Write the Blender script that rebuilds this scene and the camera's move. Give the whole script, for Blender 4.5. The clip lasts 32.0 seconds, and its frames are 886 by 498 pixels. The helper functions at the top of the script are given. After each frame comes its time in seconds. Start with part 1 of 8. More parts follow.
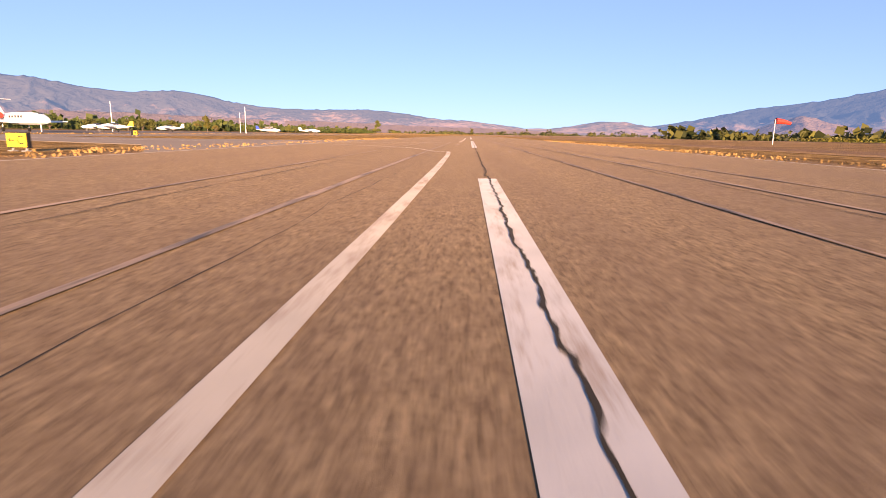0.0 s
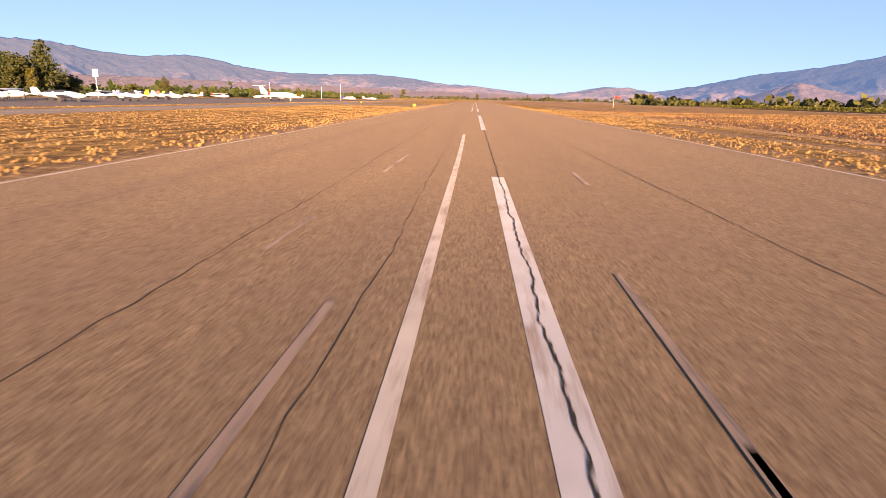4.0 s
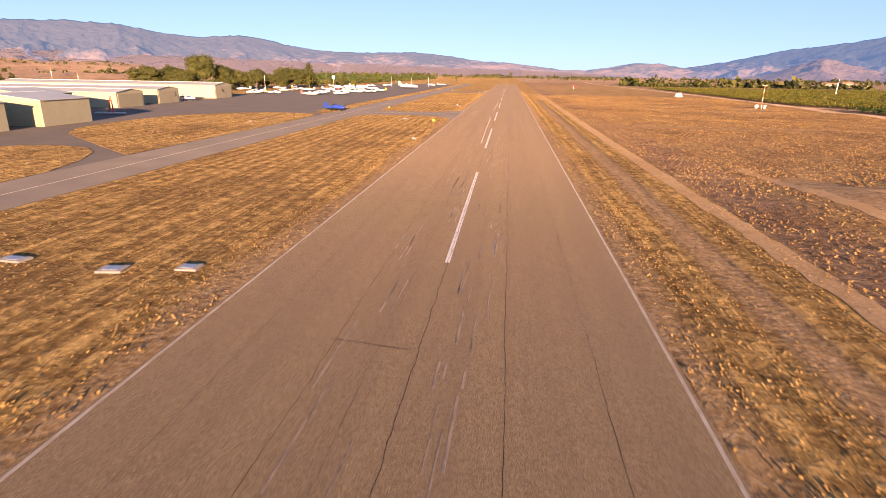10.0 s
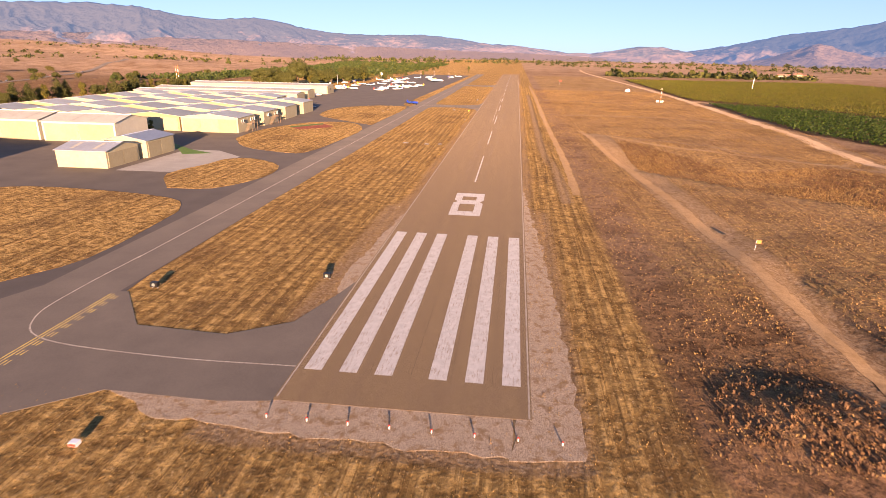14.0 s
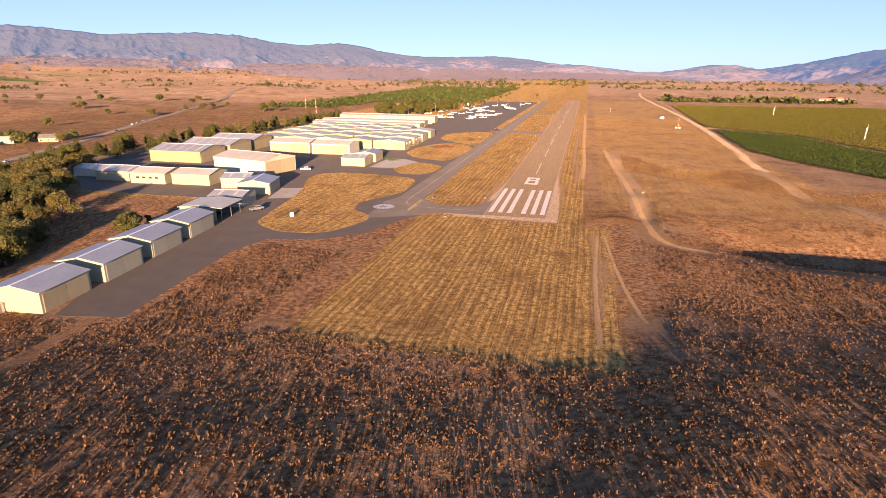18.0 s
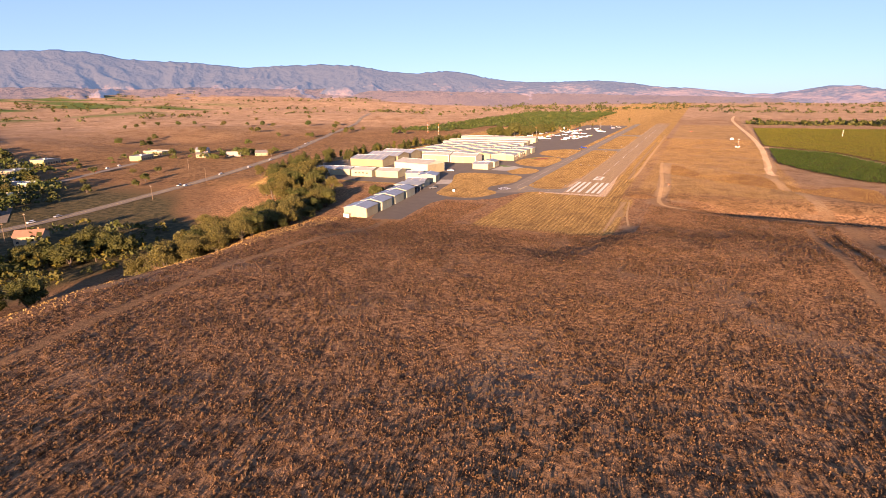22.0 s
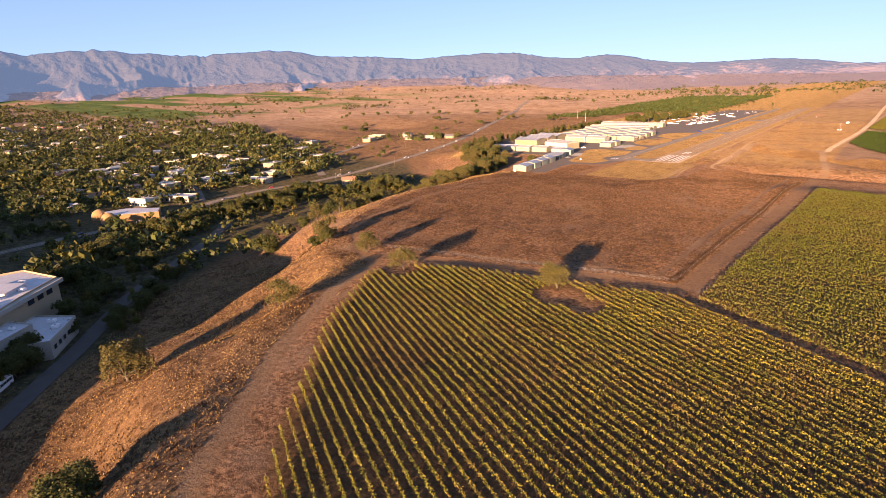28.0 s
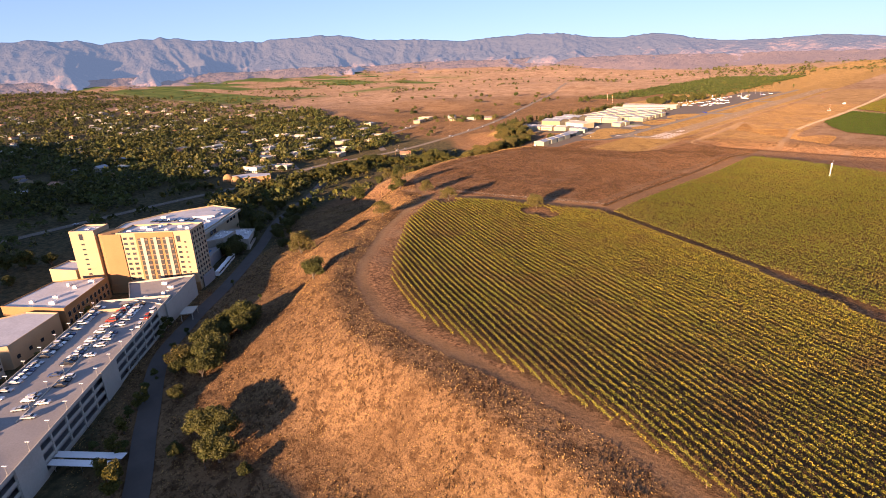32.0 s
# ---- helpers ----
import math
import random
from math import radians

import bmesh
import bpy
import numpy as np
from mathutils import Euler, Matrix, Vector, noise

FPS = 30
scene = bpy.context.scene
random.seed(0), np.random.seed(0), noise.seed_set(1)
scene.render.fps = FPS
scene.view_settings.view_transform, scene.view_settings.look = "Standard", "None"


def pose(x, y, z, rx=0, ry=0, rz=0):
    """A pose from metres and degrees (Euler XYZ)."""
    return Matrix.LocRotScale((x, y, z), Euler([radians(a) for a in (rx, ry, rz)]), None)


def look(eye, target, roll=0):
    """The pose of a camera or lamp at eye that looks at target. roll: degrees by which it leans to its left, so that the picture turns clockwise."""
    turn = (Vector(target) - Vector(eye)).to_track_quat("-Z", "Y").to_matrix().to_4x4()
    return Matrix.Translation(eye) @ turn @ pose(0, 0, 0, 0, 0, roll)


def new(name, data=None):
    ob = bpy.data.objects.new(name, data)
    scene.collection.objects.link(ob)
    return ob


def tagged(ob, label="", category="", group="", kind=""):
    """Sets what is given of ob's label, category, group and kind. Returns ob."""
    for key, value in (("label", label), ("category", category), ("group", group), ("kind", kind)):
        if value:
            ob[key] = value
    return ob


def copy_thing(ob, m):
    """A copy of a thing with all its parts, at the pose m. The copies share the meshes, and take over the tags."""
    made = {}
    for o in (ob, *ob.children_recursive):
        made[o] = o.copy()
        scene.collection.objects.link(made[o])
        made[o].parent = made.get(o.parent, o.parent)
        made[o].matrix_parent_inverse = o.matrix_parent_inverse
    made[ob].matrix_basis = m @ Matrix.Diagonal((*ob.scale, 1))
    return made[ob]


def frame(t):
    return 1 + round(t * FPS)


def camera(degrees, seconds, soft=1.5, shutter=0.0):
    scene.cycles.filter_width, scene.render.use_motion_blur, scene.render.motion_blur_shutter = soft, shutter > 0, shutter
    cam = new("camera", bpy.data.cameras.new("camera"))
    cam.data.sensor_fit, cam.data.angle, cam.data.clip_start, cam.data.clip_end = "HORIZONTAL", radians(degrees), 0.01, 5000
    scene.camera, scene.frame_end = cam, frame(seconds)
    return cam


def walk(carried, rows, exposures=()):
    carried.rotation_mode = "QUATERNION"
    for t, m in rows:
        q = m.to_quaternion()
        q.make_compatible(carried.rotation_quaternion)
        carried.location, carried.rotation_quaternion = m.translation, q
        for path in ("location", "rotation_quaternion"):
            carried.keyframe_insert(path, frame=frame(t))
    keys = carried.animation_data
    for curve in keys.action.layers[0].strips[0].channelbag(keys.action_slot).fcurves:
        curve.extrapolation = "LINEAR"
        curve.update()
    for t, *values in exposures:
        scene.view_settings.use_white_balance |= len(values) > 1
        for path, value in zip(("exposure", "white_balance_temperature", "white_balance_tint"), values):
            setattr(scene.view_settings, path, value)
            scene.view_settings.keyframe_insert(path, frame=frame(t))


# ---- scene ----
EXPOSURES = [(0.0, 2.02, 7000, 26), (32.0, 2.02, 7000, 26)]
# seconds, eye (x, y, z), heading, pitch and lean in degrees; y runs along the runway, x to its right
PATH_ROWS = [
    (0.0, -0.33, 463.61, 0.80, -2.43, -11.53, 0.99),
    (0.5, -0.25, 451.85, 0.79, -2.10, -12.11, 1.02),
    (1.0, -0.23, 439.62, 0.79, -1.89, -12.78, 1.05),
    (1.5, -0.31, 426.44, 0.79, -1.86, -13.51, 1.16),
    (2.0, -0.39, 411.83, 0.84, -1.73, -14.01, 1.24),
    (2.5, -0.34, 395.33, 0.98, -1.74, -14.28, 1.18),
    (3.0, -0.42, 377.67, 1.29, -1.99, -14.36, 1.12),
    (3.5, -0.54, 359.58, 1.63, -2.29, -14.66, 1.10),
    (4.0, -0.67, 341.13, 2.00, -2.80, -14.94, 1.21),
    (4.5, -0.78, 322.43, 2.41, -3.42, -15.16, 1.36),
    (5.0, -0.85, 303.55, 2.88, -4.08, -15.28, 1.46),
    (5.5, -0.85, 284.59, 3.40, -4.71, -15.25, 1.42),
    (6.0, -0.75, 265.65, 4.00, -5.23, -15.03, 1.14),
    (6.5, -0.45, 246.70, 4.55, -5.51, -14.93, 0.96),
    (7.0, -0.10, 227.71, 5.02, -5.87, -15.13, 0.95),
    (7.5, 0.38, 208.51, 5.57, -6.14, -15.35, 1.00),
    (8.0, 0.83, 188.91, 6.37, -6.39, -15.68, 0.97),
    (8.5, 1.44, 169.18, 7.37, -6.66, -16.16, 0.96),
    (9.0, 2.03, 149.46, 8.56, -6.79, -16.62, 0.95),
    (9.5, 2.75, 129.87, 10.00, -6.59, -17.05, 1.02),
    (10.0, 3.42, 110.13, 11.61, -6.22, -17.32, 0.90),
    (10.5, 4.10, 90.60, 13.27, -5.85, -17.58, 1.03),
    (11.0, 4.70, 71.30, 14.99, -5.81, -17.78, 1.04),
    (11.5, 5.21, 52.00, 16.84, -5.92, -18.01, 1.09),
    (12.0, 5.75, 32.58, 18.88, -6.17, -18.21, 1.04),
    (12.5, 6.21, 13.07, 21.02, -6.37, -18.50, 1.00),
    (13.0, 6.83, -6.31, 23.43, -6.55, -18.81, 1.10),
    (13.5, 7.49, -25.25, 25.88, -6.57, -18.97, 1.18),
    (14.0, 8.08, -44.26, 28.36, -6.75, -19.19, 1.18),
    (14.5, 8.78, -63.45, 30.94, -7.05, -19.53, 1.17),
    (15.0, 9.75, -82.67, 33.73, -7.69, -19.70, 1.11),
    (15.5, 10.99, -101.87, 36.62, -8.58, -19.68, 1.01),
    (16.0, 12.48, -121.04, 39.51, -9.64, -19.48, 0.90),
    (16.5, 14.24, -140.21, 42.29, -10.77, -19.08, 0.78),
    (17.0, 16.25, -159.31, 44.84, -11.88, -18.49, 0.65),
    (17.5, 18.60, -178.38, 47.11, -12.81, -18.07, 0.54),
    (18.0, 21.37, -197.38, 49.05, -13.73, -17.65, 0.46),
    (18.5, 24.60, -216.30, 50.68, -14.76, -17.25, 0.45),
    (19.0, 28.27, -235.21, 52.09, -16.00, -16.74, 0.33),
    (19.5, 32.38, -254.12, 53.32, -17.39, -16.23, 0.19),
    (20.0, 36.90, -273.00, 54.42, -18.93, -15.85, -0.05),
    (20.5, 41.88, -291.81, 55.47, -20.35, -15.56, -0.22),
    (21.0, 47.39, -310.49, 56.56, -21.57, -15.38, -0.37),
    (21.5, 53.54, -328.92, 57.74, -22.70, -15.29, -0.45),
    (22.0, 60.30, -347.14, 59.08, -23.91, -15.43, -0.36),
    (22.5, 67.39, -365.30, 60.53, -25.41, -15.51, -0.42),
    (23.0, 74.87, -383.32, 62.04, -27.18, -15.51, -0.51),
    (23.5, 82.91, -401.12, 63.54, -28.98, -15.34, -0.65),
    (24.0, 91.62, -418.58, 65.06, -30.34, -15.31, -0.81),
    (24.5, 100.96, -435.67, 66.60, -31.53, -15.65, -0.95),
    (25.0, 110.80, -452.42, 68.26, -32.94, -15.85, -1.20),
    (25.5, 121.00, -468.83, 70.16, -34.57, -16.01, -1.45),
    (26.0, 131.59, -484.92, 72.24, -36.06, -16.14, -1.63),
    (26.5, 142.57, -500.73, 74.42, -37.37, -16.25, -1.77),
    (27.0, 153.92, -516.27, 76.65, -38.46, -16.38, -1.88),
    (27.5, 165.62, -531.56, 78.83, -39.31, -16.51, -2.00),
    (28.0, 177.65, -546.69, 80.90, -39.88, -16.68, -2.13),
    (28.5, 189.99, -561.63, 82.88, -40.46, -16.90, -2.21),
    (29.0, 202.65, -576.36, 84.77, -41.11, -17.02, -2.26),
    (29.5, 215.58, -590.89, 86.64, -41.74, -17.23, -2.42),
    (30.0, 228.83, -605.12, 88.58, -42.27, -17.55, -2.53),
    (30.5, 242.36, -619.05, 90.66, -42.81, -17.81, -2.55),
    (31.0, 256.04, -632.78, 92.90, -43.33, -18.02, -2.73),
    (31.5, 269.82, -646.32, 95.25, -43.96, -18.22, -2.94),
    (32.0, 283.66, -659.77, 97.65, -44.60, -18.39, -2.98),
]
cam = camera(76.43, 32.0, soft=0.65, shutter=0.12)
walk(cam, [(t, pose(x, y, z, 90 + p, 0, -h) @ pose(0, 0, 0, 0, 0, r)) for t, x, y, z, h, p, r in PATH_ROWS], EXPOSURES)

# ---------------------------------------------------------------- light
SUN_AZ, SUN_EL = 167.7, 8.3      # degrees from the runway's line, clockwise; degrees above the horizon
to_sun = Vector((math.sin(radians(SUN_AZ)) * math.cos(radians(SUN_EL)), math.cos(radians(SUN_AZ)) * math.cos(radians(SUN_EL)), math.sin(radians(SUN_EL))))
world = bpy.data.worlds.new("evening_sky")
scene.world = world
world.use_nodes = True
wn, wl = world.node_tree.nodes, world.node_tree.links
sky = wn.new("ShaderNodeTexSky")
sky.sky_type, sky.sun_disc = "NISHITA", False
sky.sun_elevation, sky.sun_rotation = radians(SUN_EL), radians(SUN_AZ)
sky.altitude, sky.air_density, sky.dust_density, sky.ozone_density = 200, 0.55, 0.25, 3.0
clear = wn.new("ShaderNodeMix")
clear.data_type, clear.blend_type = "RGBA", "MULTIPLY"
clear.inputs[0].default_value, clear.inputs[7].default_value = 1.0, (0.66, 0.80, 1.0, 1)
even = wn.new("ShaderNodeGamma")
even.inputs[1].default_value = 0.5
wl.new(sky.outputs[0], even.inputs[0])
wl.new(even.outputs[0], clear.inputs[6])
wl.new(clear.outputs[2], wn["Background"].inputs[0])
wn["Background"].inputs[1].default_value = 0.132
sun = new("sun", bpy.data.lights.new("sun", "SUN"))
sun.data.energy, sun.data.angle, sun.data.color = 4.8, radians(0.53), (1.0, 0.69, 0.415)
sun.matrix_world = look(to_sun * 2000, (0, 0, 0))


# ---------------------------------------------------------------- materials
def nodes_of(name):
    m = bpy.data.materials.new(name)
    m.use_nodes = True
    t = m.node_tree
    return m, t.nodes, t.links, t.nodes["Principled BSDF"]


def value(nd, sock, v):
    nd.inputs[sock].default_value = v
    return nd


def noise_node(n, l, co, scale, detail=4.0, rough=0.6):
    t = n.new("ShaderNodeTexNoise")
    value(t, "Scale", scale), value(t, "Detail", detail), value(t, "Roughness", rough)
    l.new(co, t.inputs["Vector"])
    return t.outputs["Fac"]


def ramp(n, l, fac, a, b):
    r = n.new("ShaderNodeMapRange")
    r.inputs["From Min"].default_value, r.inputs["From Max"].default_value = a, b
    l.new(fac, r.inputs["Value"])
    return r.outputs["Result"]


def mix(n, l, fac, a, b, mode="MIX"):
    m = n.new("ShaderNodeMix")
    m.data_type, m.blend_type = "RGBA", mode
    if isinstance(fac, float):
        m.inputs[0].default_value = fac
    else:
        l.new(fac, m.inputs[0])
    for sock, c in ((6, a), (7, b)):
        if isinstance(c, tuple):
            m.inputs[sock].default_value = (*c, 1)
        else:
            l.new(c, m.inputs[sock])
    return m.outputs[2]


def maths(n, l, op, a, b=0.0):
    m = n.new("ShaderNodeMath")
    m.operation = op
    for i, v in enumerate((a, b)):
        if isinstance(v, (int, float)):
            m.inputs[i].default_value = v
        else:
            l.new(v, m.inputs[i])
    return m.outputs[0]


def bump(n, l, b, height, strength, distance):
    k = n.new("ShaderNodeBump")
    value(k, "Strength", strength), value(k, "Distance", distance)
    l.new(height, k.inputs["Height"])
    l.new(k.outputs[0], b.inputs["Normal"])


def surface(name, c1, c2, fine=3.0, coarse=0.3, rough=0.85, metal=0.0, relief=0.15, depth=0.02, vary=0.0, spec=0.3, where="Object"):
    """A surface of two tones, mottled at two scales, with fine relief; vary: by how much single pieces differ."""
    m, n, l, b = nodes_of(name)
    if where == "World":
        co = n.new("ShaderNodeNewGeometry").outputs["Position"]
    else:
        co = n.new("ShaderNodeTexCoord").outputs["Object"]
    f1, f2 = noise_node(n, l, co, fine, 5.0), noise_node(n, l, co, coarse, 3.0)
    both = maths(n, l, "ADD", maths(n, l, "MULTIPLY", f1, 0.5), maths(n, l, "MULTIPLY", f2, 0.5))
    col = mix(n, l, ramp(n, l, both, 0.36, 0.64), c1, c2)
    if vary:
        info = n.new("ShaderNodeObjectInfo")
        hsv = n.new("ShaderNodeHueSaturation")
        l.new(ramp(n, l, info.outputs["Random"], 0.0, 1.0), hsv.inputs["Value"])
        r = hsv.inputs["Value"].links[0].from_node
        r.inputs["To Min"].default_value, r.inputs["To Max"].default_value = 1 - vary, 1 + vary
        l.new(col, hsv.inputs["Color"])
        col = hsv.outputs[0]
    l.new(col, b.inputs["Base Color"])
    value(b, "Roughness", rough), value(b, "Metallic", metal), value(b, "Specular IOR Level", spec), value(b, "Diffuse Roughness", 0.35 if rough > 0.8 else 0.0)
    if relief:
        bump(n, l, b, f1, relief, depth)
    return m


def worn_paint(name, paint, under, amount=0.5, stretch=6.0):
    """Road paint, worn through in streaks along the line of travel (y)."""
    m, n, l, b = nodes_of(name)
    co = n.new("ShaderNodeNewGeometry").outputs["Position"]
    mp = n.new("ShaderNodeMapping")
    mp.inputs["Scale"].default_value = (1, 1 / stretch, 1)
    l.new(co, mp.inputs["Vector"])
    f = noise_node(n, l, mp.outputs[0], 5.0, 8.0, 0.75)
    g = noise_node(n, l, co, 0.5, 3.0)
    worn = maths(n, l, "ADD", f, maths(n, l, "MULTIPLY", g, 0.25))
    t = ramp(n, l, worn, 0.44 + 0.3 * (1 - amount), 0.62 + 0.3 * (1 - amount))
    dirt = mix(n, l, ramp(n, l, noise_node(n, l, co, 1.3, 5.0), 0.3, 0.75), paint, tuple(c * 0.72 for c in paint))
    l.new(mix(n, l, t, dirt, under), b.inputs["Base Color"])
    value(b, "Roughness", 0.75), value(b, "Diffuse Roughness", 0.3)
    bump(n, l, b, noise_node(n, l, co, 60.0, 3.0), 0.3, 0.01)
    return m


def leaf_material(name, c1, c2, c3, dead=None):
    """Leaves of three tones; dead: the colour of withered patches."""
    m, n, l, b = nodes_of(name)
    geo, info = n.new("ShaderNodeNewGeometry"), n.new("ShaderNodeObjectInfo")
    col = mix(n, l, maths(n, l, "POWER", geo.outputs["Random Per Island"], 1.5), c1, c2)
    col = mix(n, l, ramp(n, l, info.outputs["Random"], 0.0, 1.6), col, c3)
    if dead:
        spots = maths(n, l, "ADD", maths(n, l, "MULTIPLY", noise_node(n, l, geo.outputs["Position"], 0.05, 3.0), 0.6), maths(n, l, "MULTIPLY", noise_node(n, l, geo.outputs["Position"], 0.45, 3.0), 0.4))
        col = mix(n, l, maths(n, l, "MULTIPLY", ramp(n, l, spots, 0.50, 0.62), 0.8), col, dead)
    l.new(col, b.inputs["Base Color"])
    value(b, "Roughness", 0.6), value(b, "Specular IOR Level", 0.25), value(b, "Diffuse Roughness", 0.5)
    tr = n.new("ShaderNodeBsdfTranslucent")
    l.new(col, tr.inputs["Color"])
    ms = n.new("ShaderNodeMixShader")
    value(ms, "Fac", 0.25)
    l.new(b.outputs[0], ms.inputs[1]), l.new(tr.outputs[0], ms.inputs[2])
    l.new(ms.outputs[0], n["Material Output"].inputs["Surface"])
    return m


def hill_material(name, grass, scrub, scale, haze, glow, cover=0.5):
    """Far hills: dry grass and scrub in patches; their emission stands in for air haze."""
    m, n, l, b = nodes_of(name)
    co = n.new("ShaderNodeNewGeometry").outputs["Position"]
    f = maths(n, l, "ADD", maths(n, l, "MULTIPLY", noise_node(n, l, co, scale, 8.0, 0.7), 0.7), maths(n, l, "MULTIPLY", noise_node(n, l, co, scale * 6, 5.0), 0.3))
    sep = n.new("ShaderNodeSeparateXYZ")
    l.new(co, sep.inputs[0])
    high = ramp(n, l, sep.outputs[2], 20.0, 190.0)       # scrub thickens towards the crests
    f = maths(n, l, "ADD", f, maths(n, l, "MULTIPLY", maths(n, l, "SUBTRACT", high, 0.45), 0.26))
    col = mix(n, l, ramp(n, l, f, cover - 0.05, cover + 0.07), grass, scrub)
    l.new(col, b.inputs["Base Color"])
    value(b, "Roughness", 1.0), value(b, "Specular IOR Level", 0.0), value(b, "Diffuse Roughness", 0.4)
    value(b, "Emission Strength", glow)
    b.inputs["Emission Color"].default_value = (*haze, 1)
    bump(n, l, b, noise_node(n, l, co, scale * 5, 6.0, 0.6), 0.8, 30.0)
    return m


ASPHALT = (0.25, 0.18, 0.125)
M = {}
def runway_material():
    """Old asphalt: coarse stones in the binder, wheel-worn bands along the line of travel, stains."""
    m, n, l, b = nodes_of("runway_asphalt")
    co = n.new("ShaderNodeNewGeometry").outputs["Position"]
    band = n.new("ShaderNodeMapping")
    band.inputs["Scale"].default_value = (0.55, 0.006, 1)
    l.new(co, band.inputs["Vector"])
    stones = noise_node(n, l, co, 26.0, 6.0, 0.8)
    col = mix(n, l, ramp(n, l, stones, 0.43, 0.57), (0.076, 0.051, 0.028), (0.345, 0.249, 0.145))
    col = mix(n, l, ramp(n, l, noise_node(n, l, band.outputs[0], 1.0, 4.0), 0.42, 0.62), col, mix(n, l, 0.45, col, (0.17, 0.118, 0.076)))
    col = mix(n, l, maths(n, l, "MULTIPLY", ramp(n, l, noise_node(n, l, co, 0.35, 6.0, 0.7), 0.50, 0.72), 0.5), col, (0.19, 0.132, 0.088))
    worn = noise_node(n, l, co, 7.0, 8.0, 0.8)
    col = mix(n, l, maths(n, l, "MULTIPLY", ramp(n, l, worn, 0.46, 0.60), 0.52), col, (0.105, 0.066, 0.038))
    l.new(col, b.inputs["Base Color"])
    value(b, "Roughness", 0.95), value(b, "Specular IOR Level", 0.2), value(b, "Diffuse Roughness", 0.4)
    bump(n, l, b, maths(n, l, "ADD", stones, maths(n, l, "MULTIPLY", noise_node(n, l, co, 90.0, 3.0), 0.5)), 0.6, 0.016)
    return m


M["runway"] = runway_material()
M["taxi"] = surface("taxiway_asphalt", (0.105, 0.088, 0.074), (0.158, 0.132, 0.108), fine=9.0, coarse=0.12, rough=0.9, relief=0.4, depth=0.01, where="World")
M["road"] = surface("fresh_asphalt", (0.062, 0.053, 0.047), (0.092, 0.078, 0.067), fine=8.0, coarse=0.15, rough=0.88, relief=0.4, depth=0.01, where="World")
M["concrete"] = surface("pale_concrete", (0.18, 0.172, 0.165), (0.25, 0.24, 0.23), fine=4.0, coarse=0.2, rough=0.9, where="World")
M["paint"] = worn_paint("white_runway_paint", (0.52, 0.49, 0.46), ASPHALT, 0.34)
M["edge"] = worn_paint("faded_edge_line_paint", (0.40, 0.35, 0.29), ASPHALT, 0.62)
M["lead"] = worn_paint("faded_taxi_line_paint", (0.50, 0.44, 0.36), ASPHALT, 0.45)
M["yellow"] = worn_paint("yellow_taxi_paint", (0.62, 0.46, 0.10), ASPHALT, 0.55)
M["crack"] = surface("open_crack", (0.018, 0.015, 0.012), (0.035, 0.028, 0.02), fine=20.0, rough=1.0, relief=0.0)
M["skid"] = worn_paint("tyre_rubber_streak", (0.055, 0.048, 0.044), ASPHALT, 0.85, 10.0)
M["wall_cream"] = surface("cream_metal_siding", (0.37, 0.325, 0.205), (0.43, 0.38, 0.245), fine=1.2, coarse=0.2, rough=0.55, vary=0.08, relief=0.05)
M["wall_beige"] = surface("beige_metal_siding", (0.28, 0.225, 0.13), (0.33, 0.265, 0.155), fine=1.2, coarse=0.2, rough=0.55, vary=0.08, relief=0.05)
M["wall_grey"] = surface("grey_green_metal_siding", (0.27, 0.27, 0.20), (0.32, 0.32, 0.24), fine=1.2, coarse=0.2, rough=0.55, vary=0.05, relief=0.05)
M["wall_white"] = surface("white_metal_siding", (0.46, 0.43, 0.34), (0.52, 0.49, 0.40), fine=1.0, coarse=0.2, rough=0.5, vary=0.05, relief=0.05)
M["roof_pale"] = surface("pale_metal_roof", (0.40, 0.37, 0.29), (0.54, 0.50, 0.40), fine=1.5, coarse=0.15, rough=0.45, vary=0.10, relief=0.05)
M["roof_mid"] = surface("weathered_metal_roof", (0.34, 0.32, 0.26), (0.46, 0.43, 0.35), fine=1.5, coarse=0.15, rough=0.5, vary=0.15, relief=0.05)
M["roof_grey"] = surface("grey_metal_roof", (0.24, 0.25, 0.27), (0.32, 0.33, 0.35), fine=1.5, coarse=0.15, rough=0.4, vary=0.12, relief=0.05)
M["roof_dark"] = surface("dark_shingle_roof", (0.09, 0.085, 0.085), (0.16, 0.145, 0.14), fine=2.5, coarse=0.3, rough=0.9, vary=0.25)
M["roof_tile"] = surface("clay_tile_roof", (0.30, 0.15, 0.10), (0.38, 0.20, 0.13), fine=2.5, coarse=0.3, rough=0.85, vary=0.2)
M["door"] = surface("hangar_door_panel", (0.30, 0.255, 0.155), (0.36, 0.31, 0.195), fine=2.0, coarse=0.4, rough=0.5, vary=0.1, relief=0.05)
# dark tower glazing, and the painted shade inside the garage
M["dark"] = surface("dark_glass_and_shade", (0.02, 0.021, 0.024), (0.035, 0.034, 0.036), fine=2.0, rough=0.7, relief=0.0)
M["glass"] = surface("dark_window_glass", (0.025, 0.03, 0.038), (0.04, 0.045, 0.055), fine=1.0, rough=0.12, relief=0.0, spec=0.6)
M["white"] = surface("white_enamel", (0.74, 0.74, 0.73), (0.80, 0.80, 0.79), fine=2.0, rough=0.3, relief=0.0, spec=0.5)
M["red"] = surface("red_enamel", (0.45, 0.03, 0.02), (0.55, 0.05, 0.03), fine=2.0, rough=0.4, relief=0.0)
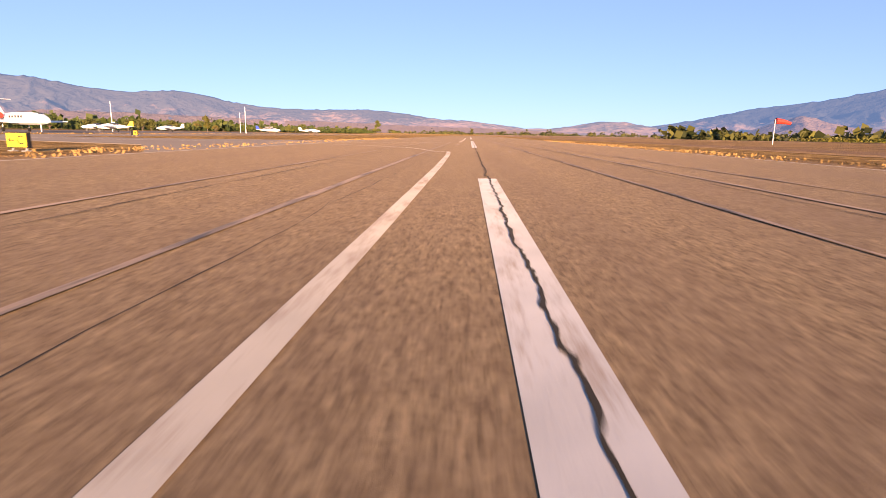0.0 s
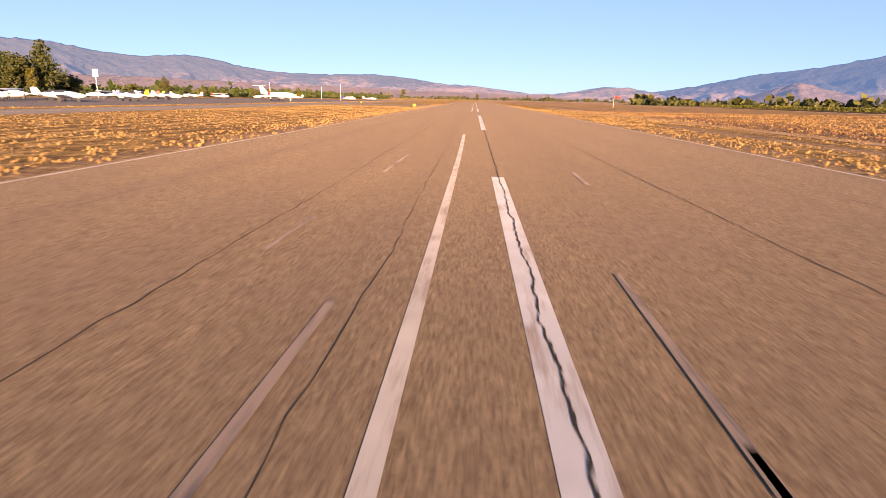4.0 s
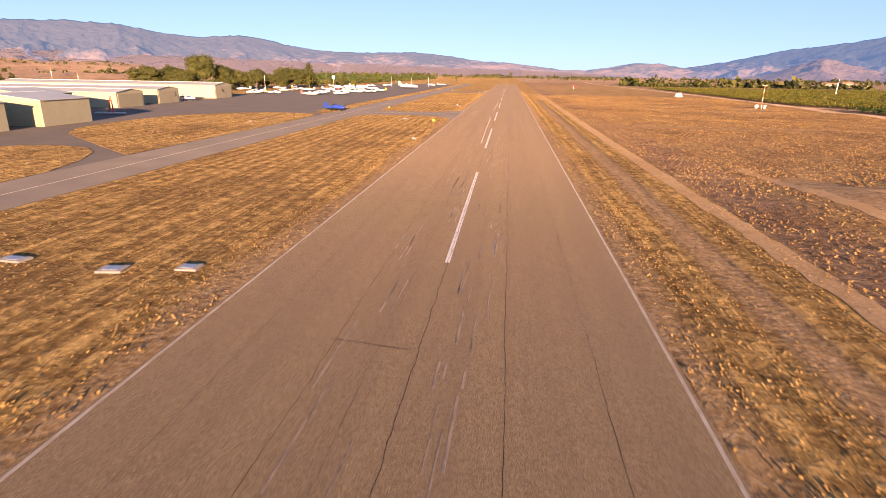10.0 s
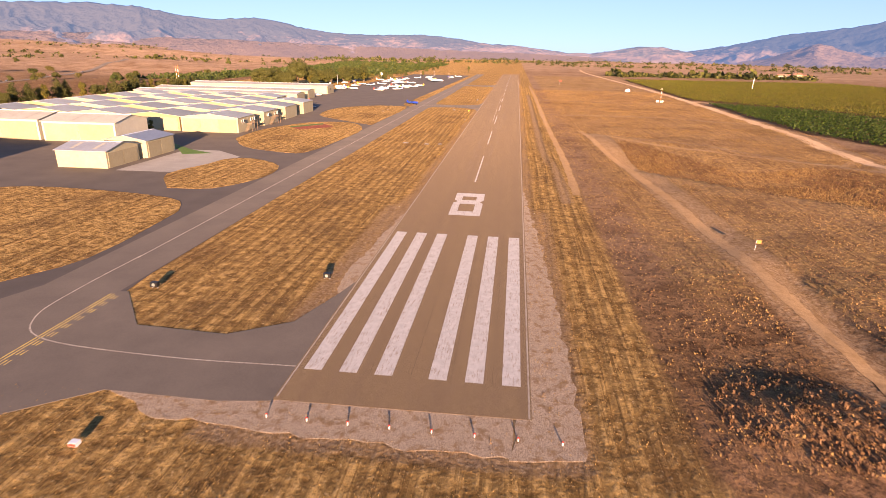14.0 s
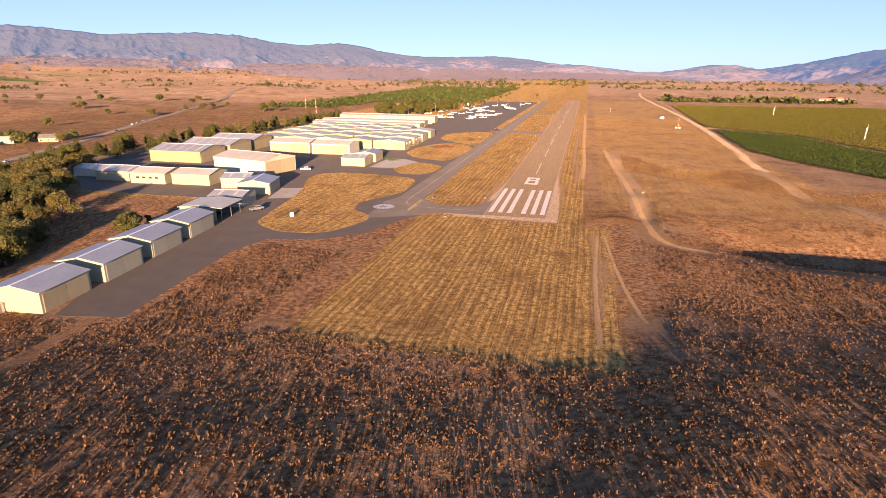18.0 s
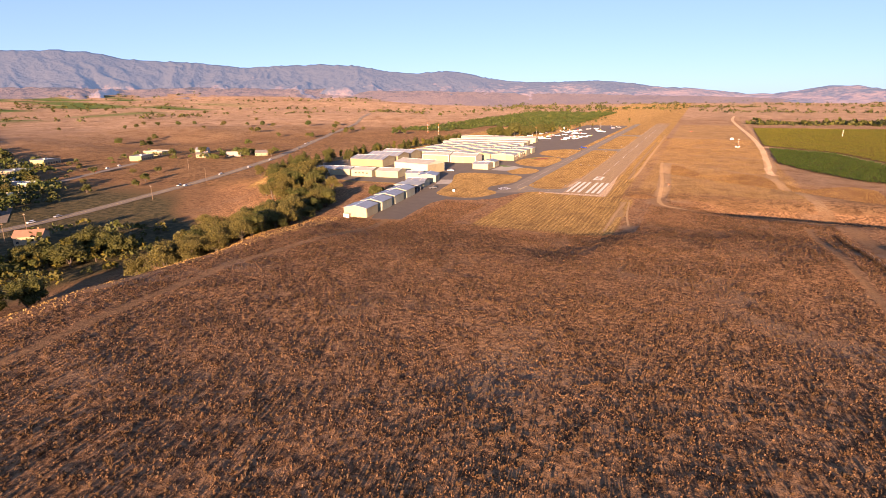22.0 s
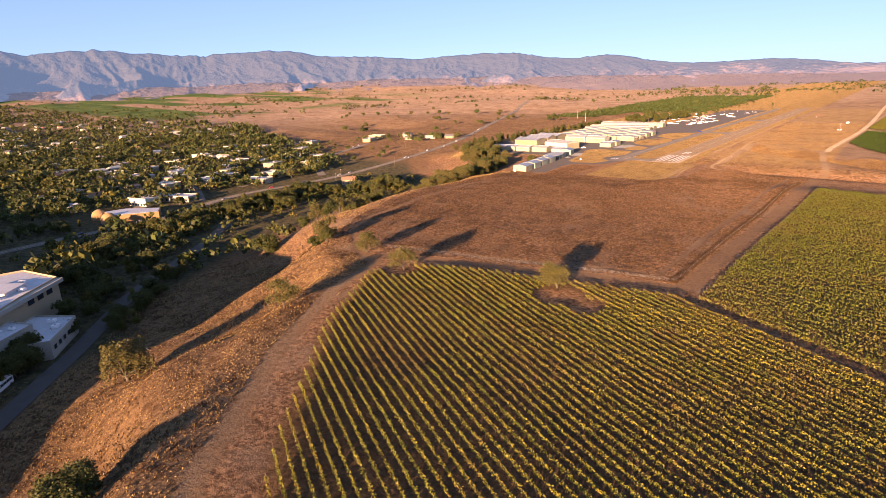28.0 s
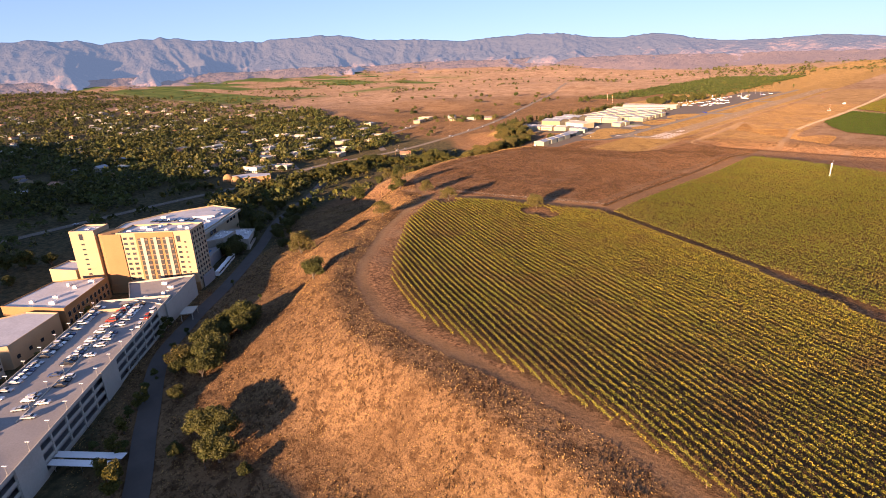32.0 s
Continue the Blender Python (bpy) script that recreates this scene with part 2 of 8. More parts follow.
M["orange"] = surface("orange_fabric", (0.75, 0.16, 0.04), (0.85, 0.22, 0.06), fine=2.0, rough=0.7, relief=0.0)
M["blue"] = surface("blue_enamel", (0.02, 0.05, 0.30), (0.03, 0.07, 0.40), fine=2.0, rough=0.25, relief=0.0, spec=0.6)
M["signyellow"] = surface("yellow_sign_panel", (0.75, 0.55, 0.03), (0.82, 0.62, 0.05), fine=2.0, rough=0.5, relief=0.0)
M["black"] = surface("black_paint", (0.012, 0.012, 0.012), (0.02, 0.02, 0.02), fine=2.0, rough=0.5, relief=0.0)
M["steel"] = surface("galvanised_steel", (0.38, 0.38, 0.38), (0.46, 0.46, 0.46), fine=3.0, rough=0.45, metal=0.7, relief=0.03)
M["wood"] = surface("weathered_wood", (0.16, 0.11, 0.07), (0.25, 0.18, 0.12), fine=6.0, coarse=0.8, rough=0.9)
M["bark"] = surface("oak_bark", (0.085, 0.065, 0.05), (0.16, 0.13, 0.10), fine=4.0, coarse=0.7, rough=0.95, relief=0.5, depth=0.05)
M["stucco"] = surface("cream_stucco", (0.37, 0.28, 0.175), (0.43, 0.33, 0.21), fine=2.0, coarse=0.1, rough=0.9, relief=0.05)
M["stucco_tan"] = surface("golden_tan_stucco", (0.27, 0.155, 0.068), (0.32, 0.19, 0.088), fine=2.0, coarse=0.1, rough=0.9, relief=0.05)
M["stucco_white"] = surface("pale_stucco", (0.33, 0.29, 0.235), (0.42, 0.38, 0.315), fine=2.0, coarse=0.15, rough=0.9, vary=0.12, relief=0.05)
M["membrane"] = surface("white_roof_membrane", (0.42, 0.41, 0.42), (0.56, 0.55, 0.56), fine=0.9, coarse=0.08, rough=0.7, relief=0.05)
M["deck"] = surface("parking_deck_concrete", (0.235, 0.22, 0.215), (0.31, 0.29, 0.28), fine=1.5, coarse=0.06, rough=0.9, relief=0.1)
M["garage"] = surface("grey_garage_concrete", (0.40, 0.37, 0.31), (0.48, 0.44, 0.37), fine=1.2, coarse=0.1, rough=0.9, relief=0.1)
M["oak"] = leaf_material("oak_leaves", (0.024, 0.034, 0.009), (0.115, 0.118, 0.030), (0.10, 0.095, 0.026))
# darker than the oaks: shade among crowded crowns put into the leaf colour
M["woods"] = leaf_material("shaded_wood_leaves", (0.014, 0.022, 0.007), (0.165, 0.160, 0.038), (0.06, 0.066, 0.018))
M["pale_leaf"] = leaf_material("grey_green_leaves", (0.044, 0.046, 0.014), (0.22, 0.180, 0.048), (0.14, 0.115, 0.034))
M["green_leaf"] = leaf_material("fresh_green_leaves", (0.03, 0.05, 0.012), (0.095, 0.115, 0.028), (0.13, 0.13, 0.035))
M["gold_leaf"] = leaf_material("yellowing_leaves", (0.060, 0.060, 0.012), (0.21, 0.165, 0.03), (0.085, 0.090, 0.018))
M["vine"] = leaf_material("vine_leaves", (0.046, 0.056, 0.010), (0.43, 0.332, 0.040), (0.16, 0.165, 0.022), (0.15, 0.098, 0.030))
M["vine_green"] = leaf_material("green_vine_leaves", (0.036, 0.052, 0.008), (0.24, 0.210, 0.027), (0.115, 0.122, 0.017), (0.15, 0.115, 0.026))
M["vine_dark"] = leaf_material("dark_vine_leaves", (0.018, 0.040, 0.006), (0.080, 0.115, 0.016), (0.05, 0.075, 0.010))
M["straw"] = leaf_material("dry_grass_blades", (0.26, 0.158, 0.055), (0.58, 0.375, 0.130), (0.38, 0.235, 0.085))
M["weed"] = leaf_material("dark_weed_stems", (0.055, 0.031, 0.015), (0.13, 0.075, 0.032), (0.10, 0.055, 0.025))
M["fieldstraw"] = leaf_material("brown_field_stubble", (0.108, 0.058, 0.029), (0.30, 0.165, 0.076), (0.172, 0.093, 0.045))


# ---------------------------------------------------------------- mesh helpers
class Shape:
    """Gathers boxes, prisms and tubes into one mesh."""

    def __init__(self):
        self.v, self.f = [], []

    def add(self, verts, faces, m=None):
        k = len(self.v)
        self.v += [tuple(m @ Vector(p)) if m else tuple(p) for p in verts]
        self.f += [tuple(i + k for i in q) for q in faces]
        return self

    def box(self, x0, y0, z0, x1, y1, z1, m=None):
        v = [(x, y, z) for z in (z0, z1) for x, y in ((x0, y0), (x1, y0), (x1, y1), (x0, y1))]
        return self.add(v, [(3, 2, 1, 0), (4, 5, 6, 7), (0, 1, 5, 4), (1, 2, 6, 5), (2, 3, 7, 6), (3, 0, 4, 7)], m)

    def prism(self, poly, z0, z1, m=None):
        k = len(poly)
        v = [(x, y, z0) for x, y in poly] + [(x, y, z1) for x, y in poly]
        return self.add(v, [tuple(range(k))[::-1], tuple(range(k, 2 * k))] + [(i, (i + 1) % k, k + (i + 1) % k, k + i) for i in range(k)], m)

    def tube(self, pts, radii, sides=6, m=None):
        rings = []
        for i, p in enumerate(pts):
            a, b = Vector(pts[max(i - 1, 0)]), Vector(pts[min(i + 1, len(pts) - 1)])
            d = (b - a).normalized()
            u = d.orthogonal().normalized()
            w = d.cross(u)
            rings += [Vector(p) + radii[i] * (math.cos(2 * math.pi * s / sides) * u + math.sin(2 * math.pi * s / sides) * w) for s in range(sides)]
        f = [(i * sides + s, i * sides + (s + 1) % sides, (i + 1) * sides + (s + 1) % sides, (i + 1) * sides + s) for i in range(len(pts) - 1) for s in range(sides)]
        f += [tuple(range(sides))[::-1], tuple((len(pts) - 1) * sides + s for s in range(sides))]
        return self.add(rings, f, m)

    def dome(self, c, r, sides=12, rings=4, squash=(1, 1, 1), m=None):
        v, f = [], []
        for i in range(rings + 1):
            a = math.pi / 2 * i / rings
            for s in range(sides):
                b = 2 * math.pi * s / sides
                v.append((c[0] + squash[0] * r * math.cos(a) * math.cos(b), c[1] + squash[1] * r * math.cos(a) * math.sin(b), c[2] + squash[2] * r * math.sin(a)))
        f = [(i * sides + s, i * sides + (s + 1) % sides, (i + 1) * sides + (s + 1) % sides, (i + 1) * sides + s) for i in range(rings) for s in range(sides)]
        return self.add(v, f + [tuple(range(sides))[::-1]], m)

    def mesh(self, name):
        me = bpy.data.meshes.new(name)
        me.from_pydata(self.v, [], self.f)
        me.update()
        return me


def part(name, shape, material, parent=None, label=""):
    """One mesh object under a thing, or a thing of its own without a parent."""
    me = shape.mesh(name) if isinstance(shape, Shape) else shape
    if not me.materials:
        me.materials.append(material)
    ob = new(name, me)
    if parent:
        ob.parent = parent
    if label:
        ob["label"] = label
    return ob


def thing(name, m, label, category, group="", kind=""):
    ob = new(name)
    ob.empty_display_size = 0.5
    ob.matrix_world = m
    return tagged(ob, label, category, group, kind)


def quads_mesh(name, corners, material, smooth=False):
    """A mesh of loose quads from an array (n, 4, 3)."""
    n = len(corners)
    me = bpy.data.meshes.new(name)
    me.vertices.add(4 * n), me.loops.add(4 * n), me.polygons.add(n)
    me.vertices.foreach_set("co", np.ascontiguousarray(corners, dtype=np.float32).ravel())
    me.loops.foreach_set("vertex_index", np.arange(4 * n, dtype=np.int32))
    me.polygons.foreach_set("loop_start", np.arange(0, 4 * n, 4, dtype=np.int32))
    me.update()
    me.validate()
    me.materials.append(material)
    return me


def leaf_quads(centres, size, rng, flat=0.0):
    """Small leaf-clump quads of random turn at the given points."""
    n = len(centres)
    a = rng.normal(size=(n, 3))
    a[:, 2] *= 1 - flat
    a /= np.linalg.norm(a, axis=1, keepdims=True) + 1e-9
    b = np.cross(a, rng.normal(size=(n, 3)))
    b /= np.linalg.norm(b, axis=1, keepdims=True) + 1e-9
    s = (np.asarray(size) * rng.uniform(0.6, 1.4, n))[:, None] / 2
    t = s * rng.uniform(0.55, 1.0, (n, 1))
    c = np.asarray(centres)
    return np.stack([c - a * s, c - b * t, c + a * s * 0.9, c + b * t], 1)


# ---------------------------------------------------------------- the lie of the land
def ease(a, b, v):
    t = np.clip((v - a) / (b - a), 0, 1)
    return t * t * (3 - 2 * t)


LATTICE = np.random.default_rng(7).random((256, 256))


def bumps(x, y, scale):
    """Smooth noise from 0 to 1."""
    u, v = np.asarray(x) / scale + 91.3, np.asarray(y) / scale + 37.7
    i, j = np.floor(u).astype(int), np.floor(v).astype(int)
    a, b = u - i, v - j
    a, b = a * a * (3 - 2 * a), b * b * (3 - 2 * b)
    g = lambda p, q: LATTICE[p % 256, q % 256]
    return (g(i, j) * (1 - a) + g(i + 1, j) * a) * (1 - b) + (g(i, j + 1) * (1 - a) + g(i + 1, j + 1) * a) * b


def folds(x, y, scale, octaves=4):
    return sum(bumps(x, y, scale / 2 ** k) * 0.5 ** (k + 1) for k in range(octaves))


def ridges(x, y, scale, octaves=4):
    return sum((1 - np.abs(2 * bumps(x, y, scale / 2 ** k) - 1)) * 0.5 ** (k + 1) for k in range(octaves))


def line_distance(x, y, pts):
    """Distance to a polyline, and the same with a sign: positive on its left."""
    x, y = np.asarray(x, float), np.asarray(y, float)
    best, sign = np.full(x.shape, 1e9), np.ones(x.shape)
    for (ax, ay), (bx, by) in zip(pts[:-1], pts[1:]):
        dx, dy = bx - ax, by - ay
        t = np.clip(((x - ax) * dx + (y - ay) * dy) / (dx * dx + dy * dy), 0, 1)
        d = np.hypot(x - ax - t * dx, y - ay - t * dy)
        s = np.where(dx * (y - ay) - dy * (x - ax) > 0, 1.0, -1.0)
        sign = np.where(d < best, s, sign)
        best = np.minimum(d, best)
    return best, best * sign


# the rim of the mesa, from the west round to the north-east; the valley lies on its left
RIM = [(820, -860), (400, -640), (270, -580), (230, -567), (180, -561), (132, -556), (92, -537), (63, -508), (30, -465), (2, -405), (-30, -387), (-58, -342), (-78, -295), (-88, -245),
       (-90, -195), (-93, -140), (-105, -85), (-116, -28), (-192, -20), (-236, 40), (-252, 135), (-260, 390), (-290, 870), (-405, 1450)]



def height(x, y):
    x, y = np.asarray(x, float), np.asarray(y, float)
    _, d = line_distance(x, y, RIM)
    spurs = (bumps(x, y, 55) - 0.5) * 38 + (bumps(x, y, 24) - 0.5) * 12
    d = d + spurs * ease(0, 25, d) * (1 - ease(100, 180, d))
    drop = ease(0, 82, d) * 0.55 + 0.45 * np.clip(d / 82, 0, 1)
    steep = (1 - np.exp(-np.clip(d - 2 + 2 * np.exp(-np.clip(d, 0, 50) / 4), 0, 90) / 30)) / (1 - math.exp(-3))
    south = ease(340, 400, -y)                           # the resort's slope falls steeply below its rim, then runs out
    drop = drop * (1 - south) + np.clip(steep, 0, 1) * south
    # the field rises from the overrun's end in a short bank, steeper on its east side
    foot = -97 + 34 * ease(16, 48, x) + 6 * (bumps(x, y, 22) - 0.5)
    bank = 4.9 * ease(0, 96 - 22 * ease(10, 45, x), foot - y) + 4.4 * ease(150, 390, -y)
    field = bank * (1 - (1 - ease(-66, -54, x)) * (1 - ease(112, 150, -y))) + 2.0 * (bumps(x, y, 70) - 0.5) * ease(120, 200, -y) + 0.5 * (bumps(x, y, 17) - 0.5) * ease(112, 150, -y)
    north = ease(-220, 260, y)
    valley = -16.5 + 6 * north
    roll = ease(200, 650, np.hypot(x + 150, y - 200)) * ease(120, 400, d) * (folds(x, y, 420, 4) - 0.45) * (8 + 34 * north) * (1 - 0.85 * ease(800, 1400, -x) * (1 - ease(900, 1500, y)))
    z = field * (1 - drop) + (valley + roll) * drop
    # a low shoulder west of the resort, out of view, added to shade the valley
    z = z + (30 + 32 * ease(80, 170, -x)) * ease(690, 785, -y) * ease(60, 140, d) * (1 - ease(900, 1300, -x))
    # the draw south of the runway's end, and the drainage cut beside the runway
    z = z - 7.0 * np.exp(-((y + 10 + 0.06 * (x - 60)) / 19) ** 2) * ease(46, 88, x) * (1 - ease(420, 640, x))
    across = y - 107 + 0.75 * (x - 44) + 7 * (bumps(x, y, 26) - 0.5)
    z = z - 3.4 * ease(0, 6, across) * (1 - ease(14, 54, across)) * ease(38, 47, x) * (1 - ease(150, 200, x))
    # hummocks and old ruts on the rough ground beside the strip
    z = z + ease(24, 40, x) * (1 - ease(120, 140, x)) * ease(-30, 0, y) * (1 - ease(440, 520, y)) * ((bumps(x, y, 9) - 0.5) * 0.5 + (bumps(x, y, 26) - 0.5) * 0.9)
    # a mound of brush beside the overrun, and a short ditch above it
    z = z + 0.9 * np.exp(-(((x - 35) / 5.5) ** 2 + ((y + 1) / 4.0) ** 2)) - 1.3 * np.exp(-((x - 47.5 - 0.05 * (y - 20)) / 2.2) ** 2) * ease(2, 10, y) * (1 - ease(32, 42, y))
    # low relief farther off, foothills to the north and east
    r = np.hypot(x, y)
    az = np.degrees(np.arctan2(x, y))
    amp = np.interp(az, [-180, -110, -85, -50, -25, -5, 4, 14, 25, 60, 180], [0, 30, 70, 95, 70, 34, 20, 26, 40, 60, 0])
    z = z + ease(2200, 3700, r) * 0.45 * amp * (ridges(x, y, 420, 4) - 0.35)
    z = z + 58 * ease(1100, 3900, r) * ease(12, 50, -az) * (1 - ease(110, 150, -az))
    z = z + ease(900, 1600, r) * (1 - ease(1800, 2600, r)) * 7 * (bumps(x, y, 330) - 0.5)
    return z


def spaced(lo, a, b, hi, step, grow):
    mid = list(np.arange(a, b + step / 2, step))
    up, s = [mid[-1]], step
    while up[-1] < hi:
        s = min(s * grow, 70)
        up.append(up[-1] + s)
    down, s = [mid[0]], step
    while down[-1] > lo:
        s = min(s * grow, 70)
        down.append(down[-1] - s)
    return np.array(down[:0:-1] + mid + up[1:])


GX = spaced(-4700, -262.5, 337.5, 4600, 2.5, 1.07)
GY = spaced(-2200, -762.5, 320, 4800, 2.5, 1.07)
XX, YY = np.meshgrid(GX, GY)
ZZ = height(XX, YY)


def ground_z(x, y):
    """Height of the ground sheet itself, between its grid points."""
    x, y = np.atleast_1d(np.asarray(x, float)), np.atleast_1d(np.asarray(y, float))
    i = np.clip(np.searchsorted(GX, x) - 1, 0, len(GX) - 2)
    j = np.clip(np.searchsorted(GY, y) - 1, 0, len(GY) - 2)
    a, b = (x - GX[i]) / (GX[i + 1] - GX[i]), (y - GY[j]) / (GY[j + 1] - GY[j])
    return (ZZ[j, i] * (1 - a) + ZZ[j, i + 1] * a) * (1 - b) + (ZZ[j + 1, i] * (1 - a) + ZZ[j + 1, i + 1] * a) * b


def gz(x, y):
    return float(ground_z(x, y)[0])


def inside(x, y, poly):
    x, y = np.asarray(x), np.asarray(y)
    r = np.zeros(x.shape, bool)
    for (ax_, ay_), (bx_, by_) in zip(poly, poly[1:] + poly[:1]):
        cross = (ay_ > y) != (by_ > y)
        r ^= cross & (x < (bx_ - ax_) * (y - ay_) / (by_ - ay_ + 1e-12) + ax_)
    return r


# outlines of the vineyards: on the mesa, east of the field, and two south of the runway
VINES = [[(28, -389), (20, -404), (43, -445), (78, -486), (106, -513), (144, -533), (187, -541), (228, -547), (258, -556), (330, -592), (330, -478), (200, -401.5), (126, -363), (84, -371), (46, -381)],
         [(131, -361), (208, -401), (330, -466), (330, -178), (233, -149), (180, -128), (135, -112)],
         [(146, 730), (131, 385), (190, 322), (212, 232), (262, 168), (330, 130), (420, 420), (420, 760)],
         [(133, 352), (126, 204), (146, 149), (168, 110), (240, 74), (300, 60), (310, 118), (258, 158), (205, 224), (184, 316)]]
# bare spots round the oaks in the mesa vineyard
VINE_GAPS = [(29.5, -396, 7), (92, -384, 9), (104, -388, 6)]
# dirt tracks: half-width and line
TRACKS = [
    (1.5, [(-74, -112), (-70, -132), (-75, -214), (-68, -261), (-58, -306), (-53, -332), (-40, -358), (-14, -380), (4, -392)]),
    (2.6, [(-8, -384), (12, -392), (16, -402), (22, -424), (46, -465), (80, -507), (97, -522), (132, -540), (170, -545), (205, -547), (237, -552), (258, -560), (330, -595), (460, -665)]),
    (2.6, [(10, -384), (44, -372), (84, -361), (122, -353)]), (3.2, [(125, -352), (126, -262), (128, -113), (128, -60)]),
    (1.3, [(112, -345), (111, -240), (110, -60)]), (1.2, [(4, -372), (42, -363), (80, -352), (108, -345)]),
    (1.2, [(28, -23), (29, -56), (37, -84)]), (1.0, [(26, -22), (27, -56), (27, -86)]),
    (4.0, [(39, 181), (42, 110), (45, 36), (44, -11), (48, -25), (75, -35), (120, -44)]),
    (1.2, [(18, 400), (18, 164), (19.5, 70)]),
    (2.8, [(145, 1250), (142, 720), (128, 405), (119, 167), (112, 118), (120, 60), (128, 0), (128, -60)]),
    (1.5, [(42, 178), (72, 158), (113, 117)]), (1.5, [(20, 250), (68, 252), (124, 230)]), (1.5, [(20, 346), (124, 338)]),
    (2.5, [(-310, 1500), (-330, 700), (-300, 420), (-262, 240)]), (2.0, [(129, 372), (165, 330), (200, 235), (260, 160), (330, 120)]),
]
HIGHWAY = [(-200, -900), (-245, -620), (-268, -466), (-272, -403), (-274, -357), (-300, -290), (-307, -250), (-302, -195), (-304, -130), (-318, -50), (-352, 90), (-420, 260), (-600, 620), (-900, 1250)]
CASINO_ROAD = [(240, -720), (160, -650), (126, -630), (93, -615), (48, -593), (19, -567), (-18, -528), (-62, -487), (-118, -438), (-170, -375), (-215, -330)]

track = np.zeros_like(XX)
for w, line in TRACKS:
    dist, _ = line_distance(XX, YY, line)
    track = np.maximum(track, 1 - ease(w * 0.6, w * 1.5, dist))
ax = np.abs(XX)
on_strip = ease(-10, 0, YY) * (1 - ease(850, 900, YY))
gravel = (1 - ease(11.0, 13.6 + 2.5 * bumps(XX, YY, 9), ax)) * on_strip * 0.9
gravel = np.maximum(gravel, (1 - ease(0, 4, np.maximum(ax - 13.5, np.maximum(-YY - 9, YY - 60)))) * 0.95)
mown = (1 - ease(36, 44, ax)) * ease(-115, -105, YY) * (1 - ease(30, 34, ax) * (1 - ease(-15, -5, YY))) * (1 - 0.8 * ease(21, 25, XX) * ease(-25, -5, YY))
mown = np.maximum(mown, ease(-265, -250, XX) * (1 - ease(-20, 0, XX)) * ease(-30, 0, YY) * 0.8)
mown = np.maximum(mown, 0.5 * ease(22, 34, XX) * (1 - ease(122, 130, XX)) * ease(0, 30, YY) * (1 - ease(800, 900, YY)))
dirtmask = np.clip(np.maximum(track, gravel), 0, 1)
_, rim_d = line_distance(XX, YY, RIM)
# where the valley floor takes its darker, tree-shaded colour
lowland = ease(62, 105, rim_d) * (1 - ease(-150, 80, YY)) * (1 - ease(1500, 2200, np.hypot(XX, YY)))
fieldmask = (1 - ease(-18, -8, rim_d) * ease(384, 392, -YY)) * (1 - ease(-12, 14, YY + 10 * (bumps(XX, YY, 12) - 0.5))) * (1 - 0.55 * ease(20, 90, rim_d)) * (1 - mown)

me = bpy.data.meshes.new("ground")
nx, ny = len(GX), len(GY)
me.vertices.add(nx * ny)
me.vertices.foreach_set("co", np.stack([XX, YY, ZZ], -1).astype(np.float32).ravel())
idx = np.arange(nx * ny).reshape(ny, nx)
quad = np.stack([idx[:-1, :-1], idx[:-1, 1:], idx[1:, 1:], idx[1:, :-1]], -1).reshape(-1, 4)
me.loops.add(quad.size), me.polygons.add(len(quad))
me.loops.foreach_set("vertex_index", quad.ravel().astype(np.int32))
me.polygons.foreach_set("loop_start", np.arange(0, quad.size, 4, dtype=np.int32))
me.polygons.foreach_set("use_smooth", np.ones(len(quad), dtype=bool))
me.update()
cover = me.color_attributes.new("cover", "FLOAT_COLOR", "POINT")
cover.data.foreach_set("color", np.stack([dirtmask, mown, lowland, fieldmask], -1).astype(np.float32).ravel())

region = me.color_attributes.new("region", "FLOAT_COLOR", "POINT")
# far ground made paler and pinker: air haze put into its colour
away = ease(450, 1100, np.hypot(XX + 100, YY - 250)) * ease(-100, 250, YY + 0.15 * np.abs(XX))
farm = ease(1500, 1650, -XX) * ease(200, 300, YY) * (1 - ease(1000, 1300, YY + 0.25 * XX)) * (LATTICE[(XX // 330).astype(int) % 256, (YY // 130).astype(int) % 256] > 0.42)
soilmask = np.max([inside(XX, YY, v) for v in VINES], axis=0) * np.min([ease(r_ - 2.5, r_ + 1, np.hypot(XX - a_, YY - b_)) for a_, b_, r_ in VINE_GAPS], axis=0)
away = np.maximum(away, ease(5, 50, YY) * 0.5 * (1 - ease(-40, 20, rim_d)))
region.data.foreach_set("color", np.stack([away, farm, soilmask, 0 * XX + 1], -1).astype(np.float32).ravel())


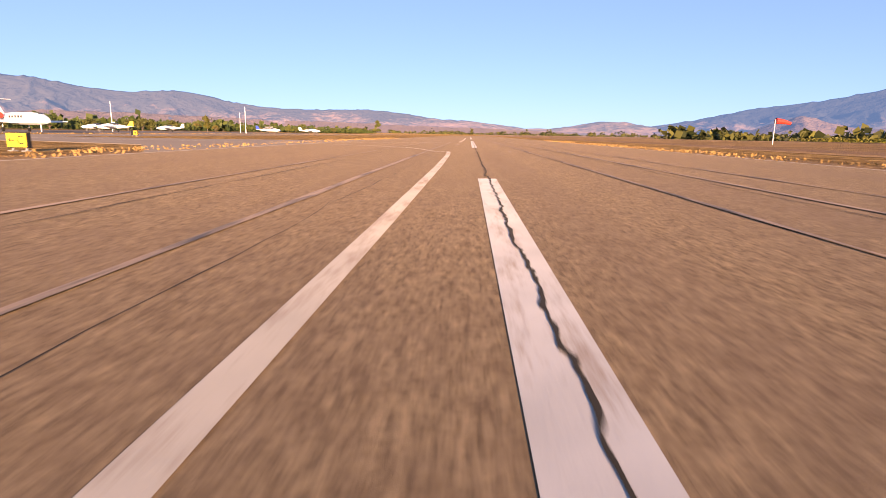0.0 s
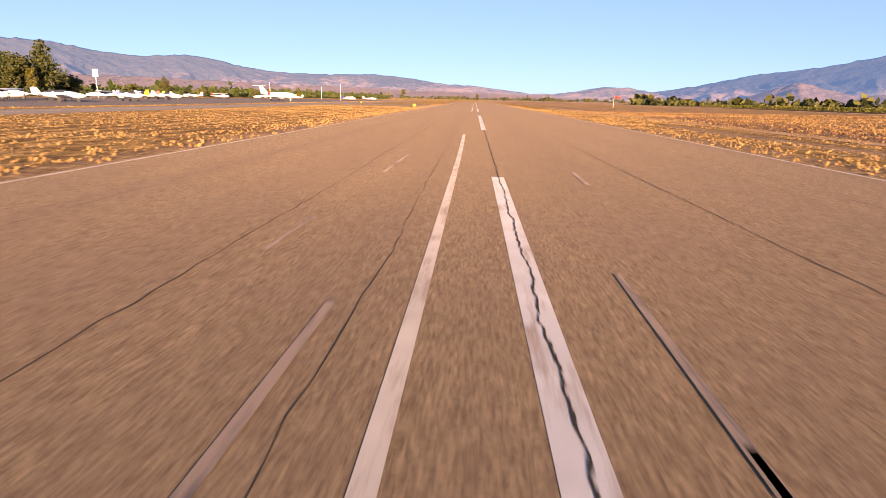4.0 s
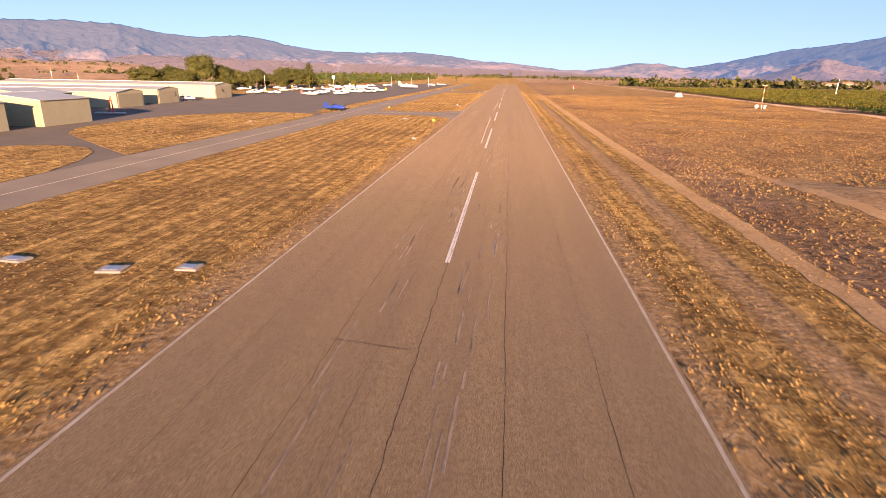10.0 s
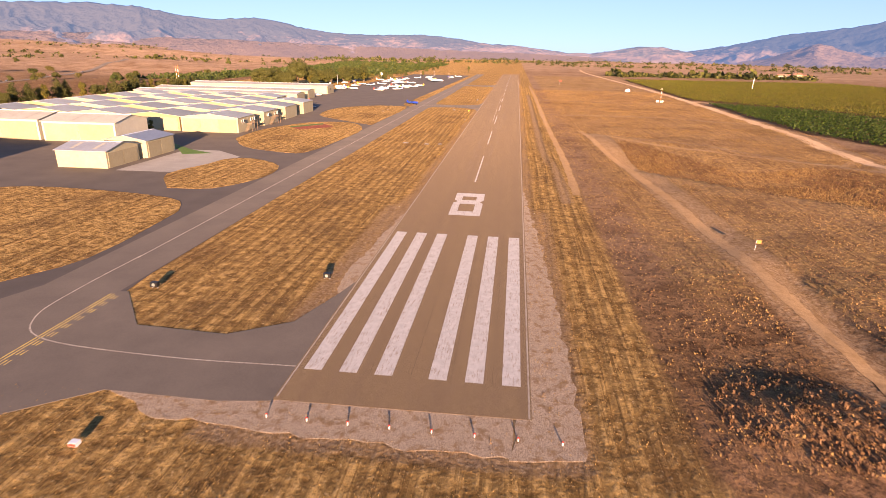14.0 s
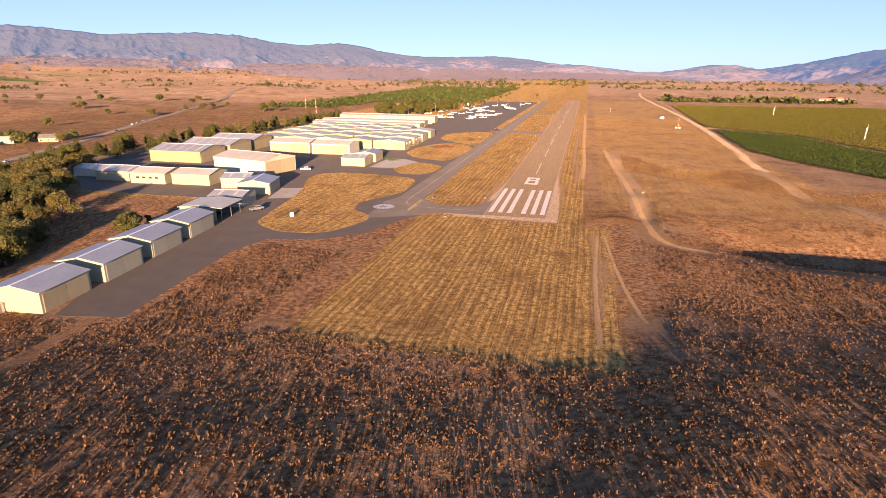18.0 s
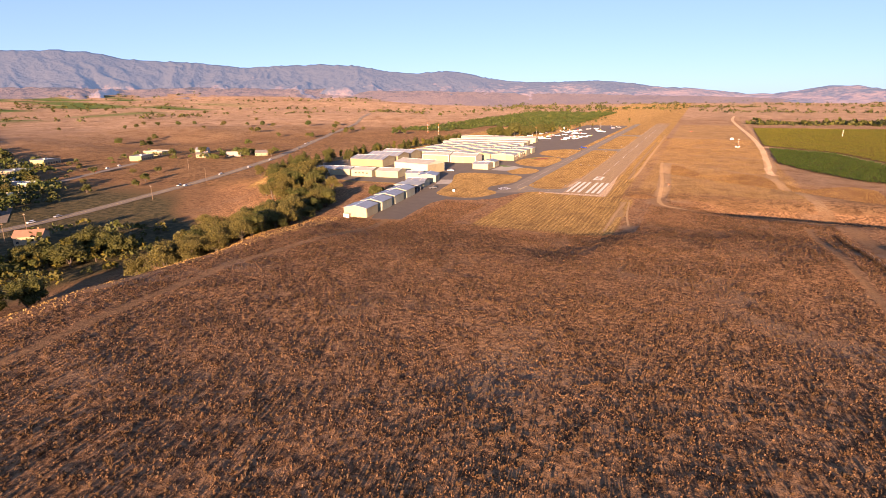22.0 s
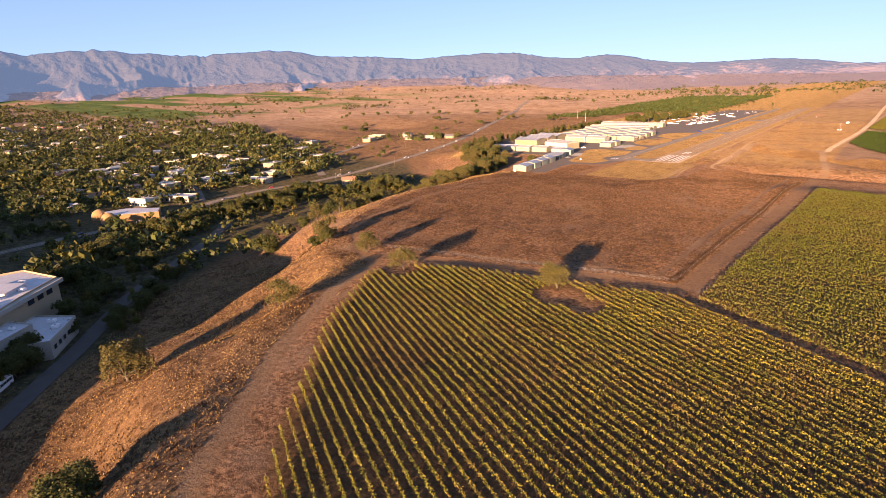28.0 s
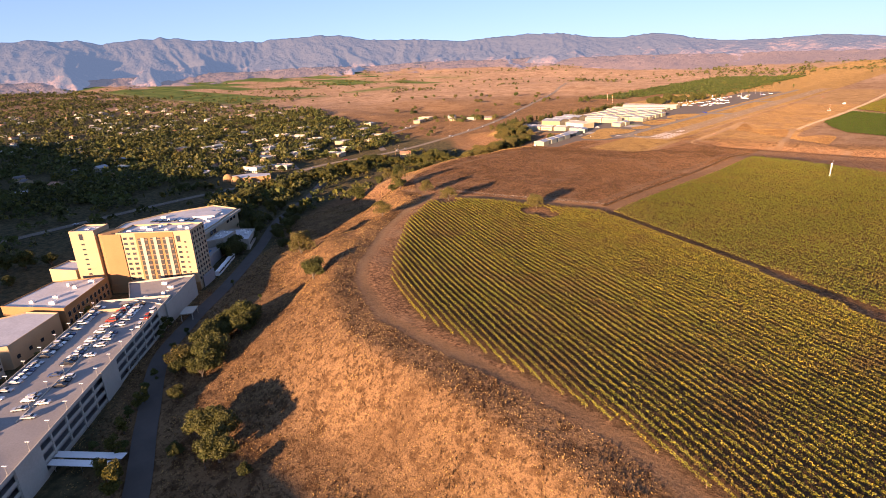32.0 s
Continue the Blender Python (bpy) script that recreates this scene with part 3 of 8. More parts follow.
def ground_material():
    m, n, l, b = nodes_of("dry_grassland")
    co = n.new("ShaderNodeNewGeometry").outputs["Position"]
    at = n.new("ShaderNodeVertexColor")
    at.layer_name = "cover"
    sep = n.new("ShaderNodeSeparateColor")
    l.new(at.outputs["Color"], sep.inputs[0])
    dirt, mow, low, field = sep.outputs[0], sep.outputs[1], sep.outputs[2], at.outputs["Alpha"]
    times = lambda a, k: maths(n, l, "MULTIPLY", a, k)
    fine, mid, wide = noise_node(n, l, co, 2.2, 6.0, 0.7), noise_node(n, l, co, 0.25, 5.0), noise_node(n, l, co, 0.012, 5.0)
    tuft = noise_node(n, l, co, 0.7, 5.0, 0.75)
    patch = noise_node(n, l, co, 0.06, 5.0, 0.65)
    hill = mix(n, l, ramp(n, l, wide, 0.35, 0.65), (0.190, 0.112, 0.056), (0.270, 0.163, 0.084))
    hill = mix(n, l, ramp(n, l, mid, 0.50, 0.62), hill, (0.112, 0.062, 0.030))
    hill = mix(n, l, times(ramp(n, l, patch, 0.50, 0.62), 0.55), hill, (0.125, 0.072, 0.036))
    hill = mix(n, l, times(ramp(n, l, tuft, 0.51, 0.59), 0.75), hill, (0.075, 0.042, 0.021))
    reg = n.new("ShaderNodeVertexColor")
    reg.layer_name = "region"
    rs = n.new("ShaderNodeSeparateColor")
    l.new(reg.outputs["Color"], rs.inputs[0])
    pale = mix(n, l, ramp(n, l, wide, 0.38, 0.62), (0.250, 0.172, 0.120), (0.340, 0.236, 0.164))
    pale = mix(n, l, ramp(n, l, noise_node(n, l, co, 0.035, 6.0, 0.7), 0.50, 0.66), pale, (0.165, 0.100, 0.060))
    pale = mix(n, l, times(ramp(n, l, patch, 0.52, 0.60), 0.5), pale, (0.150, 0.092, 0.052))
    pale = mix(n, l, times(ramp(n, l, tuft, 0.50, 0.62), 0.45), pale, (0.090, 0.052, 0.028))
    hill = mix(n, l, rs.outputs[0], hill, pale)
    hill = mix(n, l, rs.outputs[1], hill, mix(n, l, ramp(n, l, wide, 0.4, 0.6), (0.045, 0.080, 0.022), (0.095, 0.125, 0.038)))
    brown = mix(n, l, ramp(n, l, tuft, 0.42, 0.58), (0.110, 0.060, 0.032), (0.350, 0.198, 0.104))
    brown = mix(n, l, times(ramp(n, l, noise_node(n, l, co, 0.16, 6.0, 0.75), 0.50, 0.62), 0.45), brown, (0.065, 0.037, 0.021))
    brown = mix(n, l, ramp(n, l, noise_node(n, l, co, 0.03, 4.0), 0.54, 0.68), brown, (0.235, 0.155, 0.098))
    straw = mix(n, l, ramp(n, l, tuft, 0.40, 0.60), (0.165, 0.096, 0.033), (0.52, 0.336, 0.125))
    # swathes left by the mower, along the strip
    long = n.new("ShaderNodeMapping")
    long.inputs["Scale"].default_value = (1.5, 0.03, 1)
    l.new(co, long.inputs["Vector"])
    furrow = ramp(n, l, noise_node(n, l, long.outputs[0], 1.0, 5.0, 0.7), 0.48, 0.60)
    xs = n.new("ShaderNodeSeparateXYZ")
    l.new(co, xs.inputs[0])
    drift = times(noise_node(n, l, co, 0.035, 3.0), 9.0)
    rows = maths(n, l, "SINE", maths(n, l, "ADD", times(xs.outputs[0], 3.3), drift))
    near_strip = maths(n, l, "SUBTRACT", 1.0, ramp(n, l, maths(n, l, "ABSOLUTE", maths(n, l, "ADD", xs.outputs[0], 8.0)), 34.0, 40.0))
    rows = times(times(ramp(n, l, rows, -0.1, 0.7), near_strip), ramp(n, l, maths(n, l, "ADD", tuft, mid), 0.62, 1.00))
    furrow = maths(n, l, "MAXIMUM", times(furrow, 0.8), times(rows, 0.6))
    straw = mix(n, l, times(ramp(n, l, patch, 0.50, 0.66), 0.75), straw, (0.150, 0.090, 0.040))
    straw = mix(n, l, times(furrow, 0.88), straw, (0.098, 0.055, 0.020))
    straw = mix(n, l, times(ramp(n, l, fine, 0.57, 0.68), 0.8), straw, (0.52, 0.38, 0.19))
    soil = mix(n, l, ramp(n, l, mid, 0.35, 0.7), (0.20, 0.125, 0.070), (0.275, 0.182, 0.108))
    soil = mix(n, l, ramp(n, l, fine, 0.47, 0.66), soil, (0.36, 0.27, 0.18))
    soil = mix(n, l, times(ramp(n, l, tuft, 0.50, 0.60), 0.6), soil, (0.135, 0.080, 0.042))
    soil = mix(n, l, times(field, 0.75), soil, (0.150, 0.088, 0.046))
    # valley floor: green-brown, darkened further for the shade of its trees
    dark = mix(n, l, ramp(n, l, mid, 0.4, 0.62), (0.05, 0.048, 0.026), (0.12, 0.095, 0.05))
    rough_edge = lambda mask, k=0.5: ramp(n, l, maths(n, l, "ADD", mask, times(maths(n, l, "SUBTRACT", tuft, 0.5), k)), 0.35, 0.65)
    col = mix(n, l, rough_edge(field), hill, brown)
    col = mix(n, l, rough_edge(mow), col, straw)
    col = mix(n, l, rough_edge(low), col, dark)
    col = mix(n, l, rs.outputs[2], col, mix(n, l, ramp(n, l, tuft, 0.35, 0.65), (0.080, 0.047, 0.025), (0.170, 0.104, 0.055)))
    col = mix(n, l, times(rough_edge(dirt, 1.1), 0.75), col, soil)
    grain = noise_node(n, l, co, 1.1, 8.0, 0.85)
    col = mix(n, l, ramp(n, l, grain, 0.50, 0.30), col, mix(n, l, 0.7, col, (0.030, 0.019, 0.010)))
    l.new(col, b.inputs["Base Color"])
    value(b, "Roughness", 1.0), value(b, "Specular IOR Level", 0.05), value(b, "Diffuse Roughness", 0.4)
    lumps = maths(n, l, "ADD", tuft, times(fine, 0.5))
    lumps = maths(n, l, "SUBTRACT", lumps, times(times(rows, mow), 0.25))
    calm = maths(n, l, "MAXIMUM", times(mow, 0.25), times(dirt, 0.55))
    calm = maths(n, l, "MAXIMUM", calm, times(rs.outputs[0], 0.25))
    bump(n, l, b, times(lumps, maths(n, l, "SUBTRACT", 1.0, calm)), 0.9, 0.8)
    return m


M["ground"] = ground_material()
me.materials.append(M["ground"])
tagged(new("ground", me), "dry brown grassland with mown strips, dirt tracks and a steep mesa edge", "ground", kind="structure")


def ridge_range(name, azimuths, rises, centre, radius, depth, inner, material, label, spur=0.7, seed=0.0, step=0.11, foot=0.0):
    """A mountain range: a crest round a far arc, with spurs and ravines running down from it."""
    a = np.arange(azimuths[0], azimuths[-1] + 0.01, step)
    crest = np.interp(a, azimuths, rises)
    v = []
    for s in np.linspace(0, 1, 60) ** 0.9:
        r = inner + (radius - inner) * s
        x, y = centre[0] + r * np.sin(np.radians(a)), centre[1] + r * np.cos(np.radians(a))
        arc = np.radians(a) * radius + seed
        arc = arc + 190 * (bumps(arc, r, 420) - 0.5) + 70 * (bumps(arc + 50, r, 150) - 0.5)
        large = 1 - np.abs(2 * bumps(arc, 0 * arc + r * 0.28, 330) - 1)
        small = 1 - np.abs(2 * bumps(arc + 700, 0 * arc + r * 0.5, 135) - 1)
        tiny = 1 - np.abs(2 * bumps(arc + 1900, 0 * arc + r * 0.8, 55) - 1)
        relief = 0.58 * large + 0.28 * small + 0.14 * tiny
        rough = ridges(arc + 3000, 0 * arc + r * 0.9, 430, 5) - 0.55
        top = crest * (0.42 * s + 0.58 * s ** 2.0)
        z = top - spur * crest * (1 - relief) * (0.05 + 1.1 * s * (1 - 0.9 * s ** 2.5)) * (1 - 0.5 * s)
        z = z + 0.75 * crest * rough * np.sin(math.pi * min(s, 0.999) ** 0.8) - 14 * (1 - s)
        z = z + (folds(arc + seed, 0 * arc + 7, 300, 5) - 0.44) * 0.15 * crest * s ** 4 + (tiny - 0.5) * 6 * s
        z = np.maximum(z, -22 + foot + 0.05 * crest * relief)
        v.append(np.stack([x, y, z], -1))
    x, y = centre[0] + (radius + depth) * np.sin(np.radians(a)), centre[1] + (radius + depth) * np.cos(np.radians(a))
    v.append(np.stack([x, y, 0 * x - 30], -1))
    v = np.array(v)
    h, w = v.shape[:2]
    i = np.arange(h * w).reshape(h, w)
    f = np.stack([i[:-1, :-1], i[:-1, 1:], i[1:, 1:], i[1:, :-1]], -1).reshape(-1, 4)
    mm = bpy.data.meshes.new(name)
    mm.from_pydata(v.reshape(-1, 3).tolist(), [], f.tolist())
    mm.polygons.foreach_set("use_smooth", np.ones(len(f), dtype=bool))
    mm.materials.append(material)
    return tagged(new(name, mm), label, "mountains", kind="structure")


def crest(elevations, radius, eye=45):
    return [eye + radius * math.tan(radians(e)) for e in elevations]


# each takes a bluish emission: air haze put into the hill surface
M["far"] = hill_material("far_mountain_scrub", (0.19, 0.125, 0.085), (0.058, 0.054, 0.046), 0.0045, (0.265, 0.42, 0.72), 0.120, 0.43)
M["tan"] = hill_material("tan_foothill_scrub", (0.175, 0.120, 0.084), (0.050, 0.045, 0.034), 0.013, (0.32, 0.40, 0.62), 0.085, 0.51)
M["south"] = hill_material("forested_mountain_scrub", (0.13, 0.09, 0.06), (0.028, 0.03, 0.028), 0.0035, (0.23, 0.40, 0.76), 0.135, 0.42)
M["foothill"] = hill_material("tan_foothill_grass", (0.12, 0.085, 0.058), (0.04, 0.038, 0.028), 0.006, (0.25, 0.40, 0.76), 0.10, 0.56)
# height of the north crest every two degrees, from the west to the head of the valley
NORTH = [330, 335, 340, 344, 350, 356, 351, 335, 345, 359, 355, 345, 338, 322, 322, 334, 348, 355, 340, 311, 295, 285, 283, 273, 254, 249, 262, 269, 282, 282, 262, 237, 223, 228, 233, 207, 175, 150, 140, 143, 142, 144, 143, 127, 101, 93, 82, 67, 47, 46, 69, 97, 96, 70, 45, 30]
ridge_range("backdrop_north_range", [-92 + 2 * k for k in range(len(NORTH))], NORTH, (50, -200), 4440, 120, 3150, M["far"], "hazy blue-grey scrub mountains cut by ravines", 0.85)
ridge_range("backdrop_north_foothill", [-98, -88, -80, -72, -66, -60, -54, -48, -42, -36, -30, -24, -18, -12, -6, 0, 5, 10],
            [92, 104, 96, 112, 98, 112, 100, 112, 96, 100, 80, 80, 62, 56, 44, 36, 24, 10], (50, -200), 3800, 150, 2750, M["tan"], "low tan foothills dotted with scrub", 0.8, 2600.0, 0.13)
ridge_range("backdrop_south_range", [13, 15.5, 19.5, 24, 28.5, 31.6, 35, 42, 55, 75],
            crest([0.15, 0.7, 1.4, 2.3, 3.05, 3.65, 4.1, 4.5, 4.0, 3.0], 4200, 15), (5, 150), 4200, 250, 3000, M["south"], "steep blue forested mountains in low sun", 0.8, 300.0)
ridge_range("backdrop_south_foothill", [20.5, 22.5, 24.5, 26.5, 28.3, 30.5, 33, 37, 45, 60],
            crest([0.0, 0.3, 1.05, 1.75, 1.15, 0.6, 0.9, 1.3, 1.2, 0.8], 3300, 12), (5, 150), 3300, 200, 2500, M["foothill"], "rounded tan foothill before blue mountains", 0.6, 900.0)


# ---------------------------------------------------------------- runway, taxiways and their markings
def slab(name, poly, top, material, label, category, kind="structure", parent=None):
    ob = part(name, Shape().prism(poly, -0.12, top), material, parent)
    return ob if parent else tagged(ob, label, category, kind=kind)


def ribbon(pts, width, z):
    """A flat painted line along a polyline."""
    s, n = Shape(), len(pts)
    v = []
    for i, (x, y) in enumerate(pts):
        a, b = Vector(pts[max(i - 1, 0)]), Vector(pts[min(i + 1, n - 1)])
        d = (b - a).normalized() * (width / 2)
        v += [(x - d.y, y + d.x, z), (x + d.y, y - d.x, z)]
    return s.add(v, [(2 * i, 2 * i + 1, 2 * i + 3, 2 * i + 2) for i in range(n - 1)])


def bend(pts, steps=6):
    """A smooth line through the given points."""
    p = [Vector(q) for q in pts]
    p = [2 * p[0] - p[1]] + p + [2 * p[-1] - p[-2]]
    out = []
    for i in range(1, len(p) - 2):
        a, b, c, d = p[i - 1:i + 3]
        for k in range(steps):
            t = k / steps
            out.append(tuple(0.5 * (2 * b + (c - a) * t + (2 * a - 5 * b + 4 * c - d) * t * t + (3 * b - a - 3 * c + d) * t ** 3)))
    return out + [tuple(p[-2])]


def jagged(pts, width, z, rng, step=0.35, wander=0.04):
    """An open crack that wanders about a line and changes its width."""
    out, v = [], []
    for (ax, ay), (bx, by) in zip(pts[:-1], pts[1:]):
        n = max(2, int(math.hypot(bx - ax, by - ay) / step))
        out += [(ax + (bx - ax) * k / n, ay + (by - ay) * k / n) for k in range(n)]
    out.append(pts[-1])
    off = np.cumsum(rng.normal(0, wander * 0.4, len(out)))
    off -= np.convolve(np.pad(off, 20, "edge"), np.ones(41) / 41, "valid")
    off += rng.normal(0, wander * 0.35, len(out))
    for i, (x, y) in enumerate(out):
        a, b = out[max(i - 1, 0)], out[min(i + 1, len(out) - 1)]
        dx, dy = b[0] - a[0], b[1] - a[1]
        k = math.hypot(dx, dy)
        nx_, ny_ = -dy / k, dx / k
        w = width * rng.uniform(0.35, 1.25) / 2
        v += [(x + nx_ * (off[i] + w), y + ny_ * (off[i] + w), z), (x + nx_ * (off[i] - w), y + ny_ * (off[i] - w), z)]
    return Shape().add(v, [(2 * i, 2 * i + 1, 2 * i + 3, 2 * i + 2) for i in range(len(out) - 1)])


rng = np.random.default_rng(11)
HALF = 11.03
apron = slab("apron", [(-250, 36), (-196, -8), (-140, -8), (-112, -6), (-98, -44), (-93, -66), (-87, -100), (-82, -113), (-67.5, -110), (-70.5, -85), (-72, -65), (-69, -52), (-53, -48), (-42, -37), (-38, -22), (-31, -9), (-26, -5.8), (-15.5, -5.9), (-11, -5.2),
                       (-11, 17.7), (-12.1, 17.7), (-14.7, 9.4), (-20.6, 5.5), (-31, 6), (-37.8, 13.2), (-38.4, 20), (-38.6, 60), (-49, 120), (-49, 270), (-56, 285), (-55, 760), (-132, 760), (-132, 300), (-215, 280)],
             0.022, M["road"], "dark asphalt apron and hangar lanes", "apron")
taxi = slab("taxiway", [(-49, 8), (-49, 820), (-38.6, 820), (-38.6, 300), (-36.9, 291.5), (-30, 289), (-19, 291), (-13, 298), (-11.03, 310), (-11.03, 258), (-13.5, 267), (-17, 272), (-24, 275), (-36, 273), (-38.6, 268), (-38.6, 14)],
            0.030, M["taxi"], "grey asphalt taxiway beside the runway", "taxiway")
link = slab("taxiway_end", [(-50, -20), (-52, 6), (-49, 14), (-37.5, 14), (-31, 6), (-20.6, 5.5), (-14.7, 9.4), (-12.1, 17.7), (-11, 22), (-11, -5.2), (-15.5, -5.9), (-26, -5.8), (-34, -12)],
            0.036, M["taxi"], "grey asphalt link between taxiway and runway", "taxiway")
slab("taxiway_middle", [(-38.6, 494), (-26, 496), (-17, 492), (-11.03, 482), (-11.03, 532), (-16, 518), (-24, 513), (-38.6, 513)], 0.036, M["taxi"], "grey asphalt link between taxiway and runway", "taxiway")
runway = slab("runway", [(-HALF, -5), (HALF, -4.6), (HALF, 822), (-HALF, 822)], 0.045, M["runway"], "long brown-grey asphalt runway with worn white markings", "runway")
slab("road_concrete", [(-98, -2), (-86, 4), (-80, 14), (-84, 30), (-92, 22), (-103, 18)], 0.034, M["concrete"], "pale concrete hangar forecourt", "pavement")
slab("pavement_pale", [(-72, 81), (-87, 80), (-87, 112), (-77, 112), (-67, 104), (-64, 76)], 0.034, M["concrete"], "pale concrete hangar forecourt", "pavement")

# islands of dry grass between the lanes
ISLANDS = [[(-80, -38), (-69, -43.2), (-55, -40), (-48.7, -25), (-50.2, -16), (-58, -9.5), (-60, 2), (-55, 14), (-50.5, 24), (-51.5, 44), (-53, 51), (-59, 57.5), (-80, 61), (-98, 59), (-103, 44), (-91, 10), (-84, -30)],
           [(-64.6, 65.5), (-72.8, 78.5), (-70, 92), (-68.7, 100), (-62, 102), (-51.5, 94), (-49.5, 80), (-55, 67.3)],
           [(-84, 136), (-74, 121), (-60, 114), (-52, 115.5), (-49.6, 140), (-49.5, 170), (-60, 190), (-76, 186), (-85, 160)],
           [(-49.5, 184), (-49.5, 262), (-57, 272), (-70, 270), (-84, 250), (-82, 215), (-64, 196)],
           [(-49.5, 300), (-49.5, 760), (-54, 760), (-54, 306)]]
for poly in ISLANDS:
    s = Shape().prism(bend(poly + poly[:1], 3)[:-1], -0.1, 0.075)
    ob = part("ground_island", s, M["ground"])
    for layer, rgba in (("cover", (0, 1, 0, 0)), ("region", (0, 0, 0, 1))):
        ob.data.color_attributes.new(layer, "FLOAT_COLOR", "POINT").data.foreach_set("color", rgba * len(ob.data.vertices))
    tagged(ob, "island of dry grass between asphalt lanes", "ground", kind="structure")
tagged(part("ground_lawn", Shape().prism([(-98, 122), (-86, 112), (-77, 107.5), (-84, 104), (-90, 112), (-99, 114)], -0.1, 0.08), surface("lawn_grass", (0.04, 0.085, 0.015), (0.07, 0.12, 0.022), fine=4, coarse=0.5, where="World")), "small patch of watered green lawn", "lawn", kind="structure")
tagged(part("ground_garden", Shape().prism([(-77, 168), (-68, 181), (-62, 174), (-72, 163)], -0.1, 0.09), surface("red_bark_bed", (0.15, 0.032, 0.016), (0.19, 0.05, 0.028), fine=4, coarse=0.5, where="World")), "bed of red bark mulch", "garden bed", kind="structure")
tagged(part("ground_turf", Shape().prism([(-79, 171), (-70, 184), (-68, 181), (-77, 168)], -0.1, 0.095), bpy.data.materials["lawn_grass"]), "strip of green artificial turf", "lawn", kind="structure")

# pale sandy gravel beside the threshold and across the runway's end
def sand_material():
    m, n, l, b = nodes_of("pale_sandy_gravel")
    co = n.new("ShaderNodeNewGeometry").outputs["Position"]
    grit, blot = noise_node(n, l, co, 9.0, 6.0, 0.8), noise_node(n, l, co, 0.9, 6.0, 0.7)
    col = mix(n, l, ramp(n, l, grit, 0.40, 0.60), (0.20, 0.145, 0.10), (0.46, 0.37, 0.28))
    col = mix(n, l, maths(n, l, "MULTIPLY", ramp(n, l, blot, 0.50, 0.62), 0.8), col, (0.21, 0.125, 0.060))
    l.new(col, b.inputs["Base Color"])
    value(b, "Roughness", 1.0), value(b, "Specular IOR Level", 0.1), value(b, "Diffuse Roughness", 0.4)
    bump(n, l, b, maths(n, l, "ADD", grit, blot), 0.7, 0.12)
    return m


M["sand"] = sand_material()
sand_rng = np.random.default_rng(15)


def ragged(poly, step=0.8, wander=0.35):
    """The same outline with a frayed edge."""
    out = []
    for (ax_, ay_), (bx_, by_) in zip(poly, poly[1:] + poly[:1]):
        k = max(1, int(math.hypot(bx_ - ax_, by_ - ay_) / step))
        out += [(ax_ + (bx_ - ax_) * i / k + sand_rng.normal(0, wander), ay_ + (by_ - ay_) * i / k + sand_rng.normal(0, wander)) for i in range(k)]
    return out


for lift, poly in zip((0.030, 0.026, 0.028), ([(9.5, -9.6), (15.0, -9.4), (15.0, -4), (14.6, 14), (13.6, 38), (12.3, 58), (11.4, 76), (9.5, 80)],
             [(-27, -5.2), (-20, -8.6), (-8, -9.2), (9.5, -9.6), (9.5, -3), (-10, -3)],
             [(-9.5, 18), (-12.6, 18), (-13.2, 24), (-12.2, 40), (-11.4, 54), (-9.5, 58)])):
    tagged(part("ground_sand", Shape().prism(ragged(poly, 1.2, 0.2), -0.1, lift), M["sand"]), "pale sandy gravel beside the runway's end", "ground", kind="structure")

TOP = 0.049
for i in range(6):                                  # threshold bars
    x = (-10.13, -6.75, -3.38 - 0.0, 1.69, 5.06, 8.44)[i]
    part("threshold_bar", Shape().box(x, 0.2, 0.04, x + 1.69, 44.1, TOP), M["paint"], runway)
number = Shape()
outer = [(-2.95, 56.0), (2.9, 56.0), (2.95, 65.1), (2.2, 66.4), (2.95, 67.6), (2.95, 73.6), (-3.0, 73.6), (-2.95, 67.6), (-2.15, 66.4), (-3.0, 65.1)]
low, high = [(-1.55, 59.0), (1.45, 59.0), (1.45, 64.5), (-1.6, 64.5)], [(-1.5, 67.7), (1.42, 67.7), (1.42, 70.7), (-1.45, 70.7)]
pts = [(*p, TOP) for p in outer + low + high]
number.add(pts, [(0, 1, 11, 10), (1, 2, 12, 11), (0, 10, 13, 9), (9, 13, 12, 2), (9, 2, 3, 8), (8, 3, 4, 7), (7, 4, 15, 14), (4, 5, 16, 15), (5, 6, 17, 16), (6, 7, 14, 17)])
part("runway_number", number, M["paint"], runway, "large worn white figure eight")
for k in range(13):                                 # centre line
    y = 85.3 + 58.83 * k
    s = Shape()
    for a, b in ((-0.16, 0.16),):
        s.add([(a, y, TOP), (b, y, TOP), (b, y + 35.3, TOP), (a, y + 35.3, TOP)], [(0, 1, 2, 3)])
    part("centre_line_dash", s, M["paint"], runway)
for x in (-HALF + 0.12, HALF - 0.28):
    part("edge_line", Shape().add([(x, -4.5, TOP), (x + 0.16, -4.5, TOP), (x + 0.16, 820, TOP), (x, 820, TOP)], [(0, 1, 2, 3)]), M["edge"], runway)
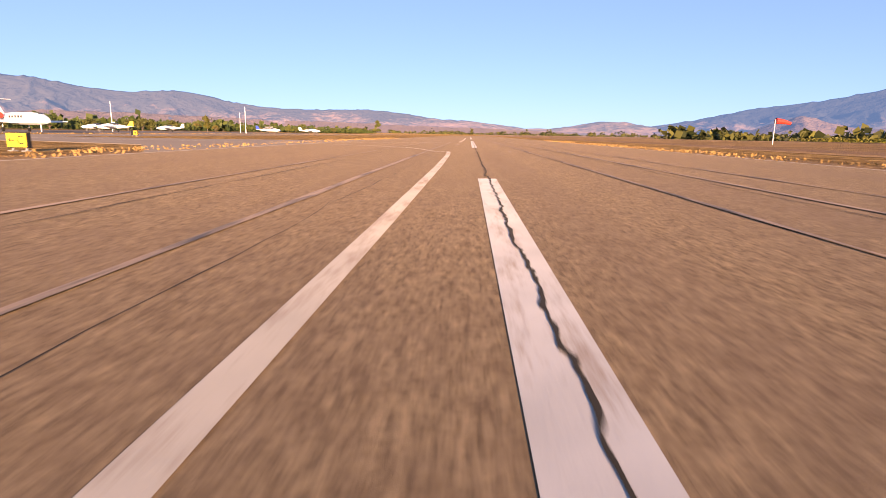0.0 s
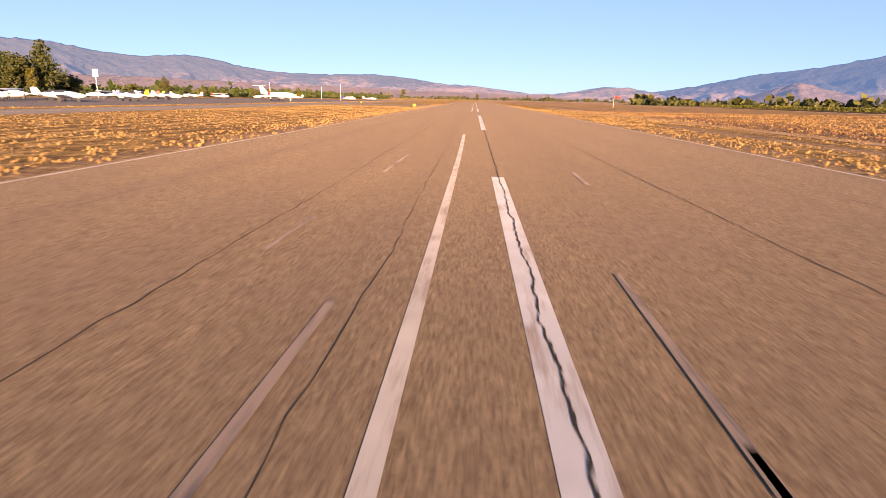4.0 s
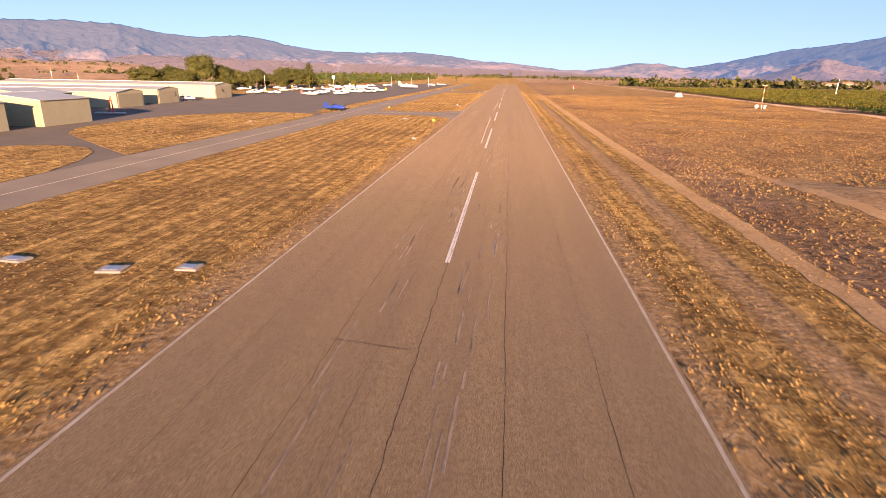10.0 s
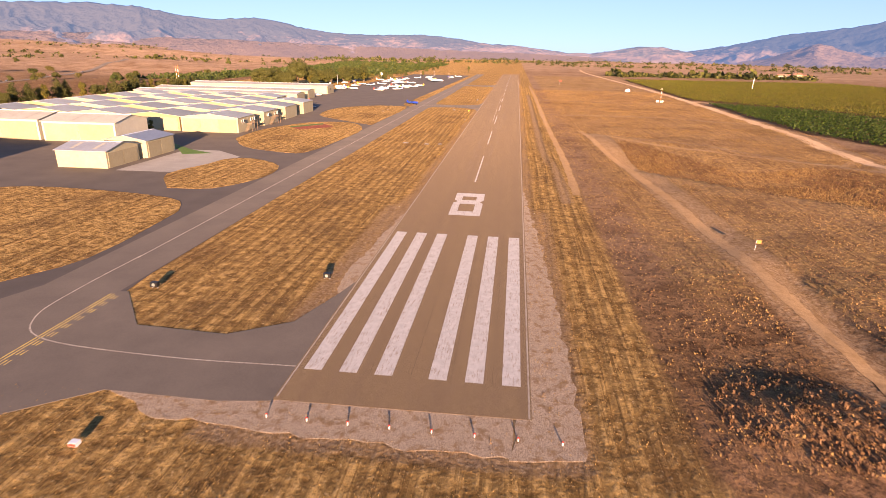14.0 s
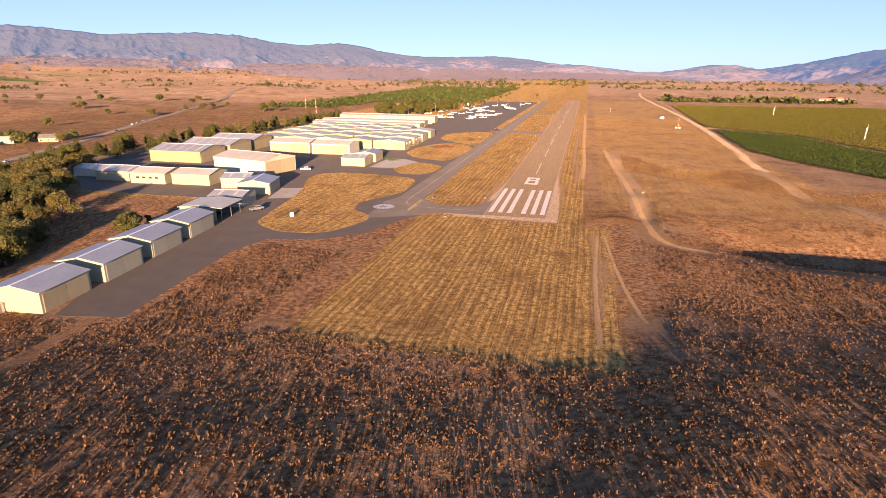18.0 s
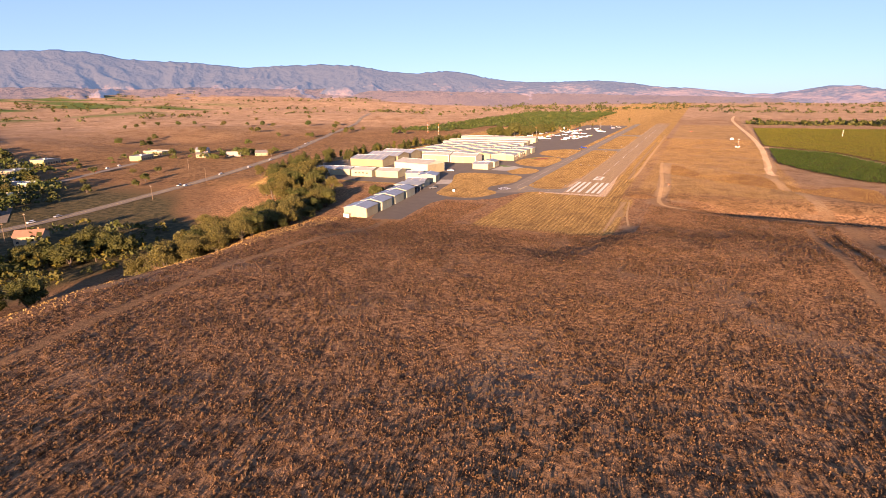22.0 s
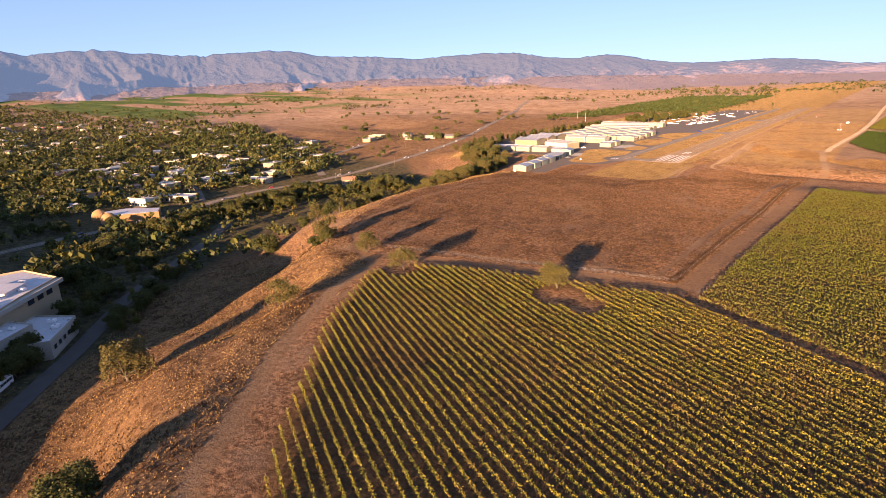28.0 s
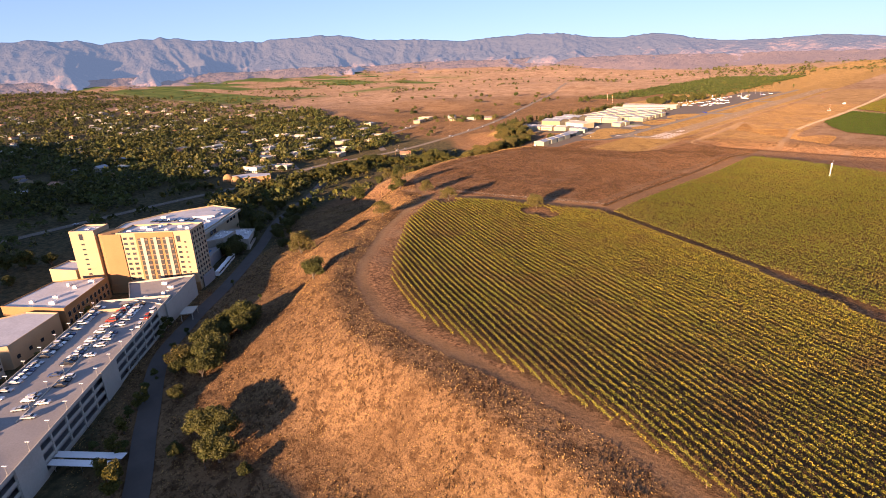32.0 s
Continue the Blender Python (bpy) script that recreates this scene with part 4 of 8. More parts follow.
for line in ([(-1.0, 210), (-1.25, 240), (-1.3, 266), (-1.7, 272.2), (-3.1, 275.5), (-4.8, 277.8), (-7.2, 280), (-10.9, 282), (-17.5, 283), (-28, 282), (-44, 281)],
             [(-1.2, 374), (-1.15, 356), (-1.3, 318), (-1.7, 311), (-2.7, 305), (-6.5, 297.5), (-11.3, 291.4), (-19.7, 285.4), (-28, 283.5), (-44, 282.5)],
             [(-1.1, 437), (-1.1, 484), (-1.9, 489), (-4.5, 496), (-11, 501), (-22, 503.5), (-44, 504)],
             [(-1.1, 590), (-1.2, 528), (-2.2, 520), (-6, 511), (-12, 506.5), (-22, 504.5), (-44, 504.5)]):
    part("lead_in_line", ribbon(bend(line, 5), 0.16, TOP + 0.003), M["lead"], runway)
part("taxi_centre_line", ribbon([(-43.8, 25), (-43.8, 815)], 0.15, 0.034), M["lead"], taxi)
part("taxi_turn_line", ribbon(bend([(-11, 0.5), (-24, 0.2), (-38, 1.5), (-43, 6), (-44, 14), (-43.9, 26)], 6), 0.15, 0.041), M["lead"], link)
for i in range(4):                                  # holding position lines
    x = -39.2 + 0.42 * i
    if i < 2:
        part("hold_line", Shape().box(x, -5.5, 0.03, x + 0.17, 13, 0.041), M["yellow"], link)
    else:
        for y in np.arange(-5.5, 13, 1.9):
            part("hold_dash", Shape().box(x, y, 0.03, x + 0.17, y + 0.95, 0.041), M["yellow"], link)
rose = Shape()                                      # compass rose on the hold apron
for k in range(24):
    a = 2 * math.pi * k / 24
    r0, r1 = (0.7, 4.2) if k % 2 else (1.6, 3.6)
    rose.add([(-49.3 + r * math.cos(a + o), -2.4 + r * math.sin(a + o), 0.042) for r, o in ((r0, -0.05), (r1, -0.055), (r1, 0.055), (r0, 0.05))], [(0, 1, 2, 3)])
part("compass_rose", rose, M["white"], link, "faded white compass rose")

# joints, cracks, tyre streaks
for x, w in ((0.03, 0.030), (-3.85, 0.022), (3.78, 0.022), (7.55, 0.016), (-7.6, 0.012), (-1.75, 0.012)):
    for a in range(0, 822, 60):
        part("joint_crack", jagged([(x, max(a, -4)), (x, min(a + 60, 821))], w, TOP + 0.004, rng, 0.45 if abs(x) > 0.1 else 0.085, 0.03 if abs(x) > 0.1 else 0.022), M["crack"], runway)
for y0, x0, x1 in ((162.2, -10.4, -3.9), (160.7, -3.9, -0.2), (132.6, -4, -0.3), (243, -9.5, -4), (247, -6, -3.9), (286, -10.8, -2), (331, 2, 8), (96, -9, -3.9), (403, -8, -0.5), (61, 3.8, 10)):
    part("cross_crack", jagged([(x0, y0), ((x0 + x1) / 2, y0 - 0.3), (x1, y0 - 0.6)], 0.04, TOP + 0.005, rng, 0.4, 0.06), M["crack"], runway)
for i in range(190):
    near = i < 160
    y = rng.uniform(95, 250) if near else rng.uniform(270, 560)
    x = rng.choice([-3.2, -2.2, -1.2, 1.3, 2.1, 2.9]) + rng.normal(0, 0.35)
    n = rng.uniform(1.0, 6.5)
    w = rng.uniform(0.04, 0.13)
    part("tyre_streak", Shape().add([(x, y, TOP + 0.0065), (x + w, y, TOP + 0.0065), (x + w * 0.8 + 0.02 * n, y + n, TOP + 0.0065), (x + 0.02 * n, y + n, TOP + 0.0065)], [(0, 1, 2, 3)]), M["skid"], runway)
for x0, y0, x1, y1, w in ((-1.6, 268, -1.35, 302, 0.14), (-1.9, 272, -1.7, 296, 0.1), (2.4, 300, 1.7, 335, 0.1), (4.2, 430, 3.7, 700, 0.12), (2.5, 440, 2.2, 640, 0.1), (5.6, 430, 4.6, 720, 0.1), (-2.3, 440, -2.1, 520, 0.12), (-4.5, 440, -4.2, 560, 0.1)):
    part("tyre_streak", jagged([(x0, y0), (x1, y1)], w, TOP + 0.008, rng, 1.2, 0.01), M["skid"], runway)


# ---------------------------------------------------------------- hangars
def hangar(x, y, w, d, h, turn, wall, roof, door_side="+x", panels=2, label="", rise=0.10, base=0.0, ridge=""):
    """A gabled steel hangar with a corner of its footprint's centre at (x, y); w along its own x, d along its own y; the ridge runs along the longer side."""
    ob = thing("hangar", pose(x, y, base, 0, 0, turn), label, "hangar", "hangars of the airfield")
    along = ridge == "x" if ridge else w >= d
    r = rise * (d if along else w)
    s = Shape().box(-w / 2, -d / 2, -1.2, w / 2, d / 2, h)
    if along:
        s.add([(-w / 2, -d / 2, h), (-w / 2, d / 2, h), (-w / 2, 0, h + r), (w / 2, -d / 2, h), (w / 2, d / 2, h), (w / 2, 0, h + r)], [(0, 2, 1), (3, 4, 5)])
    else:
        s.add([(-w / 2, -d / 2, h), (w / 2, -d / 2, h), (0, -d / 2, h + r), (-w / 2, d / 2, h), (w / 2, d / 2, h), (0, d / 2, h + r)], [(0, 1, 2), (3, 5, 4)])
    body = part("wall", s, M[wall], ob)
    o, t = 0.35, 0.14
    for side in (-1, 1):
        q = Shape()
        if along:
            e = [(-w / 2 - o, side * (d / 2 + o), h - o * 2 * r / d), (w / 2 + o, side * (d / 2 + o), h - o * 2 * r / d), (w / 2 + o, 0, h + r), (-w / 2 - o, 0, h + r)]
        else:
            e = [(side * (w / 2 + o), -d / 2 - o, h - o * 2 * r / w), (side * (w / 2 + o), d / 2 + o, h - o * 2 * r / w), (0, d / 2 + o, h + r), (0, -d / 2 - o, h + r)]
        v = [(a, b, c + 0.02) for a, b, c in e] + [(a, b, c + t) for a, b, c in e]
        q.add(v, [(0, 1, 2, 3), (7, 6, 5, 4), (0, 4, 5, 1), (1, 5, 6, 2), (2, 6, 7, 3), (3, 7, 4, 0)])
        part("roof_panel", q, M[roof], ob)
    ridge_cap = Shape()
    if along:
        ridge_cap.box(-w / 2 - o, -0.25, h + r + 0.1, w / 2 + o, 0.25, h + r + 0.2)
        for gx in np.arange(-w / 2 + 3, w / 2 - 1, 6.0):
            part("skylight", Shape().add([(gx, -d / 2 + 1, h + 2 * r / d + 0.17), (gx + 1, -d / 2 + 1, h + 2 * r / d + 0.17), (gx + 1, -1, h + r - 2 * r / d + 0.17), (gx, -1, h + r - 2 * r / d + 0.17)], [(0, 1, 2, 3)]), M["roof_pale"], ob, "pale translucent strip")
    else:
        ridge_cap.box(-0.25, -d / 2 - o, h + r + 0.1, 0.25, d / 2 + o, h + r + 0.2)
    part("ridge_cap", ridge_cap, M["white"], ob)
    run = d if door_side in ("+x", "-x") else w
    dw = (run - 1.2) / panels
    for i in range(panels):
        a = -run / 2 + 0.6 + i * dw
        if door_side == "+x":
            q = Shape().box(w / 2 + 0.003, a + 0.06, 0.02, w / 2 + 0.09, a + dw - 0.06, h - 0.55)
        elif door_side == "-x":
            q = Shape().box(-w / 2 - 0.09, a + 0.06, 0.02, -w / 2 - 0.003, a + dw - 0.06, h - 0.55)
        elif door_side == "-y":
            q = Shape().box(a + 0.06, -d / 2 - 0.09, 0.02, a + dw - 0.06, -d / 2 - 0.003, h - 0.55)
        else:
            q = Shape().box(a + 0.06, d / 2 + 0.003, 0.02, a + dw - 0.06, d / 2 + 0.09, h - 0.55)
        part("door", q, M["door" if wall != "wall_grey" else "wall_grey"], ob)
    return ob


GREY = "grey-green steel hangar with a ridged grey roof"
CREAM = "cream steel hangar with a pale low gabled roof"
for i, (x, y) in enumerate([(-91.8, -106.5), (-93.6, -88.0), (-96.0, -69.5), (-98.3, -51.0)]):
    hangar(x, y, 12.4, 14.2, 4.7, 6.5, "wall_cream" if i == 0 else "wall_grey", "roof_grey", "+x", 2, GREY if i else "cream steel hangar with a grey ridged roof ending the lane")
# open-fronted shade hangar
shade = thing("shade_hangar", pose(-103, -31, 0, 0, 0, 6.5), "open-fronted steel shade hangar with a pale roof", "hangar", "hangars of the airfield")
part("back_wall", Shape().box(-7, -7, -1, -6.8, 7, 4.2), M["wall_grey"], shade)
part("side_wall", Shape().box(-7, -7, -1, 6, -6.8, 4.4), M["wall_grey"], shade)
for a, b in (((-7.6, 4.3), (0, 5.0)), ((0, 5.0), (8.4, 4.3))):
    part("roof_panel", Shape().add([(a[0], -7.5, a[1]), (b[0], -7.5, b[1]), (b[0], 7.5, b[1]), (a[0], 7.5, a[1]), (a[0], -7.5, a[1] + 0.15), (b[0], -7.5, b[1] + 0.15), (b[0], 7.5, b[1] + 0.15), (a[0], 7.5, a[1] + 0.15)],
                                   [(3, 2, 1, 0), (4, 5, 6, 7), (0, 1, 5, 4), (1, 2, 6, 5), (2, 3, 7, 6), (3, 0, 4, 7)]), M["roof_pale"], shade)
for yy in (-6.5, 0, 6.5):
    part("post", Shape().tube([(7.6, yy, -0.3), (7.6, yy, 4.4)], [0.09, 0.09], 6), M["steel"], shade)
hangar(-106, -13, 13, 12, 4.0, 8, "wall_grey", "roof_grey", "+x", 2, GREY)
hangar(-109, 10.5, 13, 15, 4.6, 14, "wall_cream", "roof_grey", "+x", 3, CREAM)
hangar(-123, 18, 12, 12, 4.4, 14, "wall_cream", "roof_grey", "+y", 2, CREAM)
hangar(-145, 21, 18, 15, 4.6, 4, "wall_cream", "roof_pale", "+y", 2, CREAM)
ob = hangar(-165, 18.5, 17, 15, 4.6, 4, "wall_cream", "roof_pale", "+y", 2, "cream steel hangar with four small dark windows")
for k in range(4):
    part("window", Shape().box(-5.6 + 3.1 * k, -7.56, 2.3, -4.0 + 3.1 * k, -7.46, 3.1), M["glass"], ob)
hangar(-185, 20, 17, 15, 4.4, 4, "wall_cream", "roof_grey", "+y", 2, CREAM)
hangar(-205, 24, 13, 12, 3.6, 4, "wall_white", "roof_grey", "+y", 2, "low white shed with a blue-grey metal roof")
hangar(-138, 55, 33, 22, 7.2, -12, "wall_white", "roof_pale", "+x", 2, "large white steel hangar with tall sliding doors")
hangar(-96.5, 87.5, 13, 13, 4.2, 2, "wall_cream", "roof_grey", "+x", 2, "small cream hangar on a concrete forecourt")
hangar(-95.5, 103, 12, 13.5, 4.6, 2, "wall_cream", "roof_grey", "+x", 2, "small cream hangar on a concrete forecourt")
hangar(-194, 78, 31, 24, 6.0, 2, "wall_beige", "roof_grey", "+x", 6, "long beige hangar with a row of tall brown doors")
hangar(-194, 105, 31, 24, 6.4, 2, "wall_beige", "roof_grey", "+x", 6, "long beige hangar with a row of tall brown doors")
hangar(-196, 133, 31, 24, 6.0, 2, "wall_beige", "roof_grey", "+x", 6, "long beige hangar with a row of tall brown doors")
hangar(-153, 126, 26, 17, 6.2, 2, "wall_white", "roof_pale", "-y", 2, "white steel hangar with a pale roof")
hangar(-126, 126, 24, 17, 6.0, 2, "wall_white", "roof_pale", "-y", 2, "white steel hangar with a pale roof")
for j, y in enumerate((155, 178, 201, 224, 247)):
    for i in range(5):
        if j == 4 and i == 0:
            continue
        hangar(-99.5 - 22.3 * i - 0.5 * j, y + 0.4 * i, 21.0, 14.5, 5.2, 2, ("wall_cream", "wall_beige")[(i + j) % 2 if i else 0], ("roof_pale", "roof_pale", "roof_mid")[(2 * i + j) % 3], "-y", 3, CREAM, 0.055, 0.0, "y")
hangar(-165, 281, 98, 14, 4.6, 2, "wall_cream", "roof_pale", "+x", 1, "long cream row hangar with a ribbed pale roof", 0.06)
hangar(-168, 307, 98, 14, 4.8, 2, "wall_cream", "roof_pale", "+x", 1, "long cream row hangar with a ribbed pale roof", 0.06)
hangar(-170, 352, 98, 16, 5.4, 2, "wall_cream", "roof_pale", "+x", 1, "long cream row hangar marked with a dark letter", 0.06)
hangar(-200, 376, 60, 12, 4.0, 2, "wall_white", "roof_grey", "+x", 1, "long low white building behind the apron", 0.06)

# offices with outside stairs on the two corner hangars
for x, y in ((-87.6, 155), (-88.2, 178)):
    ob = thing("hangar_stair", pose(x - 0.6, y, 0, 0, 0, 2), "weathered wooden outside stair with a landing", "stair", "hangar stairs")
    part("landing", Shape().box(0, -1, 2.7, 1.8, 4, 2.85), M["wood"], ob)
    for k in range(14):
        part("tread", Shape().box(0.3, -1 - 0.28 * k, 2.65 - 0.19 * k, 1.5, -0.7 - 0.28 * k, 2.71 - 0.19 * k), M["wood"], ob)
    for yy in (-1, 1.5, 4):
        part("post", Shape().box(1.68, yy - 0.06, -0.1, 1.8, yy + 0.06, 3.8), M["wood"], ob)
    part("rail", Shape().box(1.7, -1, 3.7, 1.78, 4, 3.8), M["wood"], ob)
    for yy in (-5.2, -3.6, 2.2, 4.4, 5.8):
        win = part("window", Shape().box(-0.12, yy, 3.4, 0.03, yy + 0.9, 4.5), M["white"], ob)
        part("pane", Shape().box(0.031, yy + 0.08, 3.48, 0.045, yy + 0.82, 4.42), M["glass"], win)
for (x, y, letter) in ((-115.3, 307, "B"), (-120.6, 352, "A")):
    cu = bpy.data.curves.new("hangar_letter", "FONT")
    cu.body, cu.size, cu.extrude, cu.align_x = letter, 2.2, 0.02, "CENTER"
    ob = new("hangar_letter", cu)
    cu.materials.append(M["black"])
    ob.matrix_world = pose(x, y, 2.4, 90, 0, 92)
    tagged(ob, "dark painted letter on a cream hangar wall", "letter")


# ---------------------------------------------------------------- trees
def tree_proto(kind, seed, height_m, leaf, leaves, leaf_size, label, category, name=""):
    """A tree about its base: a tapered trunk with limbs, and a crown of many small leaf clumps in uneven lobes."""
    rg = np.random.default_rng(seed)
    ob = thing(name or kind, pose(0, 0, -500), label, category)
    tr = Shape()
    H = height_m
    lobes = []
    if kind in ("oak_tree", "gum_tree"):
        fork = H * (0.15 if kind == "oak_tree" else 0.33)
        tr.tube([(0, 0, -0.6), (0.05 * H * rg.normal(0, 0.3), 0, fork * 0.5), (0.02 * H, 0.01 * H, fork)], [0.04 * H, 0.032 * H, 0.026 * H], 7)
        n = 7 if kind == "oak_tree" else 9
        spread = 0.38 if kind == "oak_tree" else 0.36
        for i in range(n):
            a = 2 * math.pi * (i + rg.uniform(-0.35, 0.35)) / n
            r = H * spread * rg.uniform(0.55, 1.0)
            z = H * (rg.uniform(0.28, 0.80) if kind == "oak_tree" else rg.uniform(0.55, 0.95))
            tip = (r * math.cos(a), r * math.sin(a), z)
            tr.tube([(0.02 * H, 0.01 * H, fork * 0.95), (tip[0] * 0.5, tip[1] * 0.5, fork + (z - fork) * 0.62), tip], [0.022 * H, 0.014 * H, 0.005 * H], 5)
            lobes.append((np.array(tip), H * rg.uniform(0.20, 0.31), rg.uniform(0.75, 1.0)))
        lobes.append((np.array((0, 0, H * 0.76)), H * 0.28, 0.85))
        lobes.append((np.array((H * 0.1 * rg.normal(), H * 0.1 * rg.normal(), H * 0.55)), H * 0.34, 0.8))
    elif kind == "conifer_tree":
        tr.tube([(0, 0, -0.6), (0, 0, H * 0.5), (0, 0, H * 0.95)], [0.035 * H, 0.022 * H, 0.004 * H], 6)
        for i in range(14):
            z = H * (0.18 + 0.8 * i / 14)
            r = H * 0.24 * (1 - (i / 14) ** 1.4) + 0.2
            for k in range(3):
                a = rg.uniform(0, 6.28)
                lobes.append((np.array((r * 0.6 * math.cos(a), r * 0.6 * math.sin(a), z)), r * 0.75 + 0.25, 0.7))
    else:                                            # slender street and creek trees
        tr.tube([(0, 0, -0.6), (0.1, 0, H * 0.35), (0, 0.1, H * 0.85)], [0.025 * H, 0.018 * H, 0.004 * H], 6)
        for i in range(8):
            a, z = rg.uniform(0, 6.28), H * rg.uniform(0.3, 0.92)
            r = H * 0.13 * rg.uniform(0.3, 1.0)
            tr.tube([(0, 0, z * 0.8), (r * math.cos(a), r * math.sin(a), z)], [0.012 * H, 0.004 * H], 4)
            lobes.append((np.array((r * math.cos(a), r * math.sin(a), z)), H * rg.uniform(0.09, 0.15), rg.uniform(1.0, 1.4)))
    part("trunk", tr, M["bark"], ob)
    pts, weight = [], np.array([r ** 2 for _, r, _ in lobes])
    for (c, r, sq), n in zip(lobes, (leaves * weight / weight.sum()).astype(int)):
        d = rg.normal(size=(n, 3))
        d /= np.linalg.norm(d, axis=1, keepdims=True)
        d[:, 2] = np.where(d[:, 2] < -0.35, -d[:, 2] * 0.6, d[:, 2])
        rad = r * (rg.uniform(0.45, 1.0, (n, 1)) ** 0.45) * (1 + 0.22 * np.sin(5 * d[:, :1] + 4 * d[:, 1:2] + seed))
        pts.append(c + d * rad * np.array((1, 1, sq)))
    q = leaf_quads(np.concatenate(pts), leaf_size, rg)
    for c, r, sq in lobes:                               # a lumpy inner hull, added so that no lobe is see-through
        if leaf == "pale_leaf" or kind == "conifer_tree":
            continue
        e, g = np.meshgrid(np.linspace(-1.4, 1.4, 6), np.linspace(0, 2 * math.pi, 8))
        w = r * 0.66 * (1 + 0.15 * np.sin(3 * g + 5 * e + seed))
        b = np.stack([c[0] + w * np.cos(e) * np.cos(g), c[1] + w * np.cos(e) * np.sin(g), c[2] + w * sq * np.sin(e)], -1)
        q = np.concatenate([q, np.stack([b[:-1, :-1], b[1:, :-1], b[1:, 1:], b[:-1, 1:]], 2).reshape(-1, 4, 3)])
    part("crown", quads_mesh("crown", q, M[leaf]), M[leaf], ob)
    return ob


LAB = {"oak": "broad live oak with dense dark green foliage", "pale": "old valley oak with thin grey-green foliage", "gum": "tall gum tree with a pale forked trunk and open crown",
       "con": "dense dark green conifer", "gold": "slender tree with yellowing leaves", "green": "leafy green street tree"}
PROTO = {
    "oak": [tree_proto("oak_tree", s, 9.0, "oak", 5200, 0.46, LAB["oak"], "tree") for s in (1, 2, 3)],
    "pale": [tree_proto("oak_tree", s, 9.5, "pale_leaf", 3600, 0.45, LAB["pale"], "tree") for s in (4, 5)],
    "gum": [tree_proto("gum_tree", s, 17.0, "oak", 5200, 0.62, LAB["gum"], "tree") for s in (6,)],
    "con": [tree_proto("conifer_tree", s, 11.0, "oak", 2400, 0.5, LAB["con"], "tree") for s in (7, 8)],
    "gold": [tree_proto("creek_tree", s, 9.0, "gold_leaf", 1500, 0.45, LAB["gold"], "tree") for s in (9, 10)],
    "green": [tree_proto("creek_tree", s, 8.0, "green_leaf", 1500, 0.45, LAB["green"], "tree") for s in (12, 13)],
    "far": [tree_proto("oak_tree", s, 9.0, m, 800, 0.85, l, "tree", "valley_tree") for s, m, l in ((14, "oak", LAB["oak"]), (15, "green_leaf", LAB["green"]), (16, "pale_leaf", LAB["pale"]), (17, "oak", LAB["oak"]))],
}
trng = np.random.default_rng(21)


def plant(kind, x, y, size=1.0, sink=0.1, group="", wide=1.0):
    p = PROTO[kind][trng.integers(len(PROTO[kind]))]
    s = size * trng.uniform(0.92, 1.08)
    ob = copy_thing(p, pose(x, y, gz(x, y) - sink, 0, 0, trng.uniform(0, 360)))
    ob.scale = (s * wide, s * wide, s)
    if group:
        ob["group"] = group
    return ob


# on the mesa's rim and its slope
for kind, x, y, s in (("pale", 29.5, -394.3, 0.9), ("pale", -1.5, -385, 0.95), ("pale", 84, -375, 0.72), ("pale", 88, -377, 0.75), ("pale", -35, -380, 1.0), ("oak", -30, -384, 0.7), ("oak", -37, -386, 0.62), ("oak", -96, -376, 1.15), ("oak", -100, -371, 0.9),
                      ("pale", 20, -444, 1.0), ("pale", -9, -487, 1.3), ("oak", -14, -483, 0.8), ("oak", 64.5, -525.5, 1.05), ("oak", 60, -523, 0.85), ("oak", 122, -603, 1.15), ("oak", 117, -606, 0.95), ("pale", 66, -592, 0.95), ("oak", 76, -583, 1.1),
                      ("oak", 58, -559, 1.1), ("oak", 52, -553, 0.85), ("oak", 66, -565, 0.8), ("pale", -108, -329, 1.15), ("oak", -102, -322, 1.0), ("oak", -112, -336, 0.8), ("pale", -136, -286, 1.2), ("oak", -128, -280, 0.8), ("pale", -142, -262, 1.0), ("oak", -150, -236, 1.1), ("oak", -158, -244, 1.0), ("oak", -160, -228, 0.9),
                      ("oak", 176, -640, 0.8), ("gold", 112, -634, 0.75), ("gold", 105, -627, 0.6), ("green", 132, -612, 0.7), ("oak", 150, -636, 0.8), ("gold", 80, -611, 0.7), ("green", 36, -577, 0.55)):
    plant(kind, x, y, s * 1.12, wide=1.08, group="oaks of the mesa slope" if kind in ("oak", "pale") else "")
for x, y, s in ((71, -594, 0.7), (79, -585, 1.25), (82, -590, 1.05), (56, -562, 1.15), (52, -568, 0.9), (60, -570, 1.0), (133, -608, 1.3), (120, -616, 0.6), (150, -622, 0.7), (145, -606, 0.5), (89, -603, 0.7), (54, -557, 1.25), (49, -563, 1.1), (64, -580, 1.2), (70, -584, 1.0), (58, -574, 1.2), (66, -588, 0.9), (44, -556, 0.6)):
    plant("oak", x, y, s, group="oaks at the foot of the slope")
for x, y, s in ((81, -614, 0.6), (117, -631, 0.75), (122, -635, 0.85), (128, -640, 0.7), (110, -634, 0.6), (100, -628, 0.6), (92, -622, 0.65), (86, -618, 0.5), (74, -608, 0.55), (66, -602, 0.5), (58, -594, 0.5), (50, -588, 0.5), (104, -625, 0.5), (134, -646, 0.8), (142, -650, 0.8), (96, -632, 0.5), (7, -623, 0.5), (7, -628, 0.5), (-10, -609, 0.6), (-4, -614, 0.5), (-27, -600, 0.6), (-20, -604, 0.55), (21, -580, 0.6), (24, -583, 0.55), (18, -577, 0.5), (28, -586, 0.5), (31, -537, 0.35), (-8, -533, 0.35)):
    plant("green" if s < 0.6 else "gold", x, y, s * 1.35, group="shrubs about the resort", wide=1.25)
